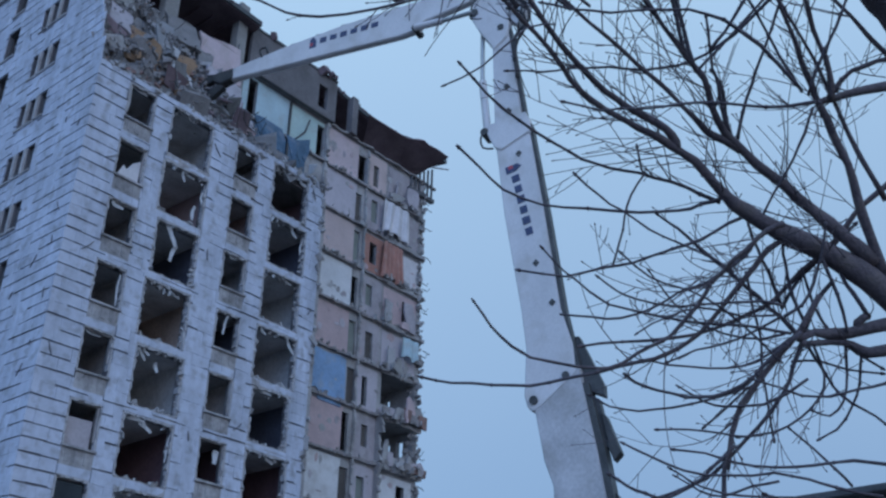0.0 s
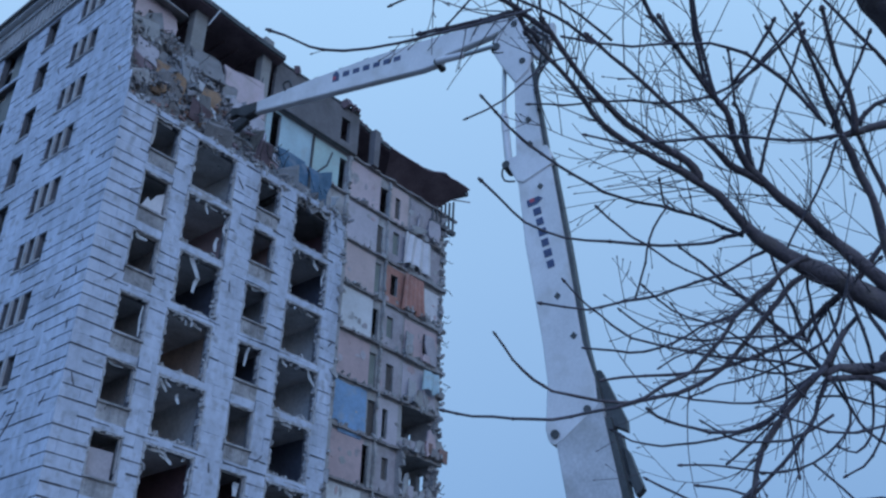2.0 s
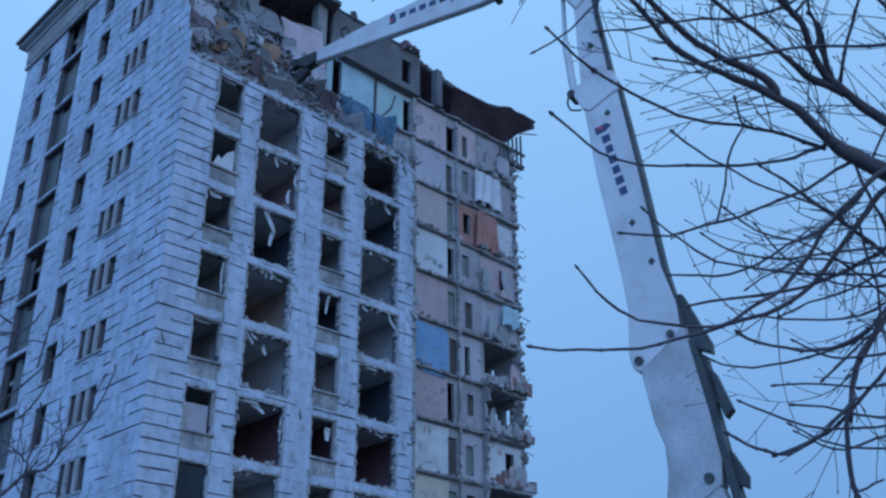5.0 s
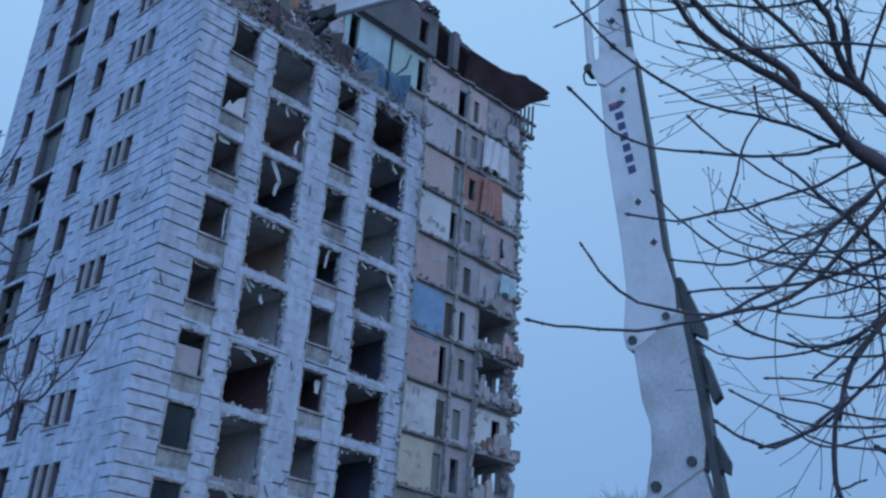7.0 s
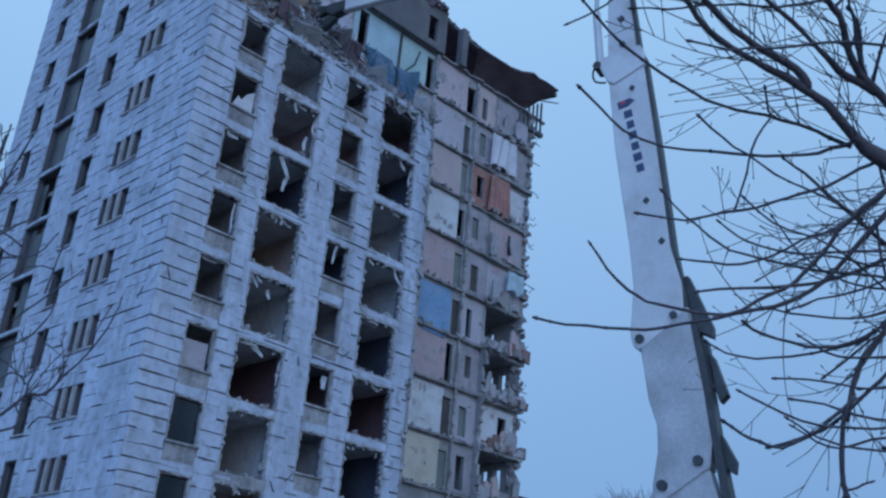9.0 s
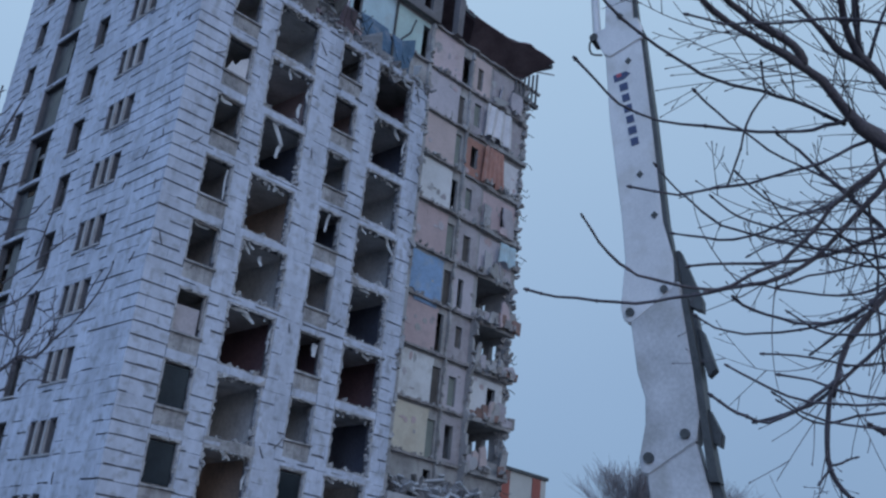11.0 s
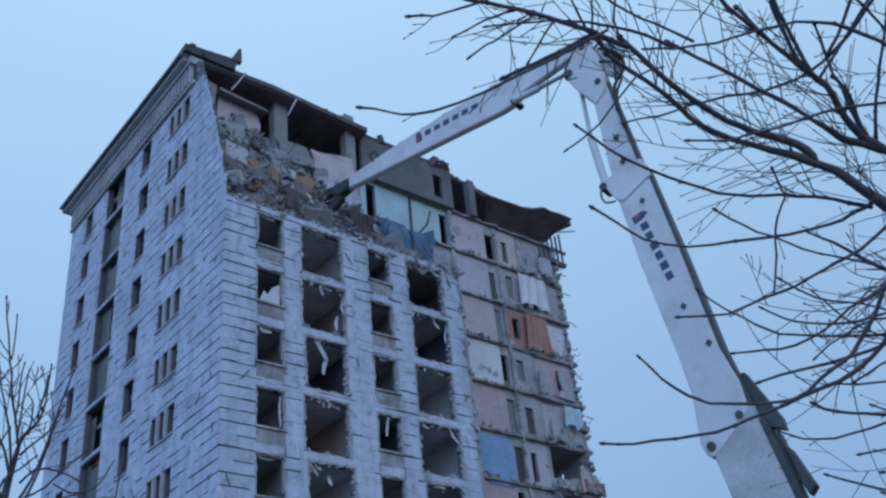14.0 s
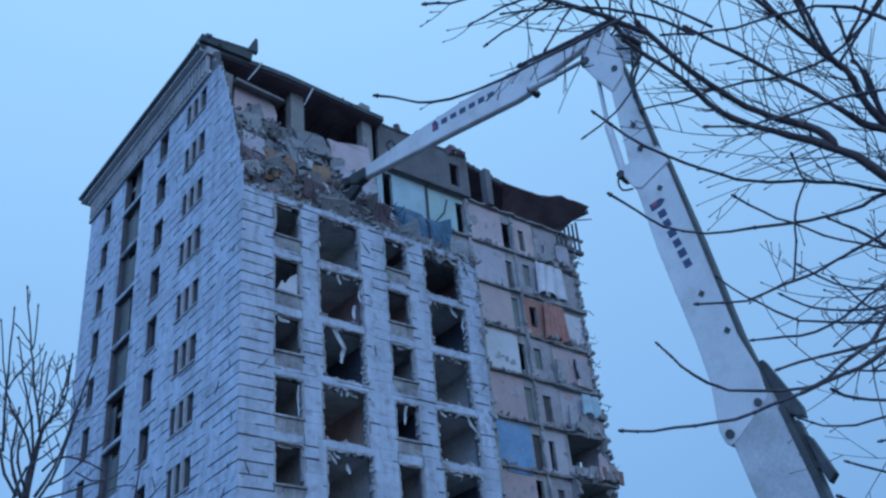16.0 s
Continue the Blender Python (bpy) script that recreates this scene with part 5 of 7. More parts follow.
# ---- trees ----
class Tree:
    def __init__(self, name, label, seed):
        self.root = thing(name, label, "tree")
        self.rng = random.Random(seed)
        self.twigs = Shape()
        self.thick = 0.0145
        self.fine, self.dense, self.bark = 0.0028, 1.6, 0.022

    def limb(self, *knots, twigs=1.0, sides=8, reach_out=0.5):
        """A tapering branch through knots (x, y, z, radius), with side twigs and a bud at its tip."""
        r = self.rng
        run = spline(knots, 0.16)
        wob = [Vector((r.uniform(-1, 1), r.uniform(-1, 1), r.uniform(-1, 1))) for _ in run]
        pts = [Vector(p[:3]) + (0.006 + 0.12 * max(0.0, float(p[3]) - 0.03)) * w for p, w in zip(run, wob)]
        radii = [max(0.0035, 0.78 * float(p[3])) * r.uniform(0.9, 1.12) for p in run]
        s = Shape().tube(pts, radii, sides if radii[0] > 0.02 else 6)
        if radii[-1] < 0.02:
            s.tube([pts[-1], pts[-1] + (pts[-1] - pts[-2]).normalized() * 0.035], [radii[-1] * 1.7, radii[-1] * 0.9], 6)
        for i in range(2, len(pts) - 1, 3):
            if radii[i] < 0.02 and r.random() < 0.6:   # nodes
                d = (pts[i + 1] - pts[i]).normalized() * 0.012
                s.tube([pts[i] - d, pts[i], pts[i] + d], [radii[i], radii[i] * 1.45, radii[i]], 6)
        part("branch", s, M_BARK if radii[0] > self.bark else M_THINBARK, self.root, smooth=True)
        for i in range(3, len(pts) - 1):
            n = twigs * (self.dense if radii[i] > self.thick else 0.13)
            while r.random() < n:
                n -= 1
                self.twig(pts[i], (pts[i + 1] - pts[i]).normalized(), (0.18 + 1.15 * r.random() ** 1.6) * reach_out / 0.5 * (min(1.0, 0.3 + radii[i] / 0.035) if radii[i] > self.thick else 0.2), min(radii[i] * 0.4, 0.0052), 2)

    def twig(self, p, along, length, rad, deep):
        """A fine twig that leaves its branch at a slant and bends evenly, with short spurs."""
        r = self.rng
        out = Vector((r.uniform(-1, 1), r.uniform(-1, 1), r.uniform(-1, 1)))
        out = (out - along * out.dot(along)).normalized()
        d = (along * r.uniform(0.5, 1.5) + out * r.uniform(0.6, 1.1)).normalized()
        bend = Vector((r.uniform(-1, 1), r.uniform(-1, 1), r.uniform(-0.3, 1.2))) * r.uniform(0.02, 0.16)
        run, q = [p], Vector(p)
        n = max(3, int(length / 0.08))
        for i in range(n):
            d = (d + bend + 0.05 * Vector((r.uniform(-1, 1), r.uniform(-1, 1), r.uniform(-1, 1)))).normalized()
            q = q + d * length / n
            run.append(Vector(q))
        self.twigs.tube(run, [max(self.fine, rad * (1 - 0.6 * i / n)) for i in range(n + 1)], 4)
        if r.random() < 0.6:
            self.twigs.tube([run[-1], run[-1] + d * 0.02], [0.0055, 0.004], 4)
        if deep > 0 and length > 0.16:
            for i in range(1, n):
                if r.random() < 0.22:
                    self.twig(run[i], (run[i + 1] - run[i]).normalized(), length * r.uniform(0.15, 0.45), rad * 0.75, deep - 1)

    def done(self):
        part("crown", self.twigs, M_TWIG, self.root, "fine dark winter twigs", kind="stuff")


near = Tree("bare_tree", "bare winter tree with dark arching branches", 11)
limb = near.limb
limb((-9.35, -30.79, 4.78, 0.1472), (-9.57, -30.65, 4.97, 0.1268), (-9.78, -30.50, 5.11, 0.1067), (-10.07, -30.29, 5.25, 0.0960), (-10.27, -30.15, 5.34, 0.0814), (-10.45, -30.04, 5.44, 0.0627), (-10.62, -29.98, 5.56, 0.0490), (-10.79, -29.92, 5.68, 0.0398), (-10.98, -29.84, 5.77, 0.0394), (-11.14, -29.75, 5.83, 0.0342), (-11.30, -29.66, 5.87, 0.0303), (-11.59, -29.53, 5.96, 0.0263), (-11.77, -29.49, 6.06, 0.0249), (-11.92, -29.47, 6.15, 0.0237), (-12.04, -29.46, 6.21, 0.0223), (-12.25, -29.42, 6.30, 0.0210), (-12.43, -29.40, 6.38, 0.0197))
limb((-10.93, -29.86, 5.75, 0.0384), (-11.00, -29.86, 5.83, 0.0384), (-11.14, -29.81, 5.90, 0.0354), (-11.29, -29.73, 5.94, 0.0324), (-11.44, -29.66, 5.99, 0.0295), (-11.64, -29.60, 6.08, 0.0279), (-11.85, -29.55, 6.18, 0.0264), (-12.05, -29.52, 6.29, 0.0249), (-12.24, -29.51, 6.40, 0.0234), (-12.39, -29.50, 6.48, 0.0220))
limb((-9.60, -30.71, 5.08, 0.0752), (-9.82, -30.59, 5.27, 0.0698), (-10.03, -30.47, 5.41, 0.0598), (-10.24, -30.37, 5.57, 0.0547), (-10.46, -30.26, 5.70, 0.0474), (-10.64, -30.18, 5.81, 0.0426), (-10.81, -30.14, 5.94, 0.0351), (-10.91, -30.15, 6.06, 0.0325), (-11.03, -30.17, 6.18, 0.0299), (-11.14, -30.14, 6.26, 0.0261), (-11.25, -30.12, 6.33, 0.0222), (-11.43, -30.08, 6.44, 0.0196), (-11.63, -30.07, 6.57, 0.0184), (-11.74, -30.07, 6.65, 0.0170))
limb((-10.59, -30.20, 5.78, 0.0421), (-10.79, -30.08, 5.85, 0.0361), (-10.88, -30.04, 5.91, 0.0304), (-11.04, -29.99, 6.00, 0.0220), (-11.24, -29.93, 6.12, 0.0218), (-11.43, -29.86, 6.21, 0.0203), (-11.63, -29.80, 6.30, 0.0188), (-11.87, -29.72, 6.39, 0.0173), (-12.08, -29.67, 6.47, 0.0158))
limb((-10.88, -30.09, 6.33, 0.0256), (-11.03, -30.06, 6.44, 0.0227), (-11.19, -30.09, 6.59, 0.0212), (-11.33, -30.13, 6.74, 0.0197), (-11.42, -30.17, 6.85, 0.0183))
limb((-9.51, -30.74, 4.99, 0.0614), (-9.68, -30.74, 5.25, 0.0517), (-9.85, -30.76, 5.51, 0.0444), (-10.01, -30.77, 5.72, 0.0396), (-10.18, -30.76, 5.91, 0.0391), (-10.35, -30.75, 6.08, 0.0364), (-10.46, -30.75, 6.20, 0.0311), (-10.58, -30.75, 6.33, 0.0284), (-10.74, -30.76, 6.49, 0.0206), (-10.87, -30.76, 6.61, 0.0179), (-11.02, -30.78, 6.76, 0.0153))
limb((-10.31, -30.82, 6.11, 0.0376), (-10.36, -30.86, 6.20, 0.0319), (-10.49, -30.89, 6.37, 0.0260), (-10.65, -30.89, 6.53, 0.0230), (-10.80, -30.92, 6.68, 0.0215), (-10.92, -30.94, 6.80, 0.0201))
limb((-10.02, -31.28, 6.21, 0.0570), (-10.18, -31.04, 6.17, 0.0469), (-10.27, -30.90, 6.14, 0.0372), (-10.32, -30.80, 6.11, 0.0365), (-10.36, -30.74, 6.09, 0.0259))
limb((-10.13, -30.82, 6.28, 0.0268), (-10.15, -30.89, 6.37, 0.0239), (-10.09, -31.06, 6.45, 0.0241), (-10.01, -31.20, 6.49, 0.0242))
limb((-10.53, -30.80, 5.98, 0.0196), (-10.61, -30.70, 5.96, 0.0195), (-10.71, -30.57, 5.93, 0.0180), (-10.85, -30.42, 5.93, 0.0164), (-11.07, -30.22, 5.92, 0.0162), (-11.24, -30.04, 5.89, 0.0147), (-11.38, -29.89, 5.84, 0.0132), (-11.54, -29.75, 5.82, 0.0131), (-11.66, -29.64, 5.78, 0.0116), (-11.88, -29.50, 5.79, 0.0102))
limb((-10.64, -30.73, 6.05, 0.0196), (-10.79, -30.68, 6.14, 0.0181), (-10.94, -30.63, 6.24, 0.0179), (-11.08, -30.58, 6.31, 0.0165), (-11.29, -30.47, 6.40, 0.0163), (-11.51, -30.32, 6.42, 0.0148), (-11.72, -30.12, 6.39, 0.0132), (-11.92, -29.93, 6.33, 0.0130), (-12.16, -29.75, 6.30, 0.0115), (-12.33, -29.64, 6.29, 0.0102))
limb((-10.85, -30.77, 6.84, 0.0203), (-10.87, -30.61, 6.72, 0.0188), (-10.91, -30.40, 6.56, 0.0186), (-10.98, -30.19, 6.43, 0.0170), (-11.09, -30.01, 6.35, 0.0154), (-11.26, -29.82, 6.29, 0.0139), (-11.47, -29.65, 6.27, 0.0137), (-11.69, -29.45, 6.22, 0.0121), (-11.85, -29.30, 6.16, 0.0107), (-12.06, -29.15, 6.12, 0.0092))
limb((-10.44, -29.93, 5.50, 0.0226), (-10.57, -29.84, 5.54, 0.0197), (-10.76, -29.71, 5.60, 0.0181), (-10.98, -29.55, 5.63, 0.0165), (-11.16, -29.42, 5.64, 0.0163), (-11.36, -29.30, 5.67, 0.0148), (-11.57, -29.20, 5.73, 0.0147), (-11.85, -29.10, 5.82, 0.0145), (-12.15, -29.02, 5.93, 0.0130), (-12.40, -28.99, 6.05, 0.0116))
limb((-10.46, -29.97, 5.51, 0.0197), (-10.56, -29.83, 5.46, 0.0182), (-10.67, -29.69, 5.40, 0.0167), (-10.89, -29.48, 5.36, 0.0164), (-11.20, -29.23, 5.34, 0.0148), (-11.48, -29.02, 5.32, 0.0132), (-11.77, -28.88, 5.37, 0.0130), (-11.97, -28.83, 5.46, 0.0129), (-12.15, -28.79, 5.56, 0.0128))
limb((-10.34, -29.93, 4.95, 0.0124), (-10.54, -29.81, 5.05, 0.0123), (-10.72, -29.69, 5.11, 0.0122), (-10.92, -29.57, 5.18, 0.0107), (-11.13, -29.47, 5.27, 0.0106), (-11.31, -29.39, 5.35, 0.0105), (-11.50, -29.33, 5.45, 0.0104))
limb((-10.98, -29.62, 5.60, 0.0109), (-11.03, -29.60, 5.62, 0.0109), (-11.12, -29.63, 5.75, 0.0109))
limb((-11.00, -29.61, 5.60, 0.0109), (-11.00, -29.49, 5.46, 0.0109), (-10.98, -29.41, 5.31, 0.0108), (-10.93, -29.33, 5.14, 0.0108), (-10.92, -29.25, 5.00, 0.0095))
limb((-10.60, -30.19, 5.85, 0.0169), (-10.67, -30.29, 6.03, 0.0155), (-10.72, -30.40, 6.20, 0.0156), (-10.77, -30.51, 6.35, 0.0142), (-10.83, -30.65, 6.53, 0.0143), (-10.90, -30.77, 6.69, 0.0143))
limb((-10.57, -30.74, 6.04, 0.0141), (-10.63, -30.88, 6.23, 0.0141), (-10.68, -31.05, 6.43, 0.0142), (-10.74, -31.17, 6.58, 0.0128))
limb((-10.50, -30.69, 6.13, 0.0143), (-10.74, -30.65, 6.33, 0.0127), (-10.95, -30.63, 6.52, 0.0127), (-11.15, -30.61, 6.66, 0.0126))
limb((-10.41, -30.72, 6.04, 0.0143), (-10.36, -30.61, 5.88, 0.0143), (-10.33, -30.49, 5.72, 0.0128), (-10.33, -30.31, 5.50, 0.0113), (-10.31, -30.17, 5.32, 0.0112))
limb((-10.61, -30.13, 5.92, 0.0198), (-10.75, -30.16, 6.09, 0.0170), (-10.85, -30.20, 6.22, 0.0169), (-10.93, -30.21, 6.32, 0.0141), (-11.04, -30.25, 6.45, 0.0141), (-11.16, -30.30, 6.60, 0.0127))
limb((-10.44, -30.10, 5.94, 0.0202), (-10.57, -30.11, 6.08, 0.0173), (-10.64, -30.15, 6.20, 0.0173), (-10.73, -30.17, 6.31, 0.0158), (-10.82, -30.16, 6.38, 0.0143))
limb((-9.54, -31.05, 5.80, 0.0305), (-9.61, -30.73, 5.57, 0.0286), (-9.63, -30.58, 5.43, 0.0284), (-9.66, -30.42, 5.27, 0.0268), (-9.72, -30.21, 5.11, 0.0251), (-9.79, -29.99, 4.91, 0.0234), (-9.88, -29.83, 4.81, 0.0203), (-10.00, -29.65, 4.72, 0.0187), (-10.11, -29.51, 4.65, 0.0171), (-10.25, -29.34, 4.60, 0.0155), (-10.54, -29.07, 4.55, 0.0138), (-10.78, -28.86, 4.49, 0.0123))
limb((-10.29, -30.15, 5.41, 0.0198), (-10.34, -30.07, 5.37, 0.0169), (-10.41, -29.96, 5.32, 0.0168), (-10.51, -29.77, 5.20, 0.0153), (-10.64, -29.60, 5.12, 0.0151), (-10.72, -29.50, 5.07, 0.0137), (-10.83, -29.37, 5.00, 0.0135), (-10.98, -29.21, 4.95, 0.0134), (-11.20, -29.01, 4.86, 0.0119), (-11.48, -28.81, 4.85, 0.0117))
limb((-10.26, -30.05, 5.14, 0.0168), (-10.27, -30.00, 5.09, 0.0168), (-10.32, -29.88, 5.00, 0.0167), (-10.41, -29.73, 4.90, 0.0152), (-10.54, -29.56, 4.81, 0.0137), (-10.66, -29.38, 4.68, 0.0135), (-10.80, -29.22, 4.61, 0.0134), (-10.97, -29.09, 4.59, 0.0119), (-11.15, -28.96, 4.59, 0.0105))
limb((-9.92, -30.13, 4.55, 0.0169), (-10.08, -29.98, 4.58, 0.0153), (-10.23, -29.83, 4.59, 0.0138), (-10.45, -29.63, 4.59, 0.0136), (-10.72, -29.41, 4.62, 0.0120), (-10.89, -29.28, 4.64, 0.0119), (-11.05, -29.19, 4.68, 0.0118), (-11.18, -29.13, 4.76, 0.0104), (-11.31, -29.08, 4.83, 0.0104), (-11.51, -29.03, 4.95, 0.0090))
limb((-10.13, -30.17, 4.69, 0.0166), (-10.24, -30.07, 4.71, 0.0151), (-10.41, -29.89, 4.69, 0.0136), (-10.67, -29.61, 4.64, 0.0120), (-10.91, -29.43, 4.66, 0.0118), (-11.06, -29.34, 4.70, 0.0104), (-11.19, -29.28, 4.77, 0.0090))
limb((-10.33, -30.35, 5.22, 0.0304), (-10.39, -30.24, 5.17, 0.0275), (-10.45, -30.10, 5.05, 0.0259), (-10.49, -30.00, 4.97, 0.0244), (-10.55, -29.84, 4.81, 0.0229), (-10.57, -29.72, 4.66, 0.0214), (-10.63, -29.58, 4.50, 0.0200), (-10.69, -29.47, 4.40, 0.0185), (-10.80, -29.34, 4.31, 0.0170), (-10.87, -29.24, 4.23, 0.0156), (-10.99, -29.12, 4.16, 0.0129))
limb((-10.08, -30.29, 5.23, 0.0314), (-10.16, -30.14, 5.15, 0.0297), (-10.19, -30.03, 5.03, 0.0281), (-10.23, -29.87, 4.86, 0.0265), (-10.28, -29.69, 4.66, 0.0250), (-10.35, -29.52, 4.50, 0.0234), (-10.45, -29.38, 4.40, 0.0218), (-10.57, -29.25, 4.34, 0.0203), (-10.69, -29.14, 4.30, 0.0174), (-10.82, -29.02, 4.26, 0.0160), (-11.10, -28.82, 4.27, 0.0144), (-11.25, -28.73, 4.28, 0.0130), (-11.39, -28.66, 4.34, 0.0129), (-11.56, -28.61, 4.44, 0.0115), (-11.73, -28.58, 4.58, 0.0101))
limb((-10.69, -29.23, 4.29, 0.0160), (-10.87, -29.05, 4.21, 0.0145), (-11.06, -28.88, 4.14, 0.0143), (-11.25, -28.72, 4.07, 0.0141), (-11.50, -28.56, 4.04, 0.0126), (-11.75, -28.41, 4.02, 0.0112), (-11.94, -28.31, 4.02, 0.0111))
limb((-9.82, -30.17, 4.58, 0.0256), (-9.88, -30.06, 4.50, 0.0226), (-9.95, -29.87, 4.32, 0.0196), (-9.98, -29.81, 4.26, 0.0182), (-10.08, -29.66, 4.16, 0.0166), (-10.22, -29.50, 4.11, 0.0151), (-10.38, -29.36, 4.12, 0.0150), (-10.55, -29.23, 4.15, 0.0135), (-10.67, -29.16, 4.21, 0.0134))
limb((-9.76, -29.72, 4.35, 0.0173), (-9.80, -29.63, 4.26, 0.0158), (-9.93, -29.46, 4.19, 0.0142), (-10.14, -29.23, 4.11, 0.0126), (-10.33, -29.05, 4.07, 0.0111), (-10.50, -28.91, 4.08, 0.0110), (-10.64, -28.83, 4.15, 0.0096))
limb((-9.76, -30.33, 4.87, 0.0318), (-9.76, -30.22, 4.72, 0.0317), (-9.79, -30.07, 4.54, 0.0315), (-9.84, -29.94, 4.40, 0.0299), (-9.88, -29.80, 4.24, 0.0283), (-9.93, -29.67, 4.08, 0.0281), (-9.92, -29.58, 3.89, 0.0280), (-9.90, -29.50, 3.65, 0.0280))
limb((-9.72, -30.16, 4.61, 0.0230), (-9.71, -30.03, 4.38, 0.0215), (-9.71, -29.94, 4.22, 0.0200), (-9.75, -29.80, 4.04, 0.0185), (-9.82, -29.64, 3.86, 0.0183), (-9.89, -29.52, 3.72, 0.0168), (-9.98, -29.37, 3.59, 0.0167), (-10.12, -29.21, 3.49, 0.0152), (-10.24, -29.08, 3.43, 0.0137))
limb((-10.02, -29.63, 3.77, 0.0193), (-10.11, -29.48, 3.61, 0.0178), (-10.21, -29.34, 3.48, 0.0176), (-10.32, -29.21, 3.40, 0.0161), (-10.45, -29.11, 3.42, 0.0160), (-10.56, -29.04, 3.46, 0.0146), (-10.67, -28.97, 3.53, 0.0132))
limb((-9.33, -30.38, 3.43, 0.0143), (-9.55, -30.15, 3.49, 0.0141), (-9.70, -30.01, 3.54, 0.0139), (-9.87, -29.83, 3.57, 0.0124), (-10.10, -29.60, 3.54, 0.0122), (-10.35, -29.38, 3.56, 0.0120), (-10.56, -29.23, 3.64, 0.0105), (-10.72, -29.13, 3.71, 0.0104))
limb((-9.10, -30.58, 3.63, 0.0206), (-9.21, -30.41, 3.69, 0.0175), (-9.37, -30.24, 3.71, 0.0159), (-9.55, -30.01, 3.67, 0.0142), (-9.74, -29.79, 3.65, 0.0126), (-9.96, -29.59, 3.67, 0.0125), (-10.12, -29.45, 3.73, 0.0110), (-10.30, -29.30, 3.74, 0.0108))
limb((-9.48, -30.11, 3.42, 0.0113), (-9.71, -29.87, 3.43, 0.0112), (-9.97, -29.60, 3.43, 0.0110), (-10.12, -29.47, 3.45, 0.0109), (-10.26, -29.37, 3.51, 0.0094), (-10.37, -29.30, 3.58, 0.0094))
limb((-9.77, -29.75, 3.89, 0.0113), (-9.85, -29.65, 3.88, 0.0113), (-9.98, -29.54, 3.89, 0.0098), (-10.17, -29.36, 3.90, 0.0097), (-10.34, -29.21, 3.89, 0.0095))
limb((-9.66, -29.75, 4.36, 0.0117), (-9.78, -29.53, 4.17, 0.0115), (-9.87, -29.36, 4.01, 0.0114))
limb((-10.13, -29.93, 5.04, 0.0142), (-10.01, -29.90, 4.81, 0.0128), (-9.89, -29.88, 4.58, 0.0114), (-9.81, -29.83, 4.35, 0.0114), (-9.71, -29.80, 4.12, 0.0115), (-9.63, -29.78, 3.90, 0.0115))
limb((-9.34, -30.69, 4.26, 0.0146), (-9.41, -30.58, 4.22, 0.0145), (-9.52, -30.41, 4.17, 0.0129), (-9.64, -30.24, 4.12, 0.0128), (-9.78, -30.09, 4.12, 0.0126), (-9.91, -29.98, 4.17, 0.0112), (-10.07, -29.84, 4.22, 0.0110))
limb((-9.56, -30.10, 4.63, 0.0176), (-9.39, -30.15, 4.40, 0.0148), (-9.27, -30.21, 4.24, 0.0134), (-9.13, -30.31, 4.15, 0.0135), (-9.01, -30.41, 4.05, 0.0121))
limb((-9.55, -30.15, 4.58, 0.0147), (-9.43, -30.16, 4.36, 0.0132), (-9.42, -30.08, 4.20, 0.0132), (-9.47, -29.95, 4.07, 0.0131), (-9.59, -29.77, 3.96, 0.0116), (-9.75, -29.57, 3.91, 0.0114))
limb((-9.44, -30.36, 4.61, 0.0148), (-9.36, -30.30, 4.37, 0.0133), (-9.32, -30.23, 4.18, 0.0118), (-9.36, -30.13, 4.07, 0.0117), (-9.45, -30.04, 4.11, 0.0102))
limb((-9.27, -30.42, 4.58, 0.0150), (-9.20, -30.33, 4.33, 0.0135), (-9.19, -30.25, 4.17, 0.0120), (-9.23, -30.11, 4.00, 0.0119), (-9.30, -30.00, 3.94, 0.0103))
limb((-9.13, -30.13, 3.59, 0.0133), (-9.24, -30.06, 3.71, 0.0118), (-9.37, -29.97, 3.84, 0.0117), (-9.52, -29.87, 3.98, 0.0102))
limb((-9.31, -30.76, 4.69, 0.0712), (-9.55, -30.42, 4.61, 0.0606), (-9.71, -30.22, 4.60, 0.0414), (-9.78, -30.11, 4.55, 0.0284))
limb((-9.26, -30.72, 4.52, 0.0618), (-9.40, -30.50, 4.47, 0.0517), (-9.49, -30.42, 4.53, 0.0394), (-9.61, -30.30, 4.54, 0.0312), (-9.73, -30.15, 4.53, 0.0232))
limb((-9.51, -30.47, 4.63, 0.0438), (-9.52, -30.53, 4.71, 0.0439), (-9.48, -30.58, 4.72, 0.0323))
limb((-9.58, -30.12, 4.57, 0.0234), (-9.62, -30.10, 4.61, 0.0234), (-9.79, -30.02, 4.76, 0.0217), (-9.96, -29.93, 4.89, 0.0201), (-10.13, -29.84, 5.02, 0.0200), (-10.38, -29.71, 5.19, 0.0169), (-10.57, -29.63, 5.31, 0.0140), (-10.72, -29.55, 5.39, 0.0111))
limb((-9.86, -30.01, 4.36, 0.0127), (-10.00, -29.94, 4.48, 0.0126), (-10.17, -29.85, 4.63, 0.0125), (-10.41, -29.72, 4.77, 0.0110), (-10.59, -29.59, 4.83, 0.0109), (-10.77, -29.46, 4.88, 0.0108), (-10.99, -29.37, 5.01, 0.0107))
limb((-9.71, -30.02, 4.86, 0.0205), (-9.88, -30.01, 5.11, 0.0175), (-10.00, -30.00, 5.26, 0.0160), (-10.15, -30.00, 5.45, 0.0145))
limb((-9.72, -30.02, 4.86, 0.0205), (-9.72, -30.16, 5.04, 0.0177), (-9.68, -30.29, 5.16, 0.0178), (-9.64, -30.43, 5.27, 0.0164), (-9.60, -30.62, 5.43, 0.0150))
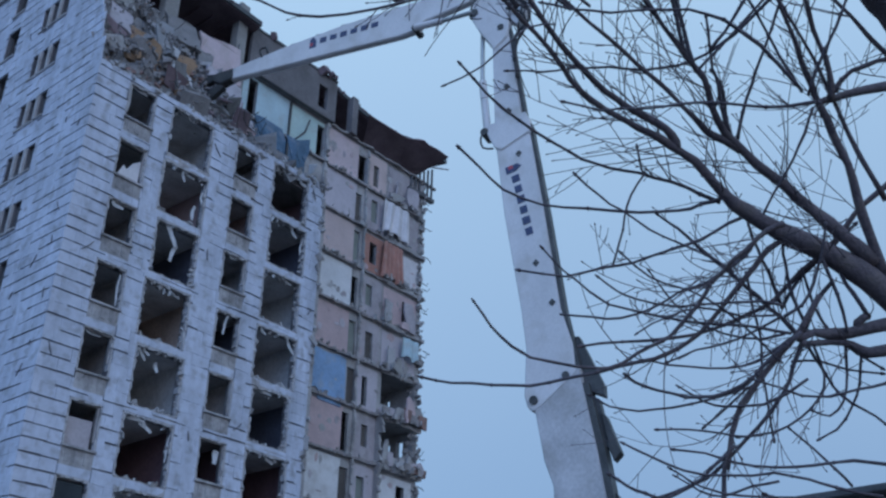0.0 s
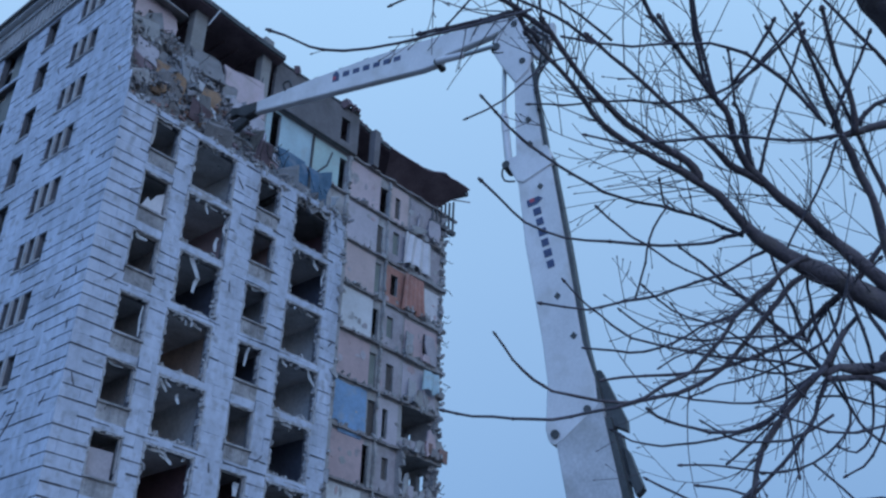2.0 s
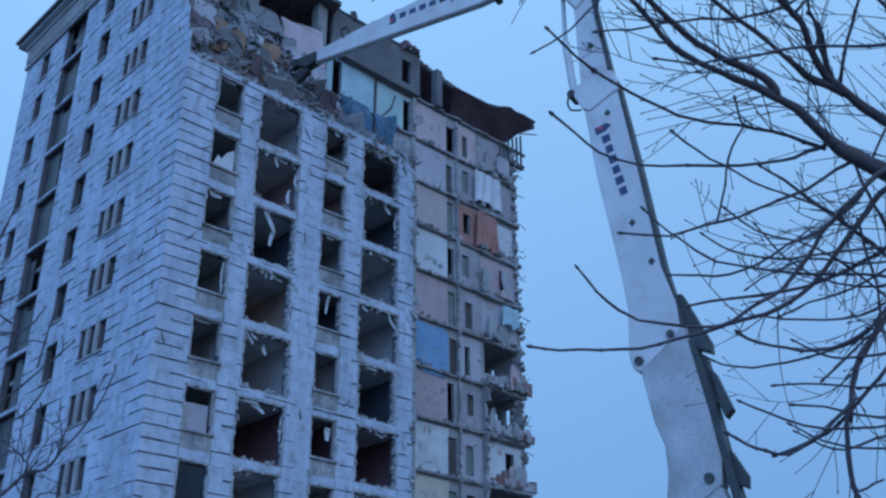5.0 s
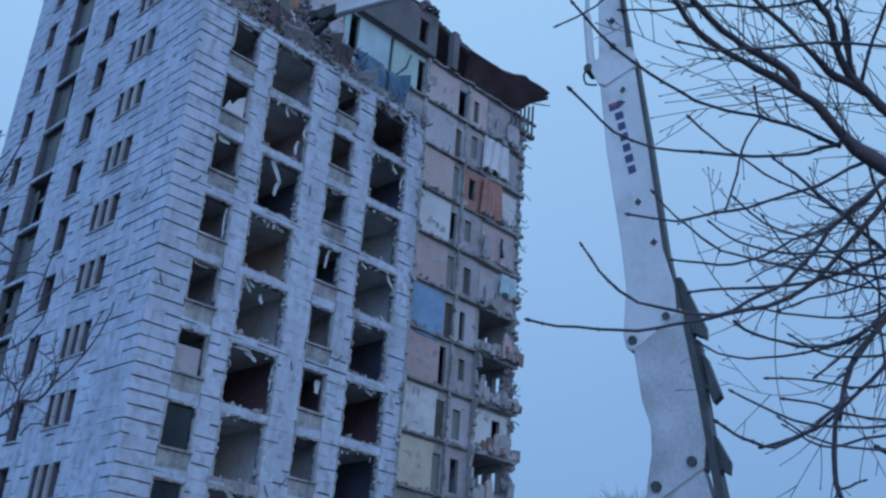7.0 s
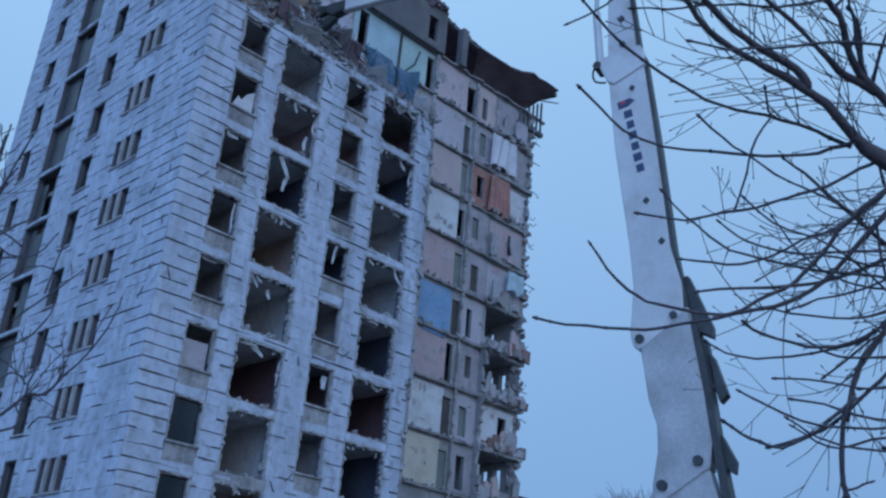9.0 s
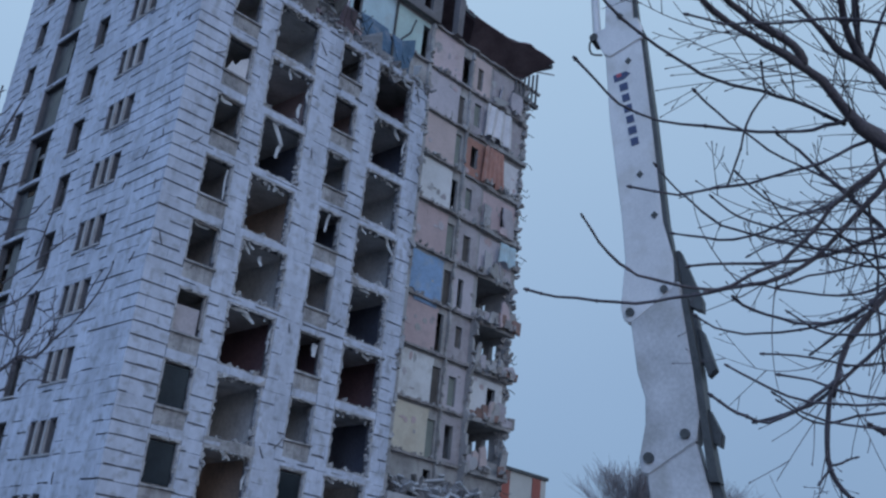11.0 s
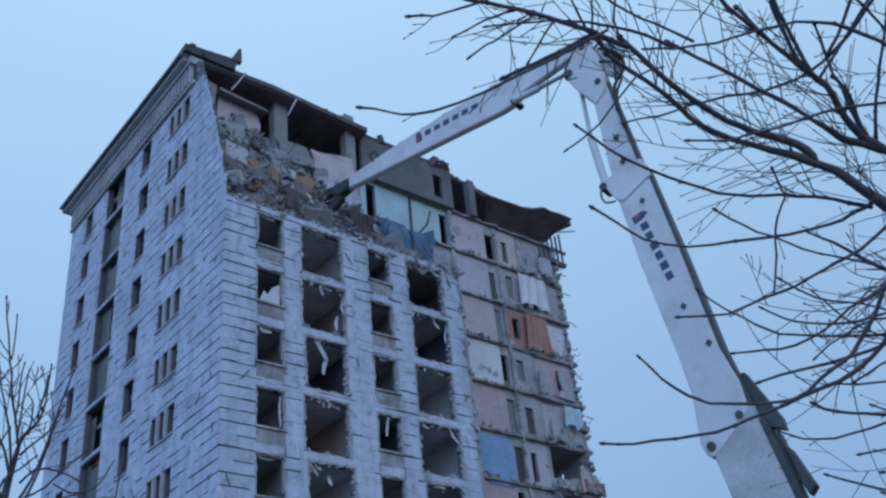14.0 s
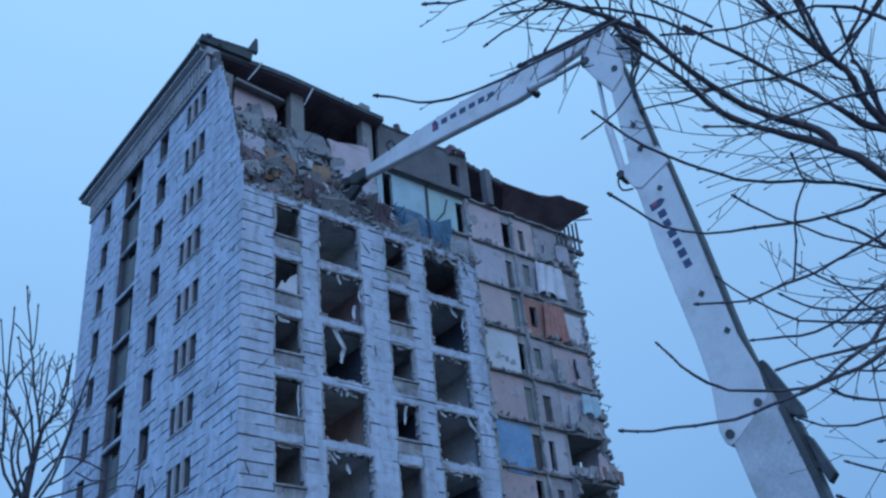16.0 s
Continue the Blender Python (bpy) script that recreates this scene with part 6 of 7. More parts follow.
limb((-10.04, -30.14, 4.64, 0.0167), (-9.98, -30.26, 4.72, 0.0168), (-9.98, -30.37, 4.87, 0.0155), (-10.01, -30.47, 5.06, 0.0141), (-10.07, -30.55, 5.24, 0.0127))
limb((-9.64, -30.16, 4.69, 0.0175), (-9.80, -30.13, 4.92, 0.0174), (-9.91, -30.16, 5.11, 0.0159), (-9.98, -30.19, 5.26, 0.0145))
limb((-9.65, -30.39, 4.99, 0.0235), (-9.67, -30.26, 4.84, 0.0234), (-9.66, -30.14, 4.66, 0.0233))
limb((-9.51, -30.57, 4.72, 0.0234), (-9.63, -30.53, 4.87, 0.0204), (-9.73, -30.50, 4.98, 0.0174), (-9.80, -30.50, 5.09, 0.0174))
limb((-9.90, -30.06, 4.71, 0.0143), (-10.01, -29.86, 4.59, 0.0127), (-10.14, -29.69, 4.50, 0.0126), (-10.28, -29.53, 4.45, 0.0111), (-10.41, -29.36, 4.36, 0.0096))
limb((-9.81, -30.08, 4.56, 0.0143), (-9.94, -29.85, 4.39, 0.0127), (-10.08, -29.68, 4.34, 0.0112), (-10.29, -29.47, 4.33, 0.0110), (-10.52, -29.28, 4.35, 0.0095))
limb((-9.66, -29.99, 4.67, 0.0146), (-9.77, -29.85, 4.63, 0.0131), (-9.99, -29.64, 4.65, 0.0115), (-10.22, -29.48, 4.76, 0.0113), (-10.40, -29.40, 4.90, 0.0098), (-10.56, -29.36, 5.04, 0.0084))
limb((-9.95, -30.03, 4.71, 0.0128), (-10.12, -29.84, 4.70, 0.0112), (-10.35, -29.64, 4.74, 0.0111), (-10.52, -29.45, 4.66, 0.0096), (-10.65, -29.27, 4.53, 0.0081))
limb((-9.61, -29.99, 4.46, 0.0131), (-9.47, -30.15, 4.47, 0.0118), (-9.32, -30.30, 4.41, 0.0119), (-9.15, -30.49, 4.39, 0.0120))
limb((-9.92, -30.44, 5.08, 0.0172), (-9.76, -30.45, 4.84, 0.0158), (-9.62, -30.44, 4.62, 0.0144))
limb((-9.75, -30.23, 5.10, 0.0147), (-9.61, -30.22, 4.87, 0.0147), (-9.42, -30.29, 4.64, 0.0134), (-9.14, -30.50, 4.44, 0.0121))
limb((-9.96, -29.52, 3.72, 0.0265), (-9.92, -29.45, 3.41, 0.0251), (-9.87, -29.43, 3.22, 0.0237), (-9.80, -29.45, 3.07, 0.0224), (-9.71, -29.51, 2.97, 0.0197))
limb((-9.84, -29.44, 3.17, 0.0112), (-9.77, -29.53, 3.22, 0.0098), (-9.73, -29.57, 3.25, 0.0085))
limb((-9.85, -29.42, 3.14, 0.0112), (-9.88, -29.37, 3.06, 0.0098))
limb((-9.67, -30.11, 4.27, 0.0144), (-9.85, -29.82, 4.09, 0.0141), (-10.04, -29.61, 4.07, 0.0126), (-10.16, -29.50, 4.09, 0.0111), (-10.32, -29.40, 4.18, 0.0096))
limb((-9.63, -29.75, 3.43, 0.0285), (-9.67, -29.72, 3.45, 0.0255), (-9.70, -29.69, 3.47, 0.0198))
limb((-9.66, -29.78, 3.57, 0.0142), (-9.78, -29.63, 3.53, 0.0127), (-9.93, -29.45, 3.45, 0.0112), (-10.06, -29.34, 3.49, 0.0097), (-10.20, -29.24, 3.57, 0.0082))
limb((-12.31, -29.51, 6.42, 0.0234), (-12.45, -29.47, 6.45, 0.0245), (-12.60, -29.43, 6.49, 0.0244), (-12.82, -29.36, 6.52, 0.0228), (-13.02, -29.29, 6.54, 0.0213), (-13.22, -29.23, 6.55, 0.0199), (-13.46, -29.15, 6.54, 0.0184), (-13.70, -29.09, 6.54, 0.0169))
limb((-12.34, -29.44, 6.36, 0.0220), (-12.47, -29.42, 6.41, 0.0219), (-12.59, -29.41, 6.47, 0.0218), (-12.66, -29.34, 6.42, 0.0204), (-12.75, -29.25, 6.36, 0.0202), (-12.90, -29.11, 6.28, 0.0188), (-13.05, -28.98, 6.18, 0.0173))
limb((-12.02, -29.68, 6.42, 0.0158), (-12.25, -29.61, 6.49, 0.0157), (-12.45, -29.53, 6.52, 0.0142), (-12.64, -29.45, 6.53, 0.0128), (-12.90, -29.32, 6.51, 0.0114), (-13.07, -29.22, 6.48, 0.0100), (-13.28, -29.11, 6.43, 0.0086))
limb((-11.94, -29.78, 6.46, 0.0146), (-12.21, -29.69, 6.55, 0.0131), (-12.42, -29.63, 6.61, 0.0130), (-12.60, -29.60, 6.67, 0.0116), (-12.70, -29.60, 6.72, 0.0103))
limb((-11.55, -30.08, 6.49, 0.0218), (-11.81, -30.04, 6.64, 0.0202), (-11.96, -30.05, 6.75, 0.0188))
limb((-11.45, -30.22, 6.54, 0.0192), (-11.61, -30.25, 6.70, 0.0178), (-11.69, -30.29, 6.79, 0.0164))
limb((-13.14, -29.25, 6.54, 0.0112), (-13.25, -29.17, 6.49, 0.0111), (-13.36, -29.08, 6.42, 0.0098), (-13.46, -28.99, 6.35, 0.0085))
limb((-12.99, -29.31, 6.54, 0.0113), (-13.15, -29.12, 6.40, 0.0099), (-13.24, -29.04, 6.34, 0.0098), (-13.32, -28.95, 6.26, 0.0085))
limb((-12.86, -29.33, 6.51, 0.0114), (-12.90, -29.22, 6.41, 0.0101), (-12.93, -29.11, 6.29, 0.0087))
limb((-13.32, -29.23, 6.58, 0.0124), (-13.47, -29.11, 6.49, 0.0110), (-13.64, -29.00, 6.42, 0.0109), (-13.77, -28.91, 6.42, 0.0108))
limb((-11.12, -30.27, 6.33, 0.0167), (-11.12, -30.40, 6.44, 0.0167), (-11.13, -30.57, 6.60, 0.0169), (-11.15, -30.66, 6.70, 0.0169))
limb((-12.39, -29.49, 6.44, 0.0117), (-12.48, -29.55, 6.56, 0.0117), (-12.53, -29.64, 6.68, 0.0104))
limb((-12.58, -29.43, 6.48, 0.0115), (-12.63, -29.49, 6.58, 0.0103), (-12.68, -29.56, 6.68, 0.0103))
limb((-12.62, -29.42, 6.49, 0.0115), (-12.74, -29.45, 6.59, 0.0102), (-12.84, -29.49, 6.67, 0.0102))
limb((-12.76, -29.66, 6.22, 0.015), (-12.89, -29.55, 6.12, 0.013), (-13.17, -29.22, 5.97, 0.011), (-13.46, -28.92, 5.81, 0.011), (-13.68, -28.74, 5.75, 0.011), (-13.84, -28.69, 5.74, 0.009), (-13.99, -28.61, 5.77, 0.011))
limb((-11.21, -30.19, 6.13, 0.019), (-11.42, -30.22, 6.39, 0.017), (-11.69, -30.31, 6.73, 0.015), (-11.89, -30.40, 6.95, 0.013))
limb((-11.21, -30.19, 6.13, 0.015), (-11.14, -30.36, 6.30, 0.013), (-11.14, -30.84, 6.64, 0.013), (-11.20, -31.04, 6.77, 0.011))
limb((-8.95, -31.98, 5.90, 0.237), (-9.97, -31.44, 6.66, 0.203), (-10.38, -31.27, 6.97, 0.189), (-10.80, -31.18, 7.27, 0.163))
limb((-12.35, -29.75, 6.03, 0.010), (-12.51, -29.63, 5.96, 0.009), (-12.63, -29.35, 5.71, 0.009), (-12.78, -29.17, 5.56, 0.007))
limb((-8.6, -30.6, -0.2, 0.24), (-8.9, -30.9, 1.6, 0.20), (-9.2, -31.1, 4.0, 0.17), (-9.25, -31.16, 4.6, 0.13), twigs=0.2)
limb((-9.81, -31.29, 6.40, 0.029), (-10.14, -31.15, 6.64, 0.024), (-10.48, -31.02, 6.87, 0.019), (-10.76, -30.88, 7.15, 0.016))
limb((-9.70, -30.91, 5.50, 0.032), (-10.09, -30.84, 5.92, 0.023), (-10.51, -30.82, 6.36, 0.018), (-10.94, -30.76, 6.70, 0.013), (-11.23, -30.71, 7.00, 0.011))
near.done()

slim = Tree("slim_bare_tree", "slim bare tree with upright grey twigs", 5)


slim.thick, slim.fine, slim.dense, slim.bark = 0.012, 0.0055, 2.4, 1.0


def limb(*knots):
    slim.limb(*[(x, y, z, r * 0.66) for x, y, z, r in knots], twigs=0.8, sides=6, reach_out=0.4)


slim.limb((-13.75, -21.39, -0.2, 0.17), (-13.70, -21.34, 2.4, 0.14), (-13.65, -21.24, 5.45, 0.077), twigs=0.2)
limb((-13.65, -21.24, 5.45, 0.0966), (-13.66, -21.36, 5.79, 0.0746), (-13.64, -21.45, 6.02, 0.0571), (-13.64, -21.52, 6.20, 0.0439), (-13.60, -21.59, 6.33, 0.0329), (-13.51, -21.67, 6.45, 0.0263), (-13.49, -21.78, 6.67, 0.0198), (-13.53, -21.94, 7.01, 0.0154))
limb((-13.73, -21.82, 6.04, 0.0299), (-13.80, -21.90, 6.26, 0.0256), (-13.90, -21.98, 6.50, 0.0235), (-13.99, -22.08, 6.78, 0.0213), (-14.07, -22.17, 6.99, 0.0192), (-14.24, -22.39, 7.47, 0.0149))
limb((-14.00, -22.06, 6.92, 0.0172), (-14.02, -22.14, 7.09, 0.0150), (-14.06, -22.27, 7.35, 0.0129))
limb((-13.94, -21.83, 7.08, 0.0154), (-14.04, -21.85, 7.18, 0.0132), (-14.16, -21.88, 7.28, 0.0132))
limb((-14.00, -21.48, 5.96, 0.0304), (-14.07, -21.60, 6.29, 0.0260), (-14.12, -21.71, 6.57, 0.0239), (-14.17, -21.83, 6.85, 0.0195), (-14.26, -22.07, 7.35, 0.0152))
limb((-14.16, -21.88, 6.49, 0.0171), (-14.27, -21.98, 6.76, 0.0150), (-14.39, -22.14, 7.14, 0.0128))
limb((-14.20, -22.07, 6.41, 0.0168), (-14.15, -22.15, 6.55, 0.0147), (-14.07, -22.24, 6.69, 0.0126))
limb((-13.76, -21.80, 5.69, 0.0338), (-13.87, -21.88, 5.96, 0.0296), (-13.99, -21.91, 6.12, 0.0254), (-14.11, -21.94, 6.28, 0.0211), (-14.19, -21.99, 6.44, 0.0169))
limb((-13.70, -21.56, 5.88, 0.0303), (-13.82, -21.69, 6.30, 0.0260), (-13.94, -21.78, 6.58, 0.0217), (-14.03, -21.86, 6.80, 0.0173), (-14.13, -21.97, 7.07, 0.0130))
limb((-13.72, -21.83, 5.38, 0.0334), (-13.60, -21.98, 5.68, 0.0293), (-13.54, -22.13, 5.99, 0.0251), (-13.51, -22.31, 6.38, 0.0209), (-13.47, -22.49, 6.72, 0.0167))
limb((-13.60, -21.49, 6.11, 0.0264), (-13.49, -21.58, 6.25, 0.0220), (-13.38, -21.67, 6.37, 0.0198), (-13.30, -21.81, 6.62, 0.0176))
limb((-13.68, -21.74, 5.32, 0.0295), (-13.58, -21.86, 5.57, 0.0253), (-13.53, -21.96, 5.79, 0.0232), (-13.50, -22.09, 6.08, 0.0189))
limb((-13.53, -21.29, 5.54, 0.0264), (-13.37, -21.36, 5.58, 0.0242), (-13.13, -21.47, 5.67, 0.0220), (-12.93, -21.57, 5.76, 0.0176))
limb((-13.67, -21.83, 5.66, 0.0253), (-13.56, -21.91, 5.80, 0.0232), (-13.35, -21.99, 5.80, 0.0211), (-13.12, -22.03, 5.71, 0.0169))
limb((-13.65, -21.49, 6.24, 0.0220), (-13.70, -21.66, 6.67, 0.0176), (-13.72, -21.80, 6.97, 0.0132))
limb((-13.77, -21.73, 6.36, 0.0217), (-13.82, -21.90, 6.76, 0.0173), (-13.84, -21.98, 6.94, 0.0130))
limb((-13.66, -21.87, 6.19, 0.0192), (-13.68, -21.99, 6.48, 0.0171), (-13.75, -22.02, 6.57, 0.0128))
limb((-13.60, -21.93, 6.32, 0.0193), (-13.61, -22.03, 6.54, 0.0171), (-13.61, -22.14, 6.77, 0.0193))
limb((-13.71, -21.43, 5.44, 0.0432), (-13.86, -21.49, 5.72, 0.0346), (-13.93, -21.55, 5.94, 0.0259), (-13.95, -21.64, 6.16, 0.0216), (-13.96, -21.73, 6.36, 0.0173))
limb((-13.79, -21.48, 5.48, 0.0344), (-13.96, -21.51, 5.70, 0.0301), (-14.05, -21.57, 5.92, 0.0258), (-14.19, -21.62, 6.13, 0.0215))
limb((-13.78, -21.72, 5.47, 0.0296), (-13.92, -21.78, 5.74, 0.0253), (-13.95, -21.86, 5.96, 0.0211), (-13.90, -21.97, 6.18, 0.0169))
limb((-13.91, -21.73, 5.33, 0.0294), (-13.85, -21.86, 5.66, 0.0252), (-13.72, -21.95, 5.77, 0.0210), (-13.61, -22.03, 5.89, 0.0168))
limb((-13.54, -21.66, 5.58, 0.0257), (-13.37, -21.76, 5.70, 0.0214), (-13.20, -21.91, 5.93, 0.0171), (-13.06, -22.01, 6.05, 0.0128))
limb((-12.81, -21.61, 3.90, 0.0380), (-12.71, -21.67, 3.99, 0.0359), (-12.62, -21.74, 4.13, 0.0338), (-12.54, -21.79, 4.23, 0.0296), (-12.39, -21.86, 4.26, 0.0253), (-12.29, -21.96, 4.47, 0.0232), (-12.19, -22.05, 4.64, 0.0211), (-12.11, -22.14, 4.82, 0.0190), (-12.06, -22.23, 5.02, 0.0169), (-12.02, -22.31, 5.22, 0.0148), (-12.02, -22.37, 5.37, 0.0127))
limb((-12.65, -22.00, 4.15, 0.0248), (-12.67, -22.03, 4.28, 0.0227), (-12.65, -22.09, 4.49, 0.0207), (-12.67, -22.14, 4.69, 0.0165), (-12.69, -22.18, 4.84, 0.0145))
limb((-12.97, -22.25, 3.67, 0.0239), (-12.82, -22.33, 3.74, 0.0219), (-12.80, -22.36, 3.85, 0.0199), (-12.81, -22.39, 4.01, 0.0199))
limb((-12.48, -21.83, 3.87, 0.0168), (-12.41, -21.89, 4.00, 0.0168), (-12.25, -21.96, 4.01, 0.0126))
limb((-12.97, -21.90, 4.60, 0.0208), (-12.82, -21.99, 4.72, 0.0187), (-12.72, -22.08, 4.88, 0.0187), (-12.67, -22.16, 5.04, 0.0167), (-12.67, -22.21, 5.19, 0.0146))
limb((-12.94, -21.85, 4.92, 0.0190), (-12.85, -21.92, 5.05, 0.0190), (-12.74, -22.02, 5.21, 0.0169), (-12.61, -22.14, 5.39, 0.0169), (-12.49, -22.26, 5.57, 0.0126))
limb((-12.94, -22.55, 5.09, 0.0160), (-12.94, -22.63, 5.33, 0.0160), (-12.95, -22.72, 5.56, 0.0140), (-12.96, -22.81, 5.79, 0.0120))
limb((-12.65, -21.93, 4.29, 0.0188), (-12.76, -21.91, 4.39, 0.0167), (-12.90, -21.88, 4.48, 0.0167), (-13.02, -21.85, 4.52, 0.0167))
limb((-13.57, -22.56, 5.43, 0.0199), (-13.41, -22.58, 5.36, 0.0159), (-13.24, -22.65, 5.37, 0.0159), (-13.13, -22.74, 5.49, 0.0139), (-13.08, -22.82, 5.64, 0.0119))
limb((-13.28, -22.05, 5.21, 0.0186), (-13.15, -22.15, 5.36, 0.0166), (-13.00, -22.24, 5.46, 0.0145), (-12.84, -22.30, 5.47, 0.0124))
limb((-13.05, -22.15, 4.16, 0.0202), (-12.95, -22.23, 4.29, 0.0182), (-12.81, -22.28, 4.27, 0.0161), (-12.77, -22.32, 4.39, 0.0121))
limb((-12.35, -22.62, 4.64, 0.0141), (-12.36, -22.67, 4.82, 0.0121), (-12.32, -22.78, 5.09, 0.0121))
slim.done()


def far_tree(x, y, h, w, seed):
    """A distant bare crown: trunk, forking limbs and a haze of fine twigs."""
    r = random.Random(seed)
    root = thing("far_bare_tree", "distant bare tree with a hazy twig crown", "tree", "far trees")
    s = Shape().tube([(x, y, -0.2), (x, y, h * 0.4), (x, y, h * 0.8)], [0.22, 0.16, 0.05], 7)
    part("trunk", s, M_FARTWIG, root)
    s = Shape()
    for i in range(260):
        z = h * r.uniform(0.35, 0.85)
        p = Vector((x, y, z))
        d = Vector((r.uniform(-1, 1), r.uniform(-1, 1), r.uniform(0.5, 1.6))).normalized() * r.uniform(0.15, 0.36) * h * w
        q = p + d + Vector((0, 0, 0.04 * h))
        if q.z > h:
            q.z = h - r.uniform(0, 0.5)
        s.tube([p, (p + q) / 2 + Vector((0, 0, -0.2)), q], [0.026, 0.018, 0.009], 4)
        for j in range(8):
            e = q + Vector((r.uniform(-0.7, 0.7), r.uniform(-0.7, 0.7), r.uniform(0.1, 0.9)))
            s.tube([p.lerp(q, r.uniform(0.4, 1)), e], [0.011, 0.006], 3)
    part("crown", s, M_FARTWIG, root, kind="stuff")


far_tree(32.0, 0.2, 12.4, 0.9, 1)
far_tree(34.4, -3.2, 11.6, 0.9, 2)
far_tree(37.8, 1.4, 12.2, 1.0, 3)
for i in range(9):
    far_tree(46 + 3 * math.sin(i * 2.3), 8.5 - 5.2 * i, 11.9 + 0.9 * math.sin(i * 1.7), 0.9, 10 + i)

# ---- houses beyond ----
house = thing("grey_house", "grey rendered house with a dark shallow roof", "house")
part("wall", Shape().box((21.2, -38, -0.2), (36, -19.6, 10.9)), M_HOUSE, house, bevel=0.03)
part("roof", Shape().hexa([(20.3, -39, 10.9), (37, -39, 10.9), (37, -18.8, 10.9), (20.3, -18.8, 10.9), (20.3, -39, 11.15), (37, -39, 11.15), (37, -18.8, 11.15), (20.3, -18.8, 11.15)]), M_SLATE, house, "dark roof slab", bevel=0.03)
part("roof_top", Shape().hexa([(20.8, -38.6, 11.15), (36.6, -38.6, 11.15), (36.6, -19.2, 11.15), (20.8, -19.2, 11.15), (26, -34, 12.6), (31, -34, 12.6), (31, -23, 12.6), (26, -23, 12.6)]), M_SLATE, house)
for y in (-36, -33, -30, -27, -24, -21.8):
    for z in (1.2, 4.4, 7.6):
        w = part("window", Shape().box((21.12, y, z), (21.25, y + 1.2, z + 1.5)), M_FRAME, house)
        part("pane", Shape().box((21.1, y + 0.1, z + 0.1), (21.116, y + 1.1, z + 1.4)), M_GLASS, w)
block = thing("far_apartment_block", "distant apartment block with red and pale cladding", "building")
part("wall", Shape().box((58, 38, -0.2), (72, 56, 21.0)), M_PALEPANEL, block)
part("roof", Shape().box((57.8, 37.8, 21.0), (72.2, 56.2, 21.35)), M_SLATE, block)
for x in (59.5, 64.4, 69.6):
    part("red_panel", Shape().box((x, 37.9, 0), (x + 1.4, 37.99, 20.9)), M_REDPANEL, block)
    for k in range(6):
        w = part("window", Shape().box((x + 1.9, 37.93, 2.0 + 2.9 * k), (x + 3.3, 37.996, 3.5 + 2.9 * k)), M_FRAME, block)
        part("pane", Shape().box((x + 2.0, 37.91, 2.1 + 2.9 * k), (x + 3.2, 37.928, 3.4 + 2.9 * k)), M_GLASS, w)

# ---- facing stones: courses of pale slabs with open joints ----
unit = Shape().box((0, 0, 0), (1, 1, 1)).mesh("stone_panel", M_STONE)
COURSE = 0.5117
stone_rng = random.Random(21)


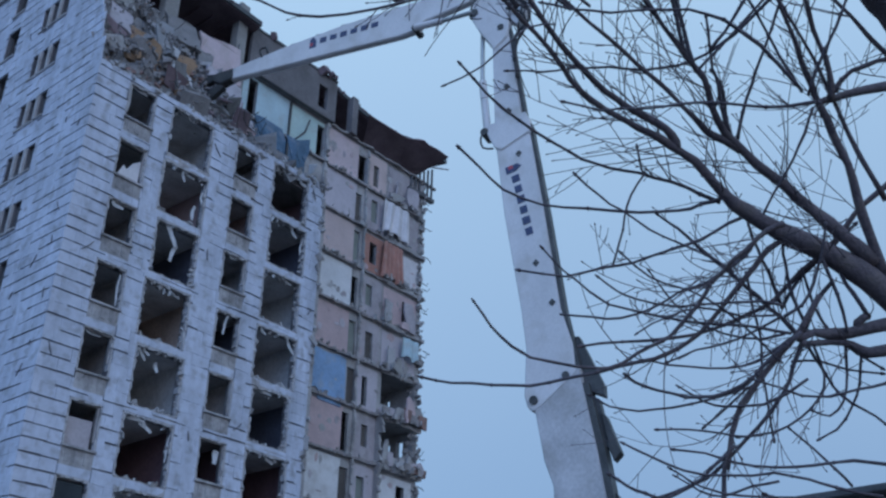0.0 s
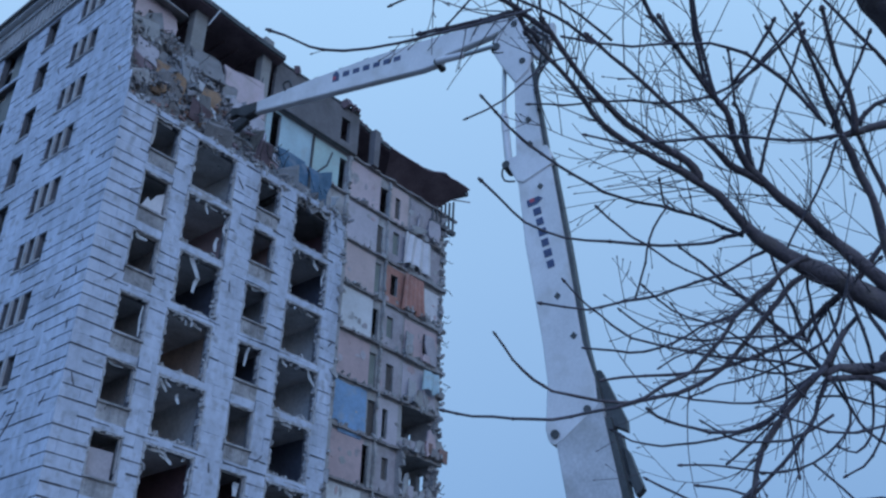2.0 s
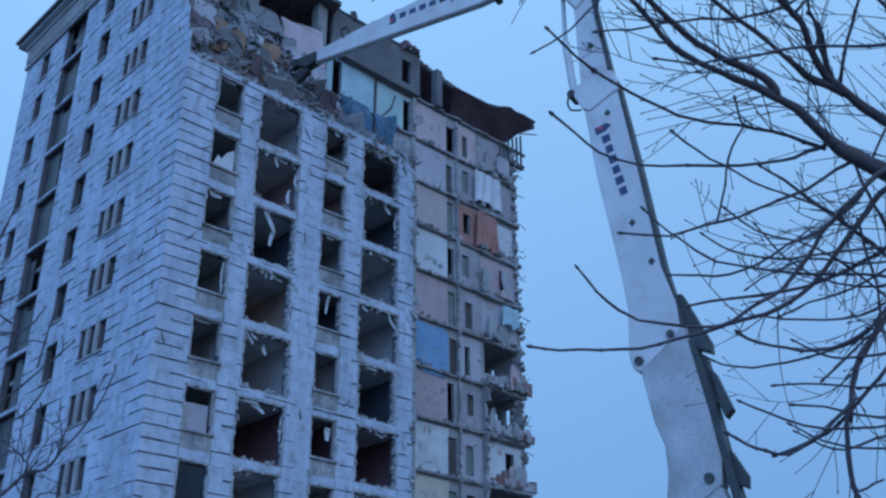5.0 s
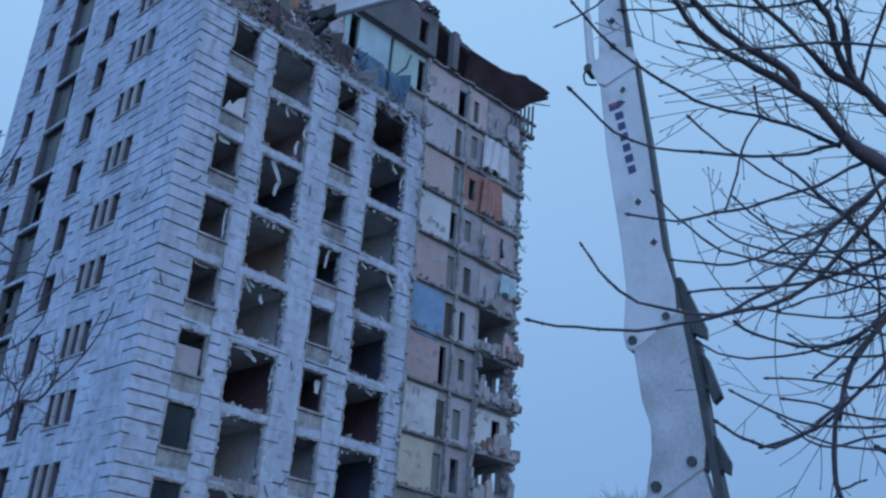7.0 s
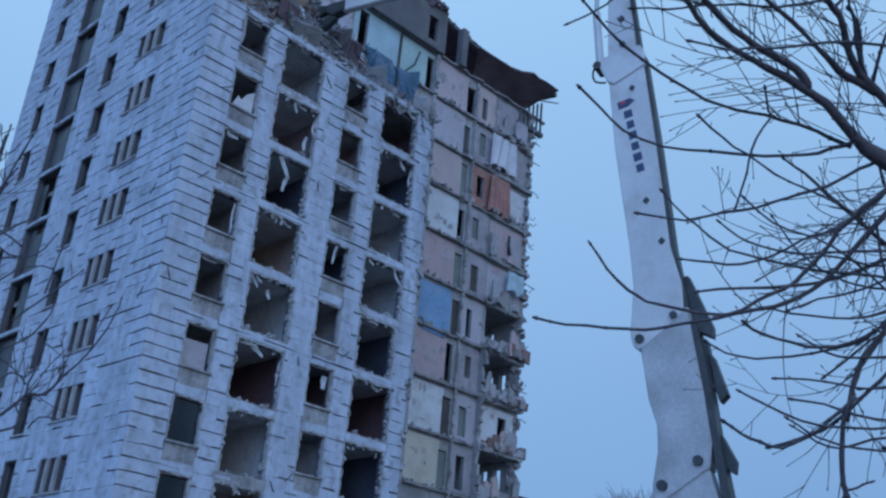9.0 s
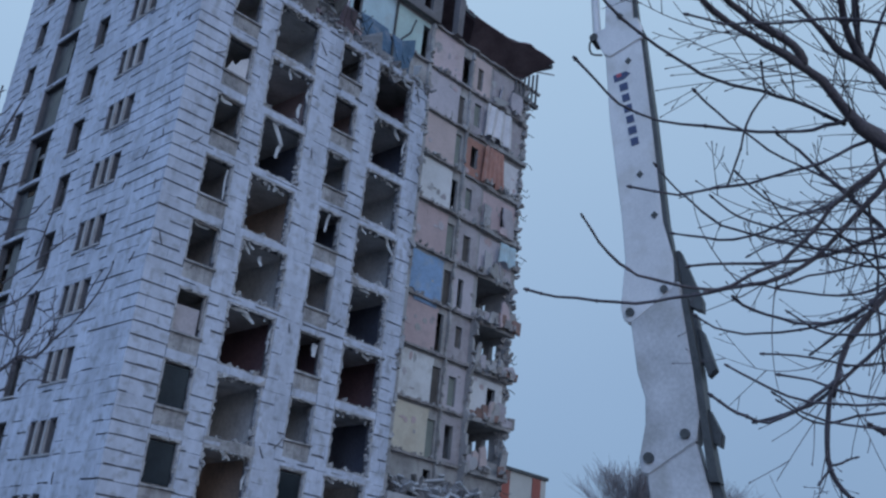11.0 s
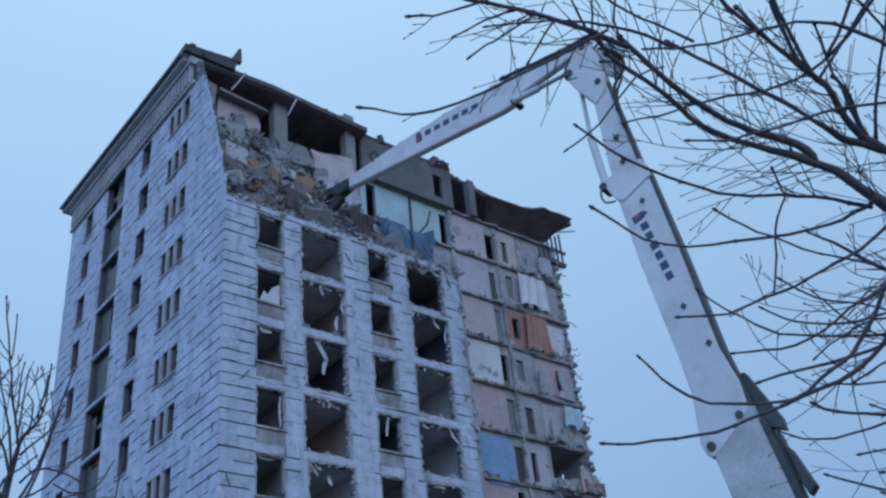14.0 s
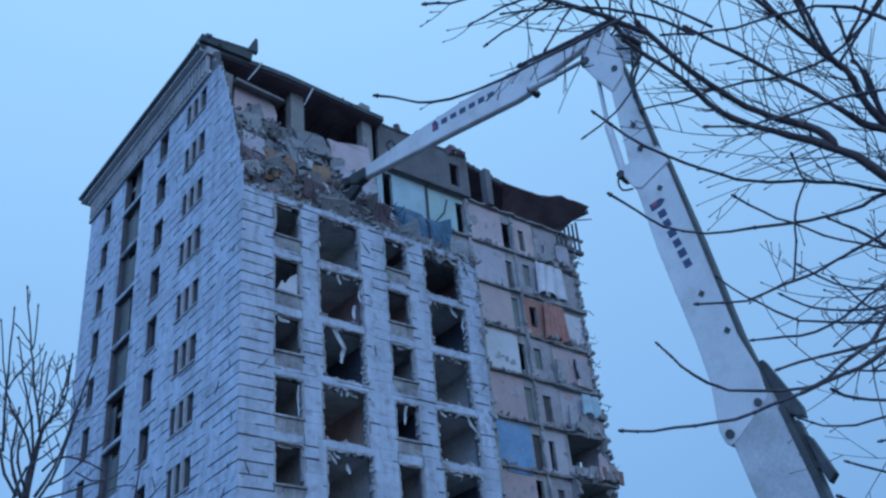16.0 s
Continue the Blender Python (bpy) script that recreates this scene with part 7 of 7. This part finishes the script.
def face(place, u0, u1, v0, v1, holes, keep, parent, torn=None):
    """Lays courses over a facade; slabs for which keep(u, v) holds are pieces of their own, the rest one mesh."""
    r, rest, v, odd = stone_rng, Shape(), v0, 0
    while v < v1 - 0.05:
        u = u0 - (odd % 2) * 0.4
        odd += 1
        while u < u1:
            w = r.uniform(0.55, 1.0)
            a, c = max(u, u0), min(u + w, u1)
            u += w
            open_joint = r.random() < (JOINTS + 0.3 * (a < 1.3) + 0.08 * (a < 2.6)) * (1.0 if v > 11.5 or place is on_front else 0.3) * (0.25 if place is on_front and 5.9 < a < 7.3 else 1.0)
            gap = r.uniform(0.045, 0.082) if open_joint else 0.003
            rect = (a + 0.0015, v + gap, c - 0.0015, min(v + COURSE, v1))
            if c - a < 0.08:
                continue
            if torn:
                a = max(a, torn(v) + r.uniform(-0.12, 0.12))
                rect = (a + 0.004, *rect[1:])
                if c - a < 0.08:
                    continue
            off = r.uniform(-0.012, 0.008)
            for q in cut(rect, [h for h in holes if h[0] < rect[2] and h[2] > rect[0] and h[1] < rect[3] and h[3] > rect[1]]):
                if q[2] - q[0] < 0.05 or q[3] - q[1] < 0.05:
                    continue
                if keep(q[0], q[1]):
                    ob = new("stone_panel", unit)
                    ob.parent = parent
                    if place is on_front:
                        ob.location, ob.scale = (q[0], -off, q[1]), (q[2] - q[0], 0.06 + off, q[3] - q[1])
                    else:
                        ob.location, ob.scale = (-off, q[0], q[1]), (0.06 + off, q[2] - q[0], q[3] - q[1])
                    tip = r.uniform(-0.018, 0.018)
                    ob.rotation_euler = (0, tip, 0) if place is on_front else (tip, 0, 0)
                else:
                    n = len(rest.v)
                    plate(rest, place, q, -0.06, off)
                    for i in range(n, n + 8):      # worn, uneven slabs
                        x, y, z = rest.v[i]
                        rest.v[i] = (x, y, z + r.uniform(-0.022, 0.022))
        v += COURSE
    part("stone_facing", rest, M_STONE, parent, "pale facing slabs with dark open joints", kind="stuff")


front_clear = [(a - 0.06, b - 0.05, c + 0.06, d + 0.05) for a, b, c, d in front_holes] + [(a - 0.02, b - 0.72, c + 0.02, b) for _, (a, b, c, d) in front_windows]
side_clear = [(a - 0.05, b - 0.05, c + 0.05, d + 0.05) for a, b, c, d in side_holes]
face(on_front, 0.0, CUT, -0.407, FRONT_TOP, front_clear, lambda u, v: u < 3.9 and 9.0 < v < 28.0, front_wall)
face(on_left, 0.0, DEEP, -0.407, 37.1, side_clear, lambda u, v: u < 2.6 and 10.0 < v < 28.0, side_wall, lambda v: 0.05 + 3.3 * (max(0.0, v - FRONT_TOP) / 10.5) ** 1.25 if v > FRONT_TOP - 0.2 else 0.0)

for i in range(46):            # short cracks and hanging rods on the stone
    r = stone_rng
    u, v, w, d = r.uniform(0.2, CUT - 0.3), r.uniform(6, 27), r.uniform(0.2, 0.55), r.uniform(-0.5, 0.5)
    if any(h[0] - 0.5 < u < h[2] + 0.5 and h[1] - 0.3 < v < h[3] + 0.5 for h in front_holes):
        continue
    part("scar", Shape().tube([(u, -0.02, v), (u + d * 0.6, -0.03, v + w * 0.5), (u + d, -0.02, v + w)], [0.022, 0.026, 0.016], 4), M_MORTAR, front_wall, "dark crack in the stone")
for i in range(60):
    r = stone_rng
    u, v, w, d = r.uniform(0.2, DEEP - 0.5), r.uniform(6, 36), r.uniform(0.2, 0.5), r.uniform(-0.4, 0.4)
    if v > FRONT_TOP - 0.5 and u < 4 or any(h[0] - 0.5 < u < h[2] + 0.5 and h[1] - 0.3 < v < h[3] + 0.5 for h in side_holes):
        continue
    part("scar", Shape().tube([(-0.02, u, v), (-0.03, u + d * 0.6, v + w * 0.5), (-0.02, u + d, v + w)], [0.02, 0.024, 0.016], 4), M_MORTAR, side_wall, "dark crack in the stone")
